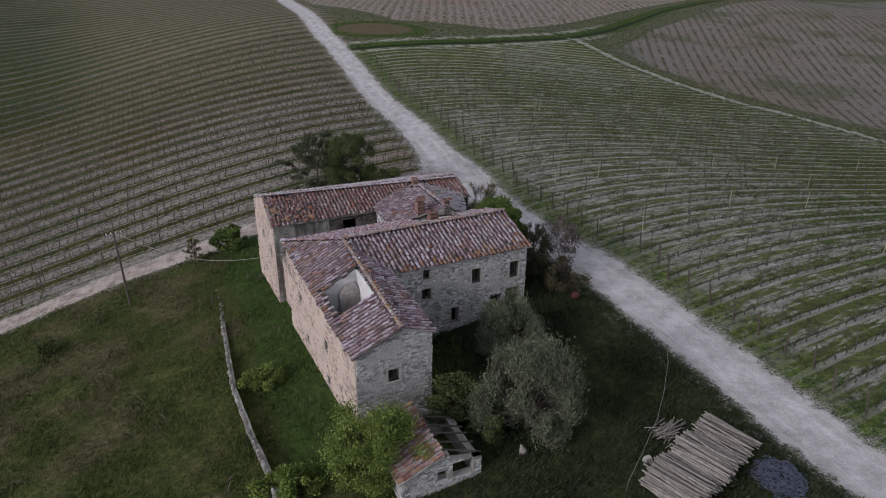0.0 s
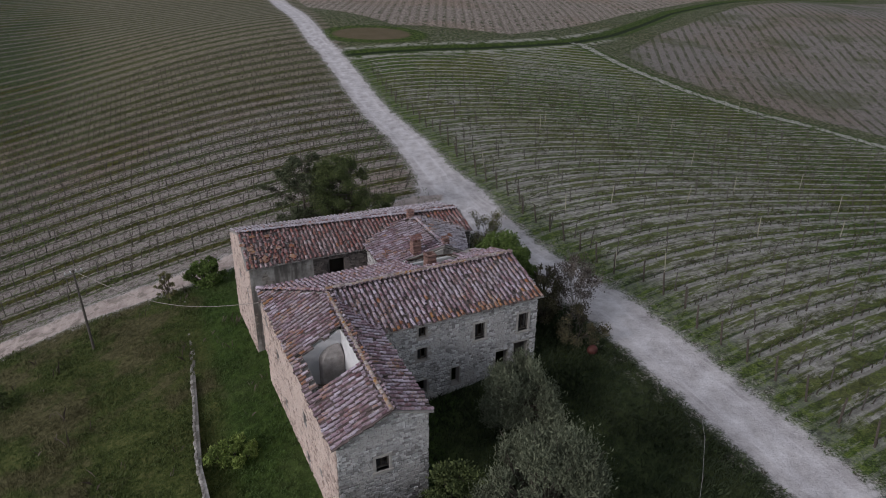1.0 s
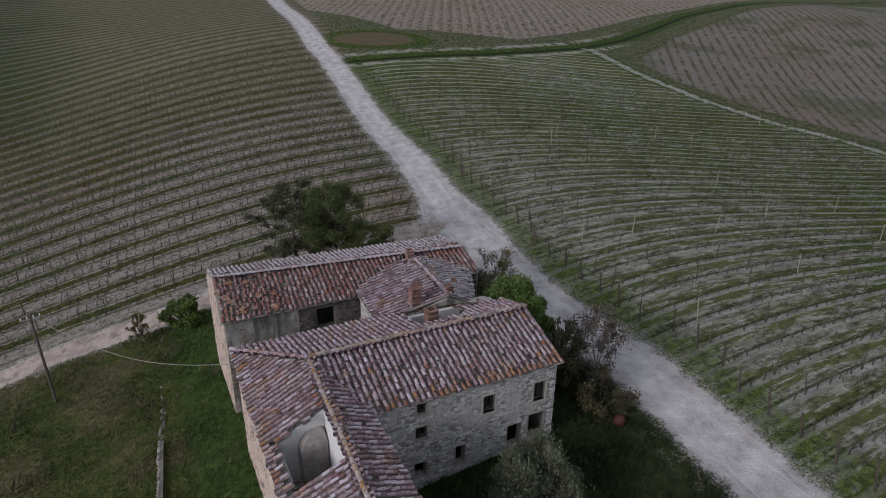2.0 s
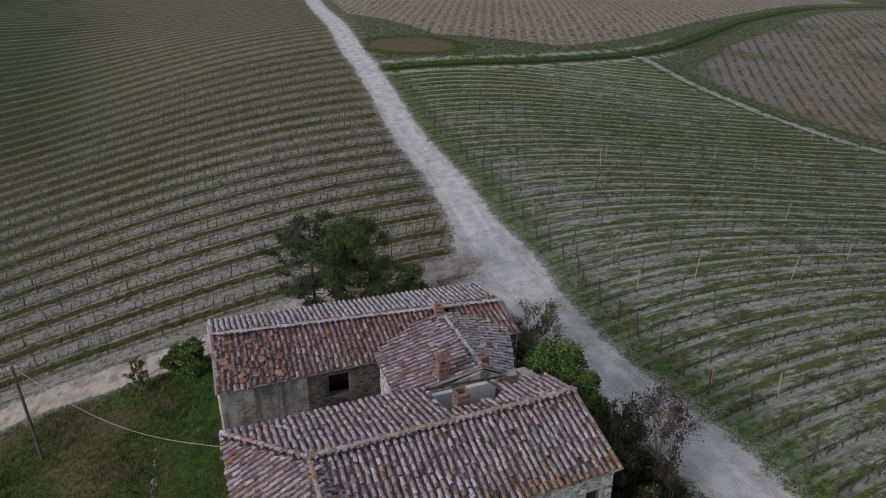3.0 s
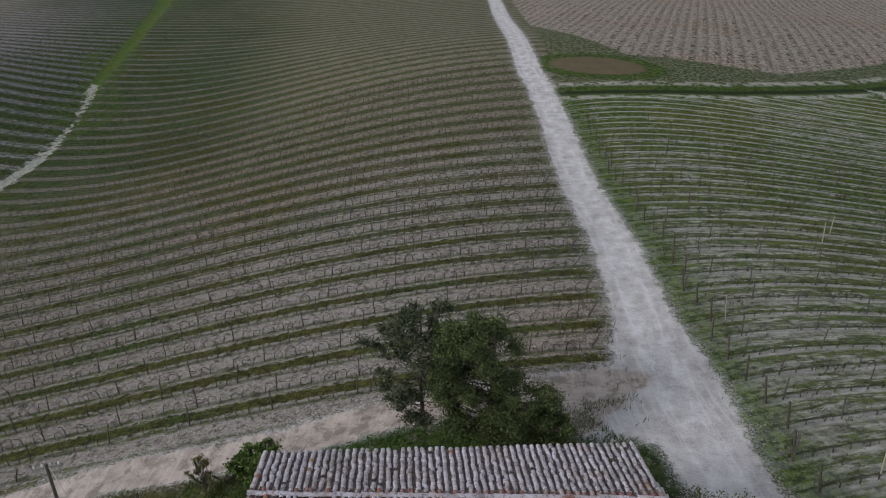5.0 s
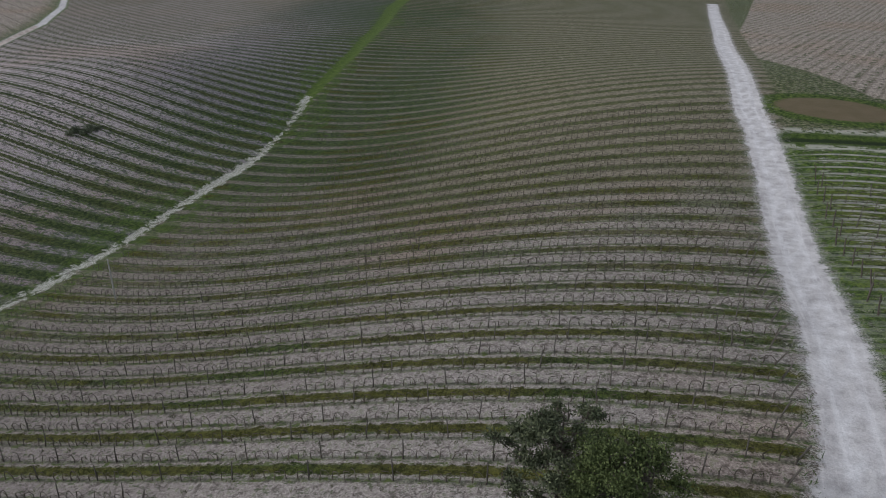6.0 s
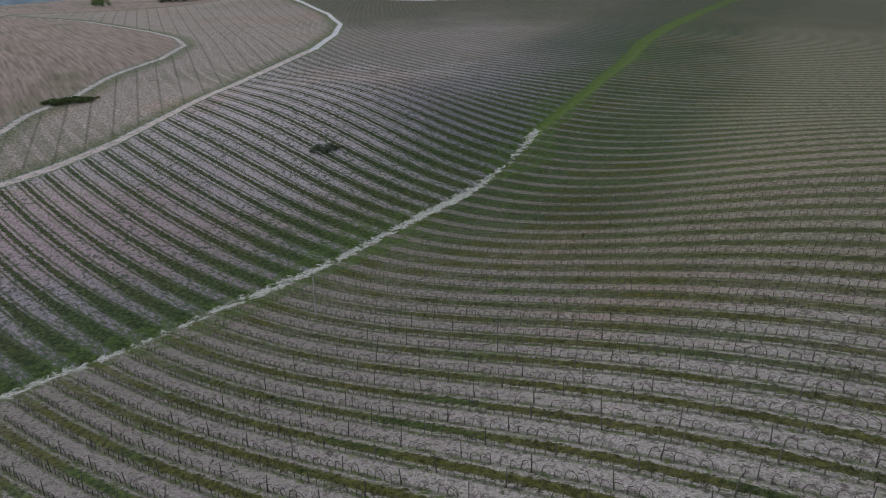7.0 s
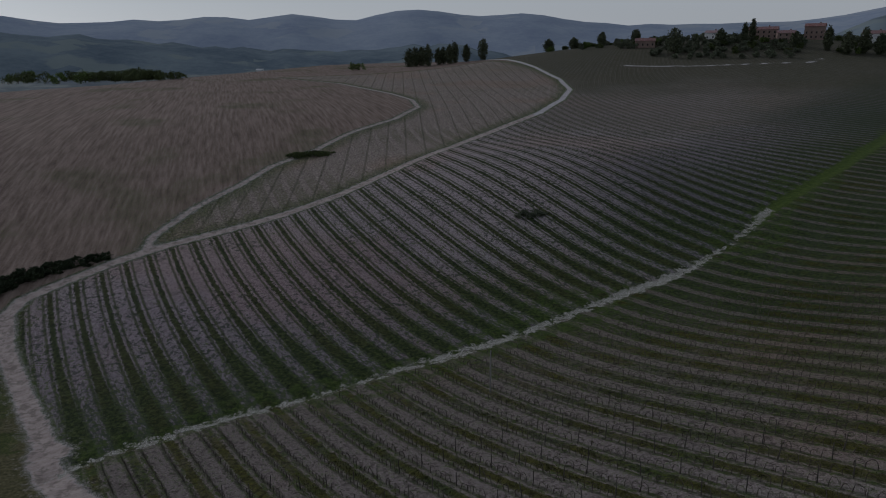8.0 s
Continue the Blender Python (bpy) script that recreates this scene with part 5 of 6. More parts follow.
VALLEY = DITCH + RIDGE[::-1]


def row_line(fun, k, xs, y0):
    """Where the row number k runs over the xs."""
    y = np.full(len(xs), float(y0))
    for _ in range(25):
        f = fun(xs, y) - k
        g = (fun(xs, y + 0.5) - fun(xs, y - 0.5))
        y = np.clip(y - f / np.where(np.abs(g) < 0.05, 0.05, g), -40, 330)
    return y, np.abs(fun(xs, y) - k) < 0.02


def vine_strands(P, D, Z, g, height, arch):
    """Trunks at P with an arched cane along the row direction D: thin three-sided strands."""
    n = len(P)
    k = 5
    h = height * (0.8 + 0.4 * g.random(n))
    sgn = np.where(g.random(n) < 0.8, 1, -1)
    L = arch * (0.6 + 0.7 * g.random(n)) * sgn
    t = np.array([0, 0.5, 1.0, 1.0, 1.0])
    along = np.array([0, 0.02, 0.16, 0.62, 1.0])
    up = np.array([0, 0.55, 1.02, 1.12, 0.55])
    pts = np.zeros((n, k, 3))
    jit = g.normal(0, 0.05, (n, k, 2))
    pts[:, :, 0] = P[:, 0, None] + D[:, 0, None] * along * L[:, None] + jit[..., 0]
    pts[:, :, 1] = P[:, 1, None] + D[:, 1, None] * along * L[:, None] + jit[..., 1]
    pts[:, :, 2] = Z[:, None] + up * h[:, None]
    pts[:, 0, 2] -= 0.1
    rad = np.array([0.06, 0.048, 0.042, 0.03, 0.02])
    sides = 3
    an = np.arange(sides) * 2 * np.pi / sides
    ring = np.zeros((n, k, sides, 3))
    for s in range(sides):
        horiz = np.cos(an[s]) * rad
        vert = np.sin(an[s]) * rad
        ring[:, :, s, :] = pts
        ring[:, :, s, 0] += -D[:, 1, None] * horiz
        ring[:, :, s, 1] += D[:, 0, None] * horiz
        ring[:, :, s, 2] += vert * (along > 0.1)
        ring[:, :, s, 0] += D[:, 0, None] * vert * (along <= 0.1)
        ring[:, :, s, 1] += D[:, 1, None] * vert * (along <= 0.1)
    idx = np.arange(n * k * sides).reshape(n, k, sides)
    q = []
    for s in range(sides):
        s2 = (s + 1) % sides
        q.append(np.stack([idx[:, :-1, s], idx[:, :-1, s2], idx[:, 1:, s2], idx[:, 1:, s]], -1).reshape(-1, 4))
    return ring.reshape(-1, 3), np.concatenate(q)


def array_mesh(name, V, Q, mat):
    me = bpy.data.meshes.new(name)
    me.vertices.add(len(V))
    me.vertices.foreach_set("co", np.ascontiguousarray(V, np.float32).ravel())
    me.loops.add(Q.size)
    me.loops.foreach_set("vertex_index", np.ascontiguousarray(Q, np.int32).ravel())
    me.polygons.add(len(Q))
    me.polygons.foreach_set("loop_start", np.arange(0, Q.size, Q.shape[1]))
    me.materials.append(mat)
    me.update()
    return me


def post_mesh(name, h, r, mat):
    so = Soup()
    so.tube([(0, 0, -0.2), (0, 0, h * 0.6), (0.02, 0, h)], [r, r, r * 0.9], 6)
    return so.mesh(name, mat)


POST_SLANT = post_mesh("end_post", 1.7, 0.06, M_GREYPOST)
POST_GREY, POST_DARK, POST_PALE = post_mesh("post", 1.75, 0.05, M_GREYPOST), post_mesh("end_post", 2.0, 0.075, M_VINE), post_mesh("pale_post", 2.2, 0.045, M_PALEPOST)


def vineyard(fun, ks, xr, y0, mask, label, group, seed, height, arch, gap, post_gap, near, pale=0.0, lean=3.0, ends=0):
    """One thing for every row: its vines in one mesh, its posts as parts. near: the rows and stretch in which posts and canes are seen."""
    g = np.random.default_rng(seed)
    for k in ks:
        xs = np.arange(xr[0], xr[1], gap)
        ys, ok = row_line(fun, k, xs, y0)
        ok &= mask(xs, ys)
        if ok.sum() < 6:
            continue
        dx = np.gradient(xs)
        dy = np.gradient(ys)
        l = np.hypot(dx, dy)
        D = np.stack([dx / l, dy / l], 1)
        zz = land(xs, ys)
        use = ok & (g.random(len(xs)) < 0.93)
        if not use.any():
            continue
        V, Q = vine_strands(np.stack([xs, ys], 1)[use], D[use], zz[use], g, height, arch)
        row = thing("vine_row", pose(0, 0, 0), label, "vine row", group)
        part("vines", array_mesh("vines", V, Q, M_VINE), None, row, kind="stuff")
        on = np.flatnonzero(ok)
        step = max(1, int(post_gap / gap))
        first = int(g.integers(0, step))
        for i in on[first::step]:
            if not near(xs[i], ys[i]):
                continue
            p = part("post", POST_PALE if g.random() < pale else POST_GREY, None, row)
            p.matrix_basis = pose(xs[i], ys[i], zz[i], g.normal(0, lean), g.normal(0, lean), g.uniform(0, 360))
        if ends:
            i = on[0 if ends > 0 else -1]
            if near(xs[i], ys[i]):
                p = part("end_post", POST_DARK if ends > 0 else POST_SLANT, None, row)
                p.matrix_basis = pose(xs[i], ys[i], zz[i], g.normal(0, 4), g.normal(-6, 3) if ends > 0 else g.normal(18, 6), 0)


left_ok = lambda x, y: (inside(x, y, FIELD_LEFT) > 2.0) & (away(x, y, MAIN_ROAD) > 4.0) & (away(x, y, TRACK) > 3.2) & (away(x, y, DITCH) > 3.0)
right_ok = lambda x, y: (inside(x, y, FIELD_RIGHT) > 1.5) & (away(x, y, MAIN_ROAD) > 4.2) & (away(x, y, BROOK) > 4) & (away(x, y, PATH) > 3.5)
vineyard(row_left, np.arange(-2.75, 20, 0.5), (-104, 0), 90, left_ok, "leafless trained vines in a row on stony soil", "rows of the left vineyard", 21, 0.8, 0.85, 0.9, 6.3, lambda x, y: y < 130 + 0.3 * x and x > -80, ends=-1)
vineyard(row_right, np.arange(-6, 58, 1.0), (-22, 95), 70, right_ok, "low leafless vines in a grassy row", "rows of the right vineyard", 22, 0.5, 0.9, 1.1, 5.5, lambda x, y: y < 150 and x < 75, 0.04, 3.0, 1)


# ---- inside the broken front wing, chimneys and other parts of the house ----
def slab(name, lo, hi, mat, parent=house, label=""):
    so = Soup()
    so.box(lo, hi)
    return part(name, so, mat, parent, label)


# front floor made pale to bounce light onto the inner walls
slab("floor", (0.5, 0.5, 2.3), (4.7, 12.0, 2.5), M_RUBBLE)
slab("floor", (4.7, 8.4, 2.3), (16.6, 16.8, 2.5), M_DARKWOOD)
so = Soup()
so.add([(0.5, 8.3, 2.5), (3.0, 8.3, 2.5), (3.0, 8.3, 6.75), (0.5, 8.3, 5.5), (0.5, 8.55, 2.5), (3.0, 8.55, 2.5), (3.0, 8.55, 6.75), (0.5, 8.55, 5.5)],
       [(0, 1, 2, 3), (7, 6, 5, 4), (0, 4, 5, 1), (1, 5, 6, 2), (2, 6, 7, 3), (3, 7, 4, 0)])
part("partition", so, M_WHITE, house, "whitewashed inner wall laid open by the fallen roof")
so = Soup()
for b0, b1, z0, zt in ((4.3, 5.3, 2.5, 6.55), (5.3, 6.1, 4.5, 6.6), (6.1, 8.3, 2.5, 6.7)):
    so.box((3.0, b0, z0), (3.2, b1, zt))
part("partition", so, M_WHITE, house, "whitewashed inner wall with a doorway")
slab("partition", (0.5, 4.4, 2.5), (3.0, 4.6, 5.2), M_GREYPLASTER)
slab("plaster_lining", (0.55, 4.6, 2.5), (0.62, 8.3, 5.05), M_WHITE)
# the fireplace: a sloping hood that narrows unevenly up the wall
so = Soup()
prof = ((1.5, 2.98, 7.6, 2.5), (1.5, 2.98, 7.6, 4.9), (1.62, 2.98, 7.65, 5.25), (1.86, 2.95, 7.8, 5.52), (2.15, 2.9, 8.0, 5.7), (2.5, 2.8, 8.15, 5.8))
vs = [v for a0, a1, b0, z in prof for v in ((a0, 8.29, z), (a0 + 0.04, b0, z), ((a0 + a1) / 2, b0 - 0.01, z), (a1 - 0.04, b0, z), (a1, 8.29, z))]
so.add(vs, [(i * 5 + k, i * 5 + k + 1, i * 5 + k + 6, i * 5 + k + 5) for i in range(5) for k in range(4)] + [(25, 26, 27, 28, 29)])
part("fireplace_hood", so, M_SOOT, house, "grey-brown fireplace hood, soot-stained")
for k in range(2):
    so = Soup()
    b = 4.9 + k * 0.7
    so.tube([(0.4, b, 5.2 + rnd.uniform(-0.1, 0.05)), (1.5 + rnd.uniform(-0.6, 0.9), b + 0.1, 5.3 - 0.5 * (k % 2))], [0.07, 0.06], 6)
    part("broken_rafter", so, M_DARKWOOD, house)

# the laid-open room at the back of the long wing
so = Soup()
for a0, a1, z0, z1 in ((10.8, 11.5, 2.5, 5.75), (11.5, 12.1, 4.6, 5.75), (12.1, 14.9, 2.5, 5.75)):
    so.box((a0, 16.5, z0), (a1, 16.75, z1))
part("partition", so, M_WHITE, house, "pale plaster wall of a roofless room")
slab("partition", (10.6, 13.0, 2.5), (10.8, 16.5, 6.2), M_WHITE)
so = Soup()
so.add([(9.6, 16.86, 5.3), (16.3, 16.86, 5.3), (14.3, 16.86, 6.38), (9.6, 17.04, 5.3), (16.3, 17.04, 5.3), (14.3, 17.04, 6.38)], [(0, 1, 2), (5, 4, 3), (0, 3, 4, 1), (1, 4, 5, 2), (2, 5, 3, 0)])
part("gable_wall", so, M_GREYPLASTER, house, "stained grey plaster gable under the link roof")
slab("floor", (10.8, 13.0, 2.5), (16.5, 16.5, 2.62), M_RUBBLE)
for k in range(5):
    so = Soup()
    a = 14.6 + k * 0.55
    so.tube([(a, 12.6, 7.2), (a + rnd.uniform(-0.2, 0.2), 16.9, 5.75)], [0.07, 0.06], 6)
    part("rafter", so, M_DARKWOOD, house)
so = Soup()
so.tube([(10.7, 16.95, 5.95), (13.0, 16.9, 5.9), (15.4, 16.85, 5.72)], 0.07, 6)
part("gutter", so, M_IRON, house, "bent grey sheet-metal gutter")


def chimney(x, y, z, w, h, cap, label):
    """A brick stack of uneven courses round an open flue, some with a tiled cap on corner piers."""
    so = Soup()
    n = int(h / 0.11)
    t = 0.14
    for i in range(n):
        j, z0, z1 = rnd.uniform(-0.018, 0.018), z + i * 0.11, z + (i + 1) * 0.11 - (0.0 if i < n - 1 else rnd.uniform(0, 0.03))
        for bx in ((-w / 2, -w / 2, w / 2, -w / 2 + t), (-w / 2, w / 2 - t, w / 2, w / 2), (-w / 2, -w / 2 + t, -w / 2 + t, w / 2 - t), (w / 2 - t, -w / 2 + t, w / 2, w / 2 - t)):
            if not cap and i > n - 4 and rnd.random() < 0.3:
                continue
            so.box((x + bx[0] + j, y + bx[1] + j, z0), (x + bx[2] + j, y + bx[3] + j, z1 - 0.008 + rnd.uniform(-0.006, 0.006)))
    c = part("chimney", so, M_BRICK, house, label)
    # near-black block stands in for the shade inside the open flue
    slab("flue", (x - w / 2 + t, y - w / 2 + t, z), (x + w / 2 - t, y + w / 2 - t, z + h * 0.55), M_GLASS, c)
    top = z + n * 0.11
    if cap:
        for sx in (-1, 1):
            for sy in (-1, 1):
                slab("cap_pier", (x + sx * w * 0.36 - 0.06, y + sy * w * 0.36 - 0.06, top), (x + sx * w * 0.36 + 0.06, y + sy * w * 0.36 + 0.06, top + 0.24), M_BRICK, c)
        so = Soup()
        so.box((x - w * 0.62, y - w * 0.62, top + 0.24), (x + w * 0.62, y + w * 0.62, top + 0.3))
        so.add([(x - w * 0.6, y - w * 0.6, top + 0.3), (x + w * 0.6, y - w * 0.6, top + 0.3), (x + w * 0.6, y + w * 0.6, top + 0.3), (x - w * 0.6, y + w * 0.6, top + 0.3), (x - w * 0.6, y, top + 0.55), (x + w * 0.6, y, top + 0.55)],
               [(0, 1, 5, 4), (2, 3, 4, 5), (1, 2, 5), (3, 0, 4)])
        part("cap", so, M_TILE_RED, c)


chimney(12.05, 17.6, 5.7, 0.68, 1.5, True, "brick chimney stack with a small tiled cap")
chimney(11.6, 13.9, 5.9, 0.72, 1.9, False, "broken brick chimney stack, open at the top")
chimney(14.55, 17.5, 6.3, 0.5, 0.8, False, "short worn brick chimney stack")
chimney(14.1, 23.55, 6.05, 0.5, 1.15, False, "small reddish brick chimney stack")


debris = Soup()
for i in range(60):
    a_, b_ = rnd.uniform(10.4, 14.6), rnd.gauss(13.3, 0.35)
    m = pose(a_, b_, 7.15 - abs(b_ - 12.2) * 0.28, rnd.uniform(-25, 25), rnd.uniform(-25, 25), rnd.uniform(0, 360))
    k = rnd.uniform(0.08, 0.22)
    debris.box((-k, -k * 0.7, -0.03), (k, k * 0.7, 0.09), m, 0.2)
part("rubble", debris, M_RUBBLE, house, "loose stones and broken tiles along the fallen roof edge", kind="stuff")
debris = Soup()
for i in range(13):
    a_, b_ = rnd.uniform(0.0, 4.0), rnd.uniform(21.8, 25.6)
    m = pose(a_, b_, c_front_z(a_, b_) + 0.16, 17 + rnd.gauss(0, 6), rnd.gauss(0, 6), rnd.uniform(-30, 30))
    debris.box((-0.2, -0.15, -0.02), (0.2, 0.15, 0.03), m)
part("loose_tile_debris", debris, M_TILE_ORANGE, house, "loose flat tiles lying on the far wing", kind="stuff")


def window(p0, p1, s0, s1, z0, z1, frame_w, mat, bars=True):
    """A dressed-stone surround, sill, a wooden frame and dark panes set back in an opening."""
    p0, p1 = Vector((*p0, 0)), Vector((*p1, 0))
    d = (p1 - p0).normalized()
    n = Vector((d.y, -d.x, 0))
    m = Matrix((d, -n, Vector((0, 0, 1)))).transposed().to_4x4()
    m.translation = p0
    so = Soup()
    f = frame_w
    if f:
        so.box((s0 - f, -0.07, z0), (s0, 0.2, z1), m), so.box((s1, -0.07, z0), (s1 + f, 0.2, z1), m), so.box((s0 - f, -0.075, z1), (s1 + f, 0.2, z1 + f), m)
        so.box((s0 - f - 0.05, -0.12, z0 - f), (s1 + f + 0.05, 0.2, z0), m)
    else:
        so.box((s0 - 0.1, -0.06, z1), (s1 + 0.1, 0.2, z1 + 0.14), m)
    w = part("window", so, mat, house)
    if bars:
        so = Soup()
        so.box((s0, 0.26, z0), (s0 + 0.06, 0.31, z1), m), so.box((s1 - 0.06, 0.26, z0), (s1, 0.31, z1), m), so.box((s0 + 0.06, 0.26, z1 - 0.06), (s1 - 0.06, 0.31, z1), m), so.box((s0 + 0.06, 0.26, z0), (s1 - 0.06, 0.31, z0 + 0.06), m)
        mid = (s0 + s1) / 2
        so.box((mid - 0.025, 0.255, z0 + 0.06), (mid + 0.025, 0.305, z1 - 0.06), m)
        part("frame", so, M_DARKWOOD, w)
        so = Soup()
        so.box((s0 + 0.06, 0.28, z0 + 0.06), (mid - 0.03, 0.29, z1 - 0.06), m)
        part("pane", so, M_GLASS, w)


for o in B_FRONT:
    window((5.2, 7.9), (17.1, 7.9), *o, 0.16 if o[2] > 3.3 and o[0] > 6 else 0.0, M_PALESTONE, o[2] > 2.5)
window((0, 0), (5.2, 0), 2.12, 2.88, 2.65, 3.58, 0.16, M_PALESTONE)
for o in A_LEFT:
    window((0, 17.3), (0, 0), *o, 0.0, M_STONE_SUNLIT, False)

# ---- the roofless shed at the gable ----
shed = thing("shed", HM.copy(), "small ruined stone shed with half its red tile roof fallen in", "shed")
for nm, p0, p1, zb, tp, ops, br in (("wall", (0.2, -7.0), (5.2, -7.0), -2.6, line_top([(0, 1.0), (2.9, 2.0), (3.0, 1.5), (5.0, 1.0)], None), [(2.2, 2.8, 0.25, 0.85), (3.15, 4.5, 0.15, 1.15)], (2.9, 3.0)),
                                  ("wall", (5.2, -7.0), (5.2, -2.2), -2.4, line_top([(0, 1.0), (2.0, 0.8), (4.8, 1.1)], None), [], (2.0,)),
                                  ("wall", (0.2, -2.2), (0.2, -7.0), -2.6, line_top((0, 1.0), (4.8, 1.0)), [], ()),
                                  ("wall", (5.2, -2.2), (0.2, -2.2), -2.4, line_top([(0, 1.0), (2.3, 2.1), (5.0, 1.0)], None), [], (2.3,))):
    masonry(nm, p0, p1, zb, tp, 0.4, ops, M_STONE, True, br, 0.7, parent=shed)
slopes_shed = ((-0.1, -7.2, 1.02), (-0.1, -2.0, 1.02), (2.75, -7.2, 2.15), (2.75, -2.0, 2.25))
e0, e1, r0, r1 = map(Vector, slopes_shed)
deck, tl = Soup(), Soup()
deck.add([e0, e1, r1, r0, e0 - Vector((0, 0, 0.1)), e1 - Vector((0, 0, 0.1)), r1 - Vector((0, 0, 0.1)), r0 - Vector((0, 0, 0.1))], [(3, 2, 1, 0), (4, 5, 6, 7), (0, 1, 5, 4), (1, 2, 6, 5), (2, 3, 7, 6), (3, 0, 4, 7)])
up = (r0 - e0).normalized()
side = (e1 - e0).normalized()
nor = side.cross(up).normalized()
nor = nor if nor.z > 0 else -nor
shed_tiles = []
for i in range(13):
    for j in range(8):
        base = e0.lerp(e1, (i + 0.5) / 13).lerp(r0.lerp(r1, (i + 0.5) / 13), j / 8)
        m = Matrix((up.cross(nor), up, nor)).transposed().to_4x4()
        m.translation = base + nor * 0.05 + Vector((rnd.gauss(0, 0.03), rnd.gauss(0, 0.03), 0))
        shed_tiles.append(m @ pose(0, 0, 0, -2 + rnd.gauss(0, 2), 0, rnd.gauss(0, 5)))
shed_roof = part("roof", deck, M_MORTAR, shed)
for k in range(6):
    so = Soup()
    b = -6.6 + k * 0.85
    so.tube([(2.8, b, 2.05 + rnd.uniform(-0.1, 0.05)), (5.35, b + rnd.uniform(-0.15, 0.15), 1.05)], [0.06, 0.055], 6)
    part("rafter", so, M_GREYPOST, shed)
so = Soup()
so.tube([(2.8, -7.1, 2.0), (2.8, -2.1, 2.12)], 0.09, 6)
part("ridge_beam", so, M_DARKWOOD, shed)

# ---- dry-stone wall down the meadow ----
garden_wall = thing("garden_wall", pose(0, 0, 0), "low tumbledown dry-stone wall in the meadow grass", "wall")
GW = [(-25.2, 69.2), (-23.2, 64.0), (-20.9, 58.4), (-19.4, 54.0), (-17.2, 48.0), (-15.2, 42.6), (-12.6, 37.2), (-10.4, 33.0), (-8.6, 29.2)]
for k, ((ax, ay), (bx, by)) in enumerate(zip(GW, GW[1:])):
    za, zb_ = ground_z(ax, ay), ground_z(bx, by)
    h = (-0.1, -0.06, 0.08, 0.4, 0.75, 0.9, 0.95, 0.9)[k]
    L = math.hypot(bx - ax, by - ay)
    pts = [(L * i / 6, za + (zb_ - za) * i / 6 + h + rnd.uniform(-0.16, 0.1)) for i in range(7)]
    masonry("wall_section", (ax, ay), (bx, by), min(za, zb_) - 0.5, line_top(pts, None), 0.2, (), M_DRYSTONE, True, [p[0] for p in pts[1:-1]], 0.7, 0.05, M_DRYSTONE, garden_wall)
    for i in range(int(L / 0.33)):
        if k < 3 and rnd.random() < 0.5:
            continue
        so = Soup()
        s = (i + 0.5) * 0.33 / L
        c = Vector((ax + (bx - ax) * s, ay + (by - ay) * s, np.interp(s * L, [p[0] for p in pts], [p[1] for p in pts])))
        m = pose(c.x - 0.09 + rnd.gauss(0, 0.03), c.y - 0.02, c.z, rnd.gauss(0, 10), rnd.gauss(0, 10), math.degrees(math.atan2(by - ay, bx - ax)) + rnd.gauss(0, 12))
        w = rnd.uniform(0.7, 1.15)
        so.box((-0.16 * w, -0.1 * w, -0.08), (0.16 * w, 0.11, rnd.uniform(0.0, 0.14)), m, 0.3)
        part("coping_stone", so, M_DRYSTONE, garden_wall)

# ---- power pole with its line to the house ----
px_, py_ = -31.4, 62.1
pz_ = ground_z(px_, py_)
pole = thing("utility_pole", pose(px_, py_, pz_, 0, -1.5, 0), "slim dark wooden power pole with a crossarm and insulators", "utility pole")
so = Soup()
so.tube([(0, 0, -0.5), (0, 0, 4), (0, 0, 8.1)], [0.13, 0.11, 0.085], 10)
part("pole", so, M_GREYPOST, pole)
so = Soup()
so.box((-0.75, -0.05, 7.75), (0.75, 0.05, 7.85), pose(0, 0, 0, 0, 0, 35))
arm = part("crossarm", so, M_CONCRETE, pole)
for x in (-0.65, -0.22, 0.22, 0.65):
    so = Soup()
    m = pose(0, 0, 0, 0, 0, 35)
    so.tube([m @ Vector((x, 0, 7.85)), m @ Vector((x, 0, 7.95)), m @ Vector((x, 0, 8.0)), m @ Vector((x, 0, 8.08))], [0.03, 0.06, 0.06, 0.03], 8)
    part("insulator", so, M_WHITE, arm)
end = HM @ Vector((-0.05, 18.2, 4.2))
so = Soup()
a, b = Vector((px_, py_, pz_ + 7.9)), end
so.tube([a.lerp(b, k / 12) - Vector((0, 0, 1.6 * math.sin(math.pi * k / 12))) for k in range(13)], 0.022, 5)
tagged(part("power_line", so, M_PALEWOOD), "slack grey cable from the pole to the house wall", "cable")

sz = ground_z(-90.6, 93.0)
so = Soup()
so.tube([(0, 0, -0.3), (0, 0, 3), (0, 0, 6.2)], [0.12, 0.11, 0.09], 8)
ob = part("metal_post", so, M_CONCRETE)
ob.matrix_basis = pose(-90.6, 93.0, sz)
tagged(ob, "tall thin pale metal post at the edge of the vines", "post")

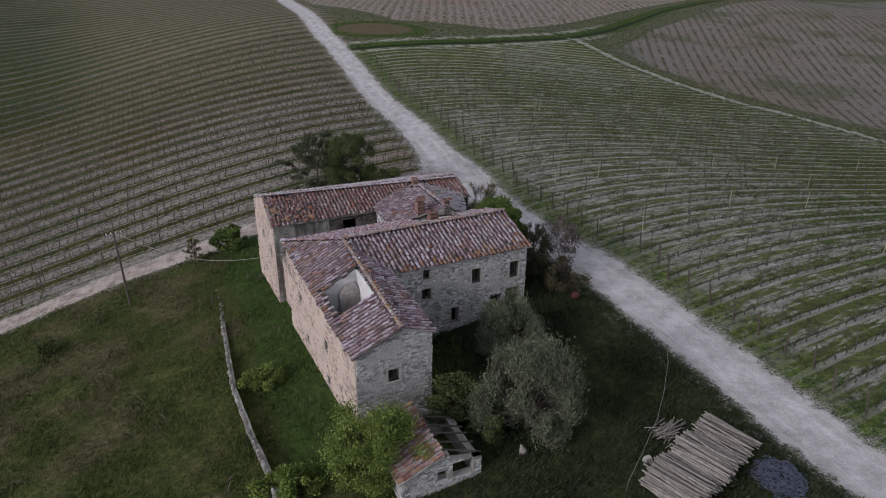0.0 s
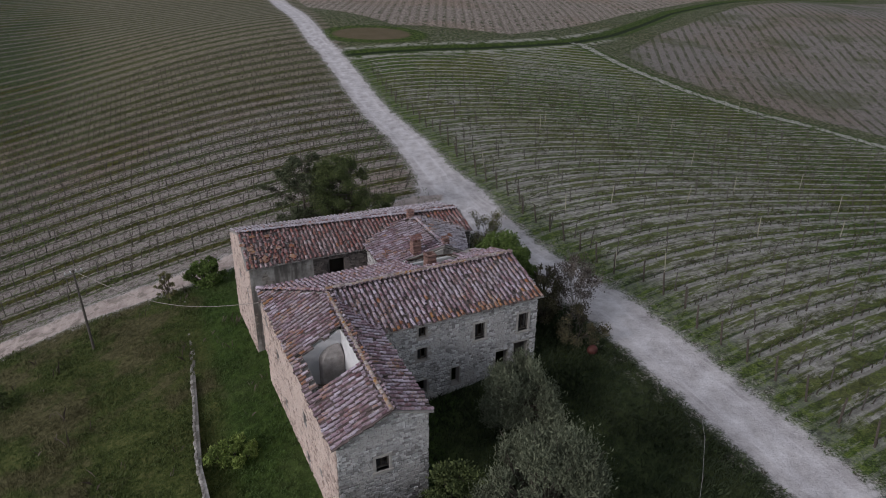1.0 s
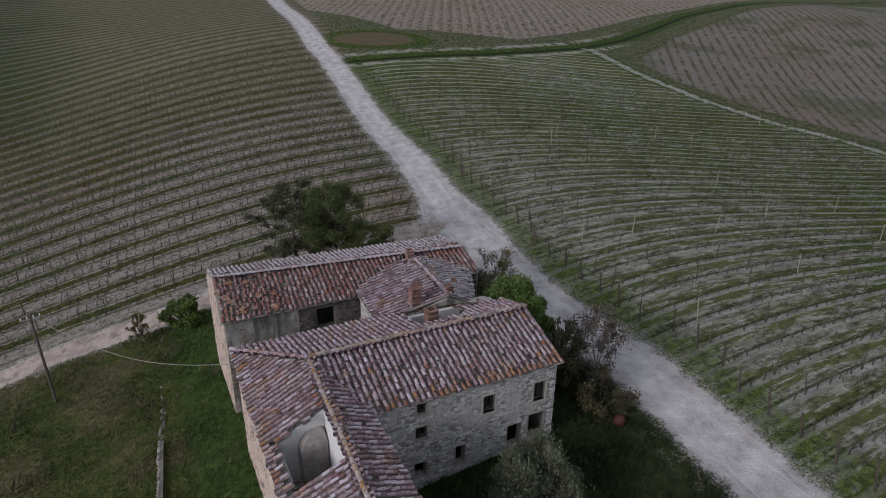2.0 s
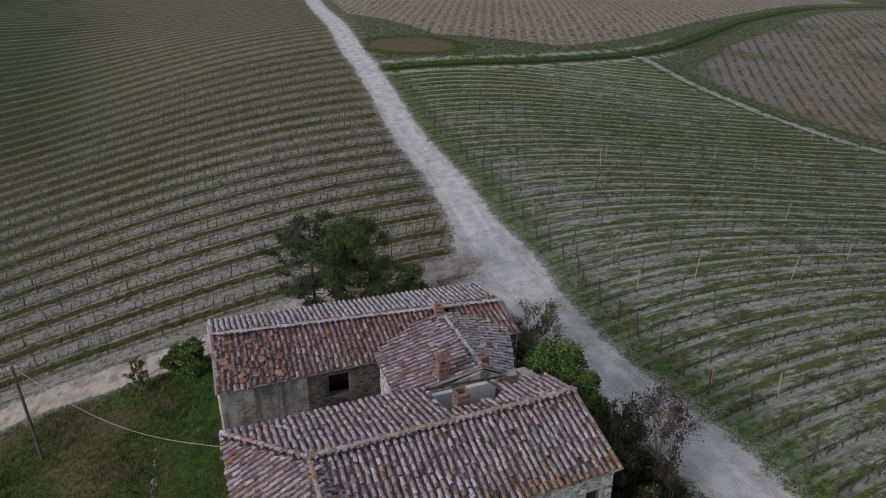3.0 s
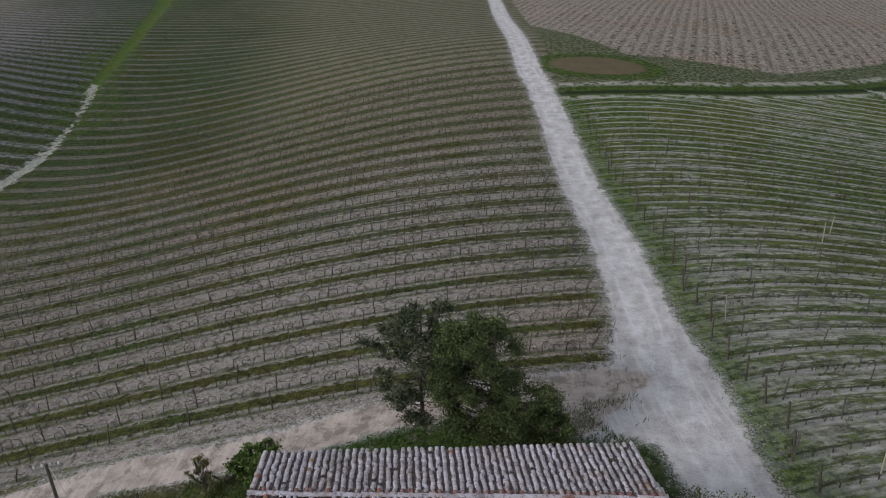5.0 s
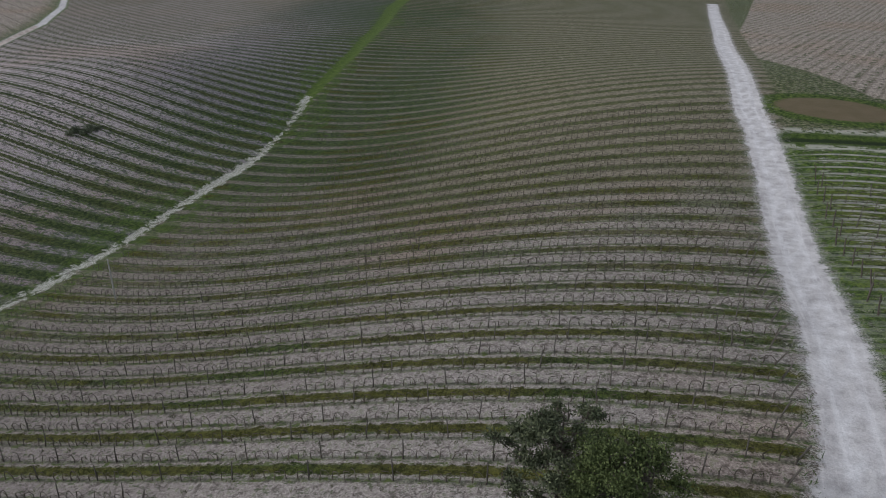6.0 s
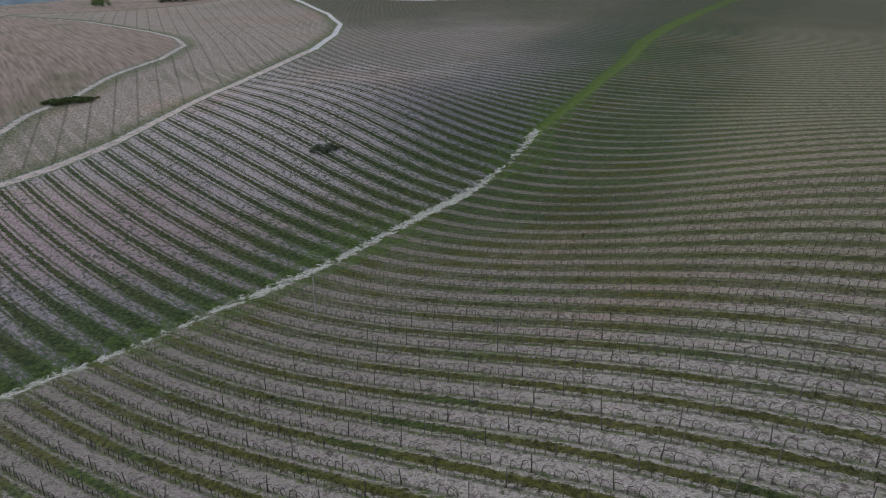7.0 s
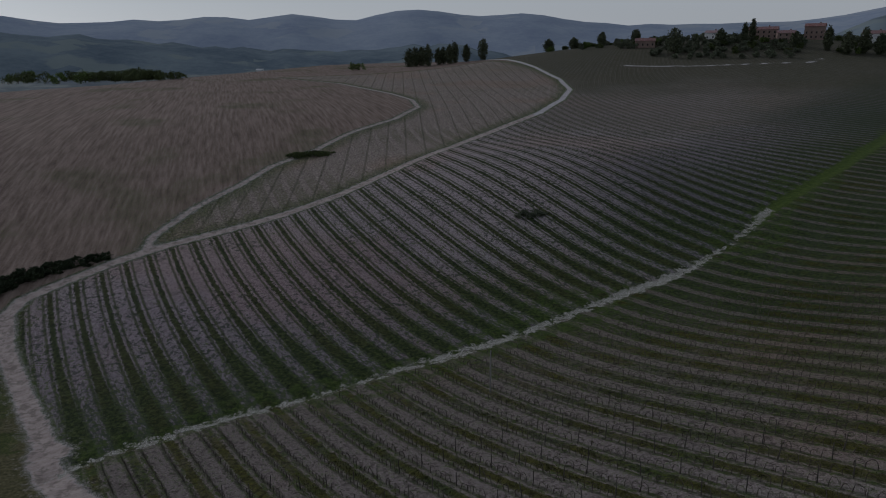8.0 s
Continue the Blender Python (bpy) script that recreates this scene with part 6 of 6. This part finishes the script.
# ---- timber stack, heaps and the mixer beside the road ----
stack = thing("pole_stack", pose(15.5, 31.9, ground_z(15.5, 31.9), 0, 0, -48), "long stack of weathered peeled wooden vine poles", "timber stack", )
pole_kinds = []
for k in range(4):
    so = Soup()
    r = 0.034 + 0.009 * k
    so.tube([(-1.72, 0, 0), (-0.6, 0.025 - 0.01 * k, 0.012), (0.7, -0.02 + 0.012 * k, 0.0), (1.7, 0.012, 0.0)], [r, r * 0.98, r * 0.93, r * 0.82], 6)
    pole_kinds.append(so.mesh("pole", M_PALEWOOD))
for i in range(290):
    y = rnd.uniform(-4.15, 4.1)
    bundle = (y + 4.15) / 8.25 * 3
    heap_h = 0.98 * (1 - 0.35 * abs(2 * (bundle % 1) - 1) ** 3) * (1 - 0.5 * max(0, abs(y) - 3.4))
    layer = rnd.random() ** 0.42
    p = part("pole", pole_kinds[rnd.randrange(4)], None, stack)
    p.matrix_basis = pose(-0.1 * y + 0.16 * (int(bundle) - 1) + rnd.gauss(0, 0.13), y, max(0.06, heap_h * layer), rnd.uniform(0, 360), rnd.gauss(0, 1.6), rnd.gauss(0, 3.2))
for y in (-3.4, -0.6, 0.6, 3.4):
    so = Soup()
    so.tube([(-1.0 - 0.1 * y, y - 0.5, 0.02), (-1.0 - 0.1 * y, y + 0.5, 0.05)], 0.08, 6)
    part("bearer", so, M_DARKWOOD, stack)
heap = thing("stake_heap", pose(14.3, 34.7, ground_z(14.3, 34.7), 0, 0, 25), "loose heap of grey wooden stakes", "stake heap")
for i in range(44):
    p = part("stake", pole_kinds[i % 4], None, heap)
    p.matrix_basis = pose(rnd.gauss(0, 0.3), rnd.gauss(0, 0.35), 0.08 + rnd.random() * 0.4, rnd.uniform(0, 360), rnd.gauss(0, 6), rnd.gauss(12, 16)) @ Matrix.Diagonal((0.42, 0.7, 0.7, 1))
so = Soup()
so.box((-0.28, -0.2, -0.1), (0.3, 0.22, 0.36), pose(0, 0, 0, 4, -6, 20), 0.35)
rock = part("pale_rock", so, M_PALESTONE)
rock.matrix_basis = pose(12.4, 32.4, ground_z(12.4, 32.4))
tagged(rock, "pale rough boulder in the grass by the poles", "rock")
net = thing("netting_heap", pose(19.4, 30.7, ground_z(19.4, 30.7), 0, 0, 20) @ Matrix.Scale(0.78, 4), "heap of faded blue vineyard netting beside the poles", "netting heap")
so = Soup()
rings, seg = 7, 20
vs = []
for i in range(rings):
    t = i / (rings - 1)
    for k in range(seg):
        a = 2 * math.pi * k / seg
        r = (1.35 * math.cos(t * 1.45)) * (1 + 0.12 * math.sin(3 * a + i) + 0.06 * math.sin(7 * a))
        vs.append((r * math.cos(a), r * math.sin(a) * 1.15, 0.6 * math.sin(t * 1.5) + 0.08 * math.sin(5 * a + 2 * i) - 0.05))
so.add(vs, [(i * seg + k, i * seg + (k + 1) % seg, (i + 1) * seg + (k + 1) % seg, (i + 1) * seg + k) for i in range(rings - 1) for k in range(seg)])
part("net", so, M_BLUE, net, smooth=True)
so = Soup()
for i in range(330):
    a, t = rnd.uniform(0, 6.28), rnd.uniform(-0.2, 1.3)
    r = 1.55 * math.cos(t)
    c = Vector((r * math.cos(a), r * math.sin(a) * 1.15, 0.62 * math.sin(t * 1.04) + 0.1))
    w = rnd.uniform(0.2, 0.5)
    b0 = rnd.uniform(0, 6.28)
    so.tube([c + Vector((w * math.cos(b0 + q), w * math.sin(b0 + q), 0.06 * math.sin(3 * q + a) - 0.25 * w * math.cos(q))) for q in (0, 0.7, 1.4, 2.1, 2.8, 3.5)], 0.018, 4, False)
part("loose_netting", so, M_BLUE_PALE, net, kind="stuff")

mixer = thing("cement_mixer", pose(11.2, 51.2, ground_z(11.2, 51.2) - 0.25, 0, 0, 30) @ Matrix.Scale(0.75, 4), "old red cement mixer tipped in the long grass", "cement mixer")
so = Soup()
m = pose(0, 0, 0.75, 0, 62, 0)
prof = [(0.22, -0.45), (0.42, -0.3), (0.5, 0.0), (0.44, 0.25), (0.28, 0.5)]
vs = [m @ Vector((r * math.cos(2 * math.pi * k / 16), r * math.sin(2 * math.pi * k / 16), z)) for r, z in prof for k in range(16)]
so.add(vs, [(i * 16 + k, i * 16 + (k + 1) % 16, (i + 1) * 16 + (k + 1) % 16, (i + 1) * 16 + k) for i in range(4) for k in range(16)] + [tuple(range(15, -1, -1))])
part("drum", so, M_RED, mixer, smooth=True)
for y in (-0.45, 0.45):
    so = Soup()
    so.tube([(-0.5, y, 0.0), (0, y * 0.9, 0.75), (0.5, y, 0.0)], 0.035, 6)
    part("leg", so, M_IRON, mixer)
so = Soup()
so.tube([(-0.5, -0.45, 0.05), (-0.5, 0.45, 0.05)], 0.035, 6)
part("crossbar", so, M_IRON, mixer)
so = Soup()
so.tube([(0.1, 0.5, -0.2), (0.05, 0.3, 0.2), (0, 0, 0.5), (-0.15, 0.1, 0.85)], [0.3, 0.26, 0.2, 0.07], 7)
ob = part("tree_stump", so, M_PALEWOOD)
ob.matrix_basis = pose(5.1, 33.3, ground_z(5.1, 33.3))
tagged(ob, "pale split old olive stump in the grass", "stump")


so = Soup()
ys_ = [(16.6, 43.4), (16.1, 41.4), (15.0, 38.4), (13.8, 35.6), (12.2, 32.8), (10.6, 30.1)]
so.tube([(x, y, ground_z(x, y) + 0.45 + 0.1 * (i % 2)) for i, (x, y) in enumerate(ys_)], 0.012, 5)
fence = tagged(part("wire_fence", so, M_CONCRETE), "slack pale wire strung on short stakes in the grass", "fence")
for x, y in ys_:
    so = Soup()
    so.tube([(x, y, ground_z(x, y) - 0.2), (x + 0.04, y, ground_z(x, y) + 0.65)], 0.03, 5)
    part("stake", so, M_GREYPOST, fence)


# ---- long grass and weeds ----
def blades(n, box, mask, size, seed, name, label, mat):
    """Tufts of bent blades scattered where mask allows."""
    g = np.random.default_rng(seed)
    x, y = g.uniform(box[0], box[1], n), g.uniform(box[2], box[3], n)
    ok = mask(x, y) & (g.random(n) < np.clip((y - box[2]) / 9, 0, 1)) & (g.random(n) < np.clip((x - box[0]) / 9, 0, 1))
    x, y = x[ok], y[ok]
    z = land(x, y)
    patch = 0.6 + 0.8 * (0.5 + 0.5 * np.sin(x * 0.7 + 2 * np.sin(y * 0.31)) * np.cos(y * 0.53))
    n = len(x)
    k = 3
    V = np.zeros((n, k, 4, 3))
    for j in range(k):
        a = g.uniform(0, 6.28, n)
        l = size * patch * g.uniform(0.5, 1.3, n)
        ox, oy = g.normal(0, 0.16, n), g.normal(0, 0.16, n)
        w = 0.013 + 0.02 * g.random(n)
        bx, by = np.cos(a), np.sin(a)
        lean = g.uniform(0.2, 0.9, n) * l
        base = np.stack([x + ox, y + oy, z - 0.05], 1)
        sidev = np.stack([-by * w, bx * w, 0 * w], 1)
        V[:, j, 0] = base - sidev
        V[:, j, 1] = base + sidev
        V[:, j, 2] = base + sidev * 0.7 + np.stack([bx * lean * 0.4, by * lean * 0.4, l * 0.65], 1)
        V[:, j, 3] = base + np.stack([bx * lean, by * lean, l], 1)
    Q = np.arange(n * k * 4).reshape(-1, 4)
    return tagged(new(name, array_mesh(name, V.reshape(-1, 3), Q, mat)), label, "grass", kind="stuff")


def off_house(x, y):
    dx, dy = x - HX, y - HY
    c, s_ = math.cos(radians(HA)), math.sin(radians(HA))
    a, b = dx * c + dy * s_, -dx * s_ + dy * c
    ins = ((a > -0.1) & (a < 5.3) & (b > -0.1) & (b < 17.4)) | ((a > 0) & (a < 17.2) & (b > 7.8) & (b < 17.4)) | ((a > 0) & (a < 19) & (b > 21.5) & (b < 30.1)) | ((a > 9) & (a < 18) & (b > 17) & (b < 22)) | ((a > 0.1) & (a < 5.3) & (b > -7.1) & (b < -2.1))
    return ~ins


yard_ok = lambda x, y: (inside(x, y, YARD) > 0.3) & (away(x, y, MAIN_ROAD) > 2.9) & (away(x, y, TRACK) > 2.0) & off_house(x, y)
left_yard = lambda x, y: yard_ok(x, y) & (x < -0.5 + 2 * np.sin(y * 0.7))
right_yard = lambda x, y: yard_ok(x, y) & (x > -2.5 + 2 * np.sin(y * 0.7))
blades(150000, (-66, 3, 12, 82), left_yard, 0.22, 31, "meadow_grass", "long uneven meadow grass and weeds round the house", M_GRASS)
blades(70000, (-12, 26, 16, 72), right_yard, 0.3, 36, "lush_weeds", "lush weeds between the house and the road, darkened for the shade there", M_SHADED_WEEDS)
blades(1800, (-66, 26, 12, 82), lambda x, y: left_yard(x, y) & (np.sin(x * 0.4) * np.cos(y * 0.37) > 0.3), 0.75, 32, "tall_weeds", "scattered taller dry weeds in the meadow", M_DRY)
strip_of = lambda x, y: np.abs(np.mod(row_left(x, y) + 0.5, 1.0) - 0.5)
blades(120000, (-92, 0, 60, 150), lambda x, y: left_ok(x, y) & ((strip_of(x, y) < 0.085) | (np.sin(x * 2.1 + 3 * np.sin(y * 0.9)) * np.sin(y * 2.7) > 0.72)), 0.2, 34, "alley_grass", "short olive-green grass in the vineyard alleys", M_TUFT)
row_of = lambda x, y: np.abs(np.mod(row_right(x, y) + 0.34, 1.0) - 0.5)
blades(60000, (-10, 75, 20, 150), lambda x, y: right_ok(x, y) & ((row_of(x, y) < 0.12) | (np.sin(x * 0.5 + 2 * np.sin(y * 0.4)) * np.sin(y * 0.7) > 0.5)), 0.26, 35, "row_weeds", "weeds and grass along the vine rows", M_TUFT)
edge_ok = lambda x, y: (away(x, y, MAIN_ROAD) > 2.5) & (away(x, y, MAIN_ROAD) < 4.2) & off_house(x, y)
blades(9000, (-30, 34, 18, 170), edge_ok, 0.3, 33, "verge_grass", "short rough grass along the gravel road", M_GRASS)

# ---- beyond the vineyards: cypresses, the hamlet on its rise, far hills ----


def cypress(x, y, h, w, seed, label="dark slender cypress tree", group="cypresses on the ridge"):
    blobs = [((0.1 * math.sin(k), 0.1 * math.cos(2 * k), h * (0.08 + 0.86 * k / 9)), (w / 2 * (math.sin(math.pi * (0.12 + 0.8 * k / 9)) ** 0.6), w / 2 * (math.sin(math.pi * (0.12 + 0.8 * k / 9)) ** 0.6), h * 0.09)) for k in range(10)]
    t = tree("cypress", x, y, label, blobs, 1500, 0.7, M_PINE, seed, 0.25, h * 0.3, 1.8, "tree", 0.4)
    return tagged(t, group=group)


ex, ey = -7.9, 62.5


def bearing(az, dist):
    return ex + dist * math.cos(radians(az)), ey + dist * math.sin(radians(az))


for k, (az, h, w) in enumerate([(166.4, 14, 8), (165.9, 15, 8), (165.4, 15, 8), (164.9, 16.5, 8), (164.1, 13, 6), (163.7, 13, 6), (163.2, 15, 7), (162.8, 17, 6), (161.9, 14, 6), (160.6, 17, 8)]):
    cypress(*bearing(az, 610 + 5 * (k % 3)), h, w, 60 + k)
for k, (az, d, h, w) in enumerate([(155.5, 600, 9, 8), (153.6, 600, 8, 7), (151.5, 595, 10, 6), (149.0, 590, 10, 7), (146.2, 540, 17, 13), (143.0, 560, 11, 8), (141.4, 565, 14, 4), (140.9, 570, 16, 4), (138.0, 555, 10, 8), (136.0, 550, 15, 6), (134.8, 540, 14, 8), (133.8, 545, 16, 7), (132.8, 545, 13, 8), (131.5, 545, 14, 8)]):
    cypress(*bearing(az, d), h, w, 80 + k, "dark conifer beside the hamlet", "conifers of the hamlet")


def far_tree(az, d, w, h, seed, mat, label):
    x, y = bearing(az, d)
    t = tree("tree", x, y, label, clumps(w, w, 0.2, h, 22, seed, 0.2, 0.7), 900, 0.6, mat, seed, 0.2, 1.2, 1.5, "tree", 0.3)
    return tagged(t, group="trees of the hamlet")


g = random.Random(77)
for k in range(95):
    az = g.uniform(130.0, 155.5)
    far_tree(az, g.uniform(530, 610) if az < 149 else g.uniform(575, 640), g.uniform(3.5, 7.5), g.uniform(2.2, 5.0), 120 + k, g.choice([M_OLIVE, M_OLIVE, M_OLIVE, M_DARKLEAF, M_DARKLEAF, M_IVY]), "rounded grey-green tree on the far rise")
for k in range(150):
    az = g.uniform(137.5, 150.5)
    d = g.uniform(522, 600) if az < 147 else g.uniform(560, 620)
    x, y = bearing(az, d)
    tagged(tree("olive_tree", x, y, "small round grey-green olive tree of a far grove", clumps(4.4, 4.4, 0.3, g.uniform(2.6, 3.8), 12, 300 + k, 0.26, 0.8), 260, 0.75, M_OLIVE, 300 + k, 0.15, 0.9, 1.5, "tree", 0.3), group="olive grove by the hamlet")
for k in range(34):
    az = g.choice((g.uniform(184.0, 187.5), g.uniform(186, 194.5), g.uniform(186, 194.5)))
    far_tree(az, g.uniform(545, 585), g.uniform(13, 22), g.uniform(4.0, 7.0), 700 + k, M_IVY if az > 190 and k % 3 else M_DARKLEAF, "bushy tree at the edge of the plateau")
far_tree(170.5, 600, 14, 6, 731, M_IVY, "bushy tree at the edge of the plateau")



def cottage(az, d, l, w, h, turn, wall, label):
    """A far house: walls with window openings, a pitched tile roof with eaves, and a chimney."""
    x, y = bearing(az, d)
    t = thing("house", pose(x, y, ground_z(x, y), 0, 0, turn), label, "house", "houses of the hamlet")
    so = Soup()
    so.add([(-l / 2, -w / 2, -2), (l / 2, -w / 2, -2), (l / 2, w / 2, -2), (-l / 2, w / 2, -2), (-l / 2, -w / 2, h), (l / 2, -w / 2, h), (l / 2, w / 2, h), (-l / 2, w / 2, h), (-l / 2, 0, h + w * 0.2), (l / 2, 0, h + w * 0.2)],
           [(0, 1, 5, 4), (2, 3, 7, 6), (1, 2, 6, 9, 5), (3, 0, 4, 8, 7)])
    part("wall", so, wall, t)
    so = Soup()
    for s in (-1, 1):
        a, b = (-l / 2 - 0.4, s * (w / 2 + 0.5), h - 0.15), (l / 2 + 0.4, s * (w / 2 + 0.5), h - 0.15)
        c, e = (l / 2 + 0.4, 0, h + w * 0.2 + 0.12), (-l / 2 - 0.4, 0, h + w * 0.2 + 0.12)
        q = [a, b, c, e] + [(v[0], v[1], v[2] + 0.22) for v in (a, b, c, e)]
        so.add(q, [(0, 1, 2, 3), (7, 6, 5, 4), (0, 4, 5, 1), (1, 5, 6, 2), (2, 6, 7, 3), (3, 7, 4, 0)])
    rf = part("roof", so, M_TILE_RED, t)
    so = Soup()
    so.box((l * 0.2, 0.3, h + w * 0.1), (l * 0.2 + 0.8, 1.1, h + w * 0.2 + 1.2))
    part("chimney", so, M_BRICK, rf)
    for s in (-1, 1):
        for k in range(max(2, int(l / 3.2))):
            for zz in ((1.0, 4.0) if h > 5 else (1.1,)):
                so = Soup()
                xx = -l / 2 + (k + 0.5) * l / max(2, int(l / 3.2))
                so.box((xx - 0.5, s * w / 2 - 0.08, zz), (xx + 0.5, s * w / 2 + 0.08, zz + 1.4))
                part("window", so, M_GLASS, t)


cottage(148.3, 566, 14, 8, 4.5, 60, M_PINKWALL, "pinkish stone farm building with a tiled roof")
cottage(140.3, 590, 22, 9, 6.5, 45, M_PINKWALL, "long pinkish farmhouse with a dark roofline on the far rise")
cottage(138.7, 575, 12, 8, 6.0, 55, M_PINKWALL, "low pink stone house on the far rise")
cottage(136.9, 600, 13, 9, 9.0, 40, M_PINKWALL, "tall pink stone house on the far rise")
cottage(143.6, 590, 9, 7, 5.0, 30, M_WHITE, "small white house among olive trees")
cottage(133.3, 585, 14, 9, 7.5, 50, M_WHITE, "white house with a red tile roof")


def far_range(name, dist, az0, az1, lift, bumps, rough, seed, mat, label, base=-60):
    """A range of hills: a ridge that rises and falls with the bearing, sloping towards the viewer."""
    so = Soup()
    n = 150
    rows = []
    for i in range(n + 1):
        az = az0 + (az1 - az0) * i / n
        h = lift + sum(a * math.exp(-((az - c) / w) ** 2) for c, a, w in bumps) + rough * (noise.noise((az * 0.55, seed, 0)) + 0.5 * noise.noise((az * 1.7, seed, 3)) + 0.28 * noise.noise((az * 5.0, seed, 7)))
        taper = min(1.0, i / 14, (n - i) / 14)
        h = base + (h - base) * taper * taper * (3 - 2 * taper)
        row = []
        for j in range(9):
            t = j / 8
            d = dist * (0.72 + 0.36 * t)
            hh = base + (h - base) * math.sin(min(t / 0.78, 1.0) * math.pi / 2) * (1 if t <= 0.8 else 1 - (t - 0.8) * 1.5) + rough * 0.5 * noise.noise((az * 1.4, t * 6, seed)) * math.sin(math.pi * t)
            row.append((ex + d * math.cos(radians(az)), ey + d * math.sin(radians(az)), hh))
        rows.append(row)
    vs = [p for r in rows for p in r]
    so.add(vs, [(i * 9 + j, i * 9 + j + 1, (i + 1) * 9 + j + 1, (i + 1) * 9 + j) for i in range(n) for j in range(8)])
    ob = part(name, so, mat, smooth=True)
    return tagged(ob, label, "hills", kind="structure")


far_range("backdrop_hills", 3900, 60, 300, 100, [(196, 67, 4), (187, 40, 3.5), (181, 57, 3), (175, 67, 3), (167, 74, 4), (163, 36, 4), (157, 56, 4), (131.5, 57, 4), (118, 70, 10), (220, 50, 15)], 9, 4.0, M_HILL_FAR, "distant wooded hills, tinted blue-grey for haze")
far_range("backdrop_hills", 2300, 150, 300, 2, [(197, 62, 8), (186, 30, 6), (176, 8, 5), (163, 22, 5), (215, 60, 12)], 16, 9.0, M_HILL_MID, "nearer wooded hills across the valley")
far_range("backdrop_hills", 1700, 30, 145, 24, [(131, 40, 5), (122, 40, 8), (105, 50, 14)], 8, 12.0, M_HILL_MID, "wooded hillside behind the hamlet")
for az, d in ((177.9, 1800), (179.2, 1840)):
    x, y = bearing(az, d)
    cot = thing("house", pose(x, y, -36, 0, 0, 70), "tiny pale buildings in the far valley", "house", "far valley houses")
    so = Soup()
    so.box((-9, -4, -6), (9, 4, 5))
    so.add([(-9, -4, 5), (9, -4, 5), (9, 4, 5), (-9, 4, 5), (-9, 0, 7), (9, 0, 7)], [(0, 1, 5, 4), (2, 3, 4, 5), (1, 2, 5), (3, 0, 4)])
    part("wall", so, M_WHITE, cot)

# ---- single tiles of the front roof and the shed ----
tile_data = []
for k in range(3):
    vs, fs = tile_mesh(0.112 + 0.004 * k, 0.09, 0.44 + 0.01 * k, 1)
    so = Soup()
    so.add(vs, fs)
    tile_data.append(so.mesh("tile", M_TILE))
for i, (m, nm) in enumerate(near_tiles):
    t = part("tile", tile_data[i % 3], None, roofs[nm])
    t.matrix_basis = m
so = Soup()
so.add(*tile_mesh(0.15, 0.12, 0.5, 1))
red, rust = so.mesh("tile", M_TILE_RED), so.mesh("tile", M_TILE_ORANGE)
for i, m in enumerate(shed_tiles):
    t = part("tile", rust if i * 7 % 10 < 3 else red, None, shed_roof)
    t.matrix_basis = m
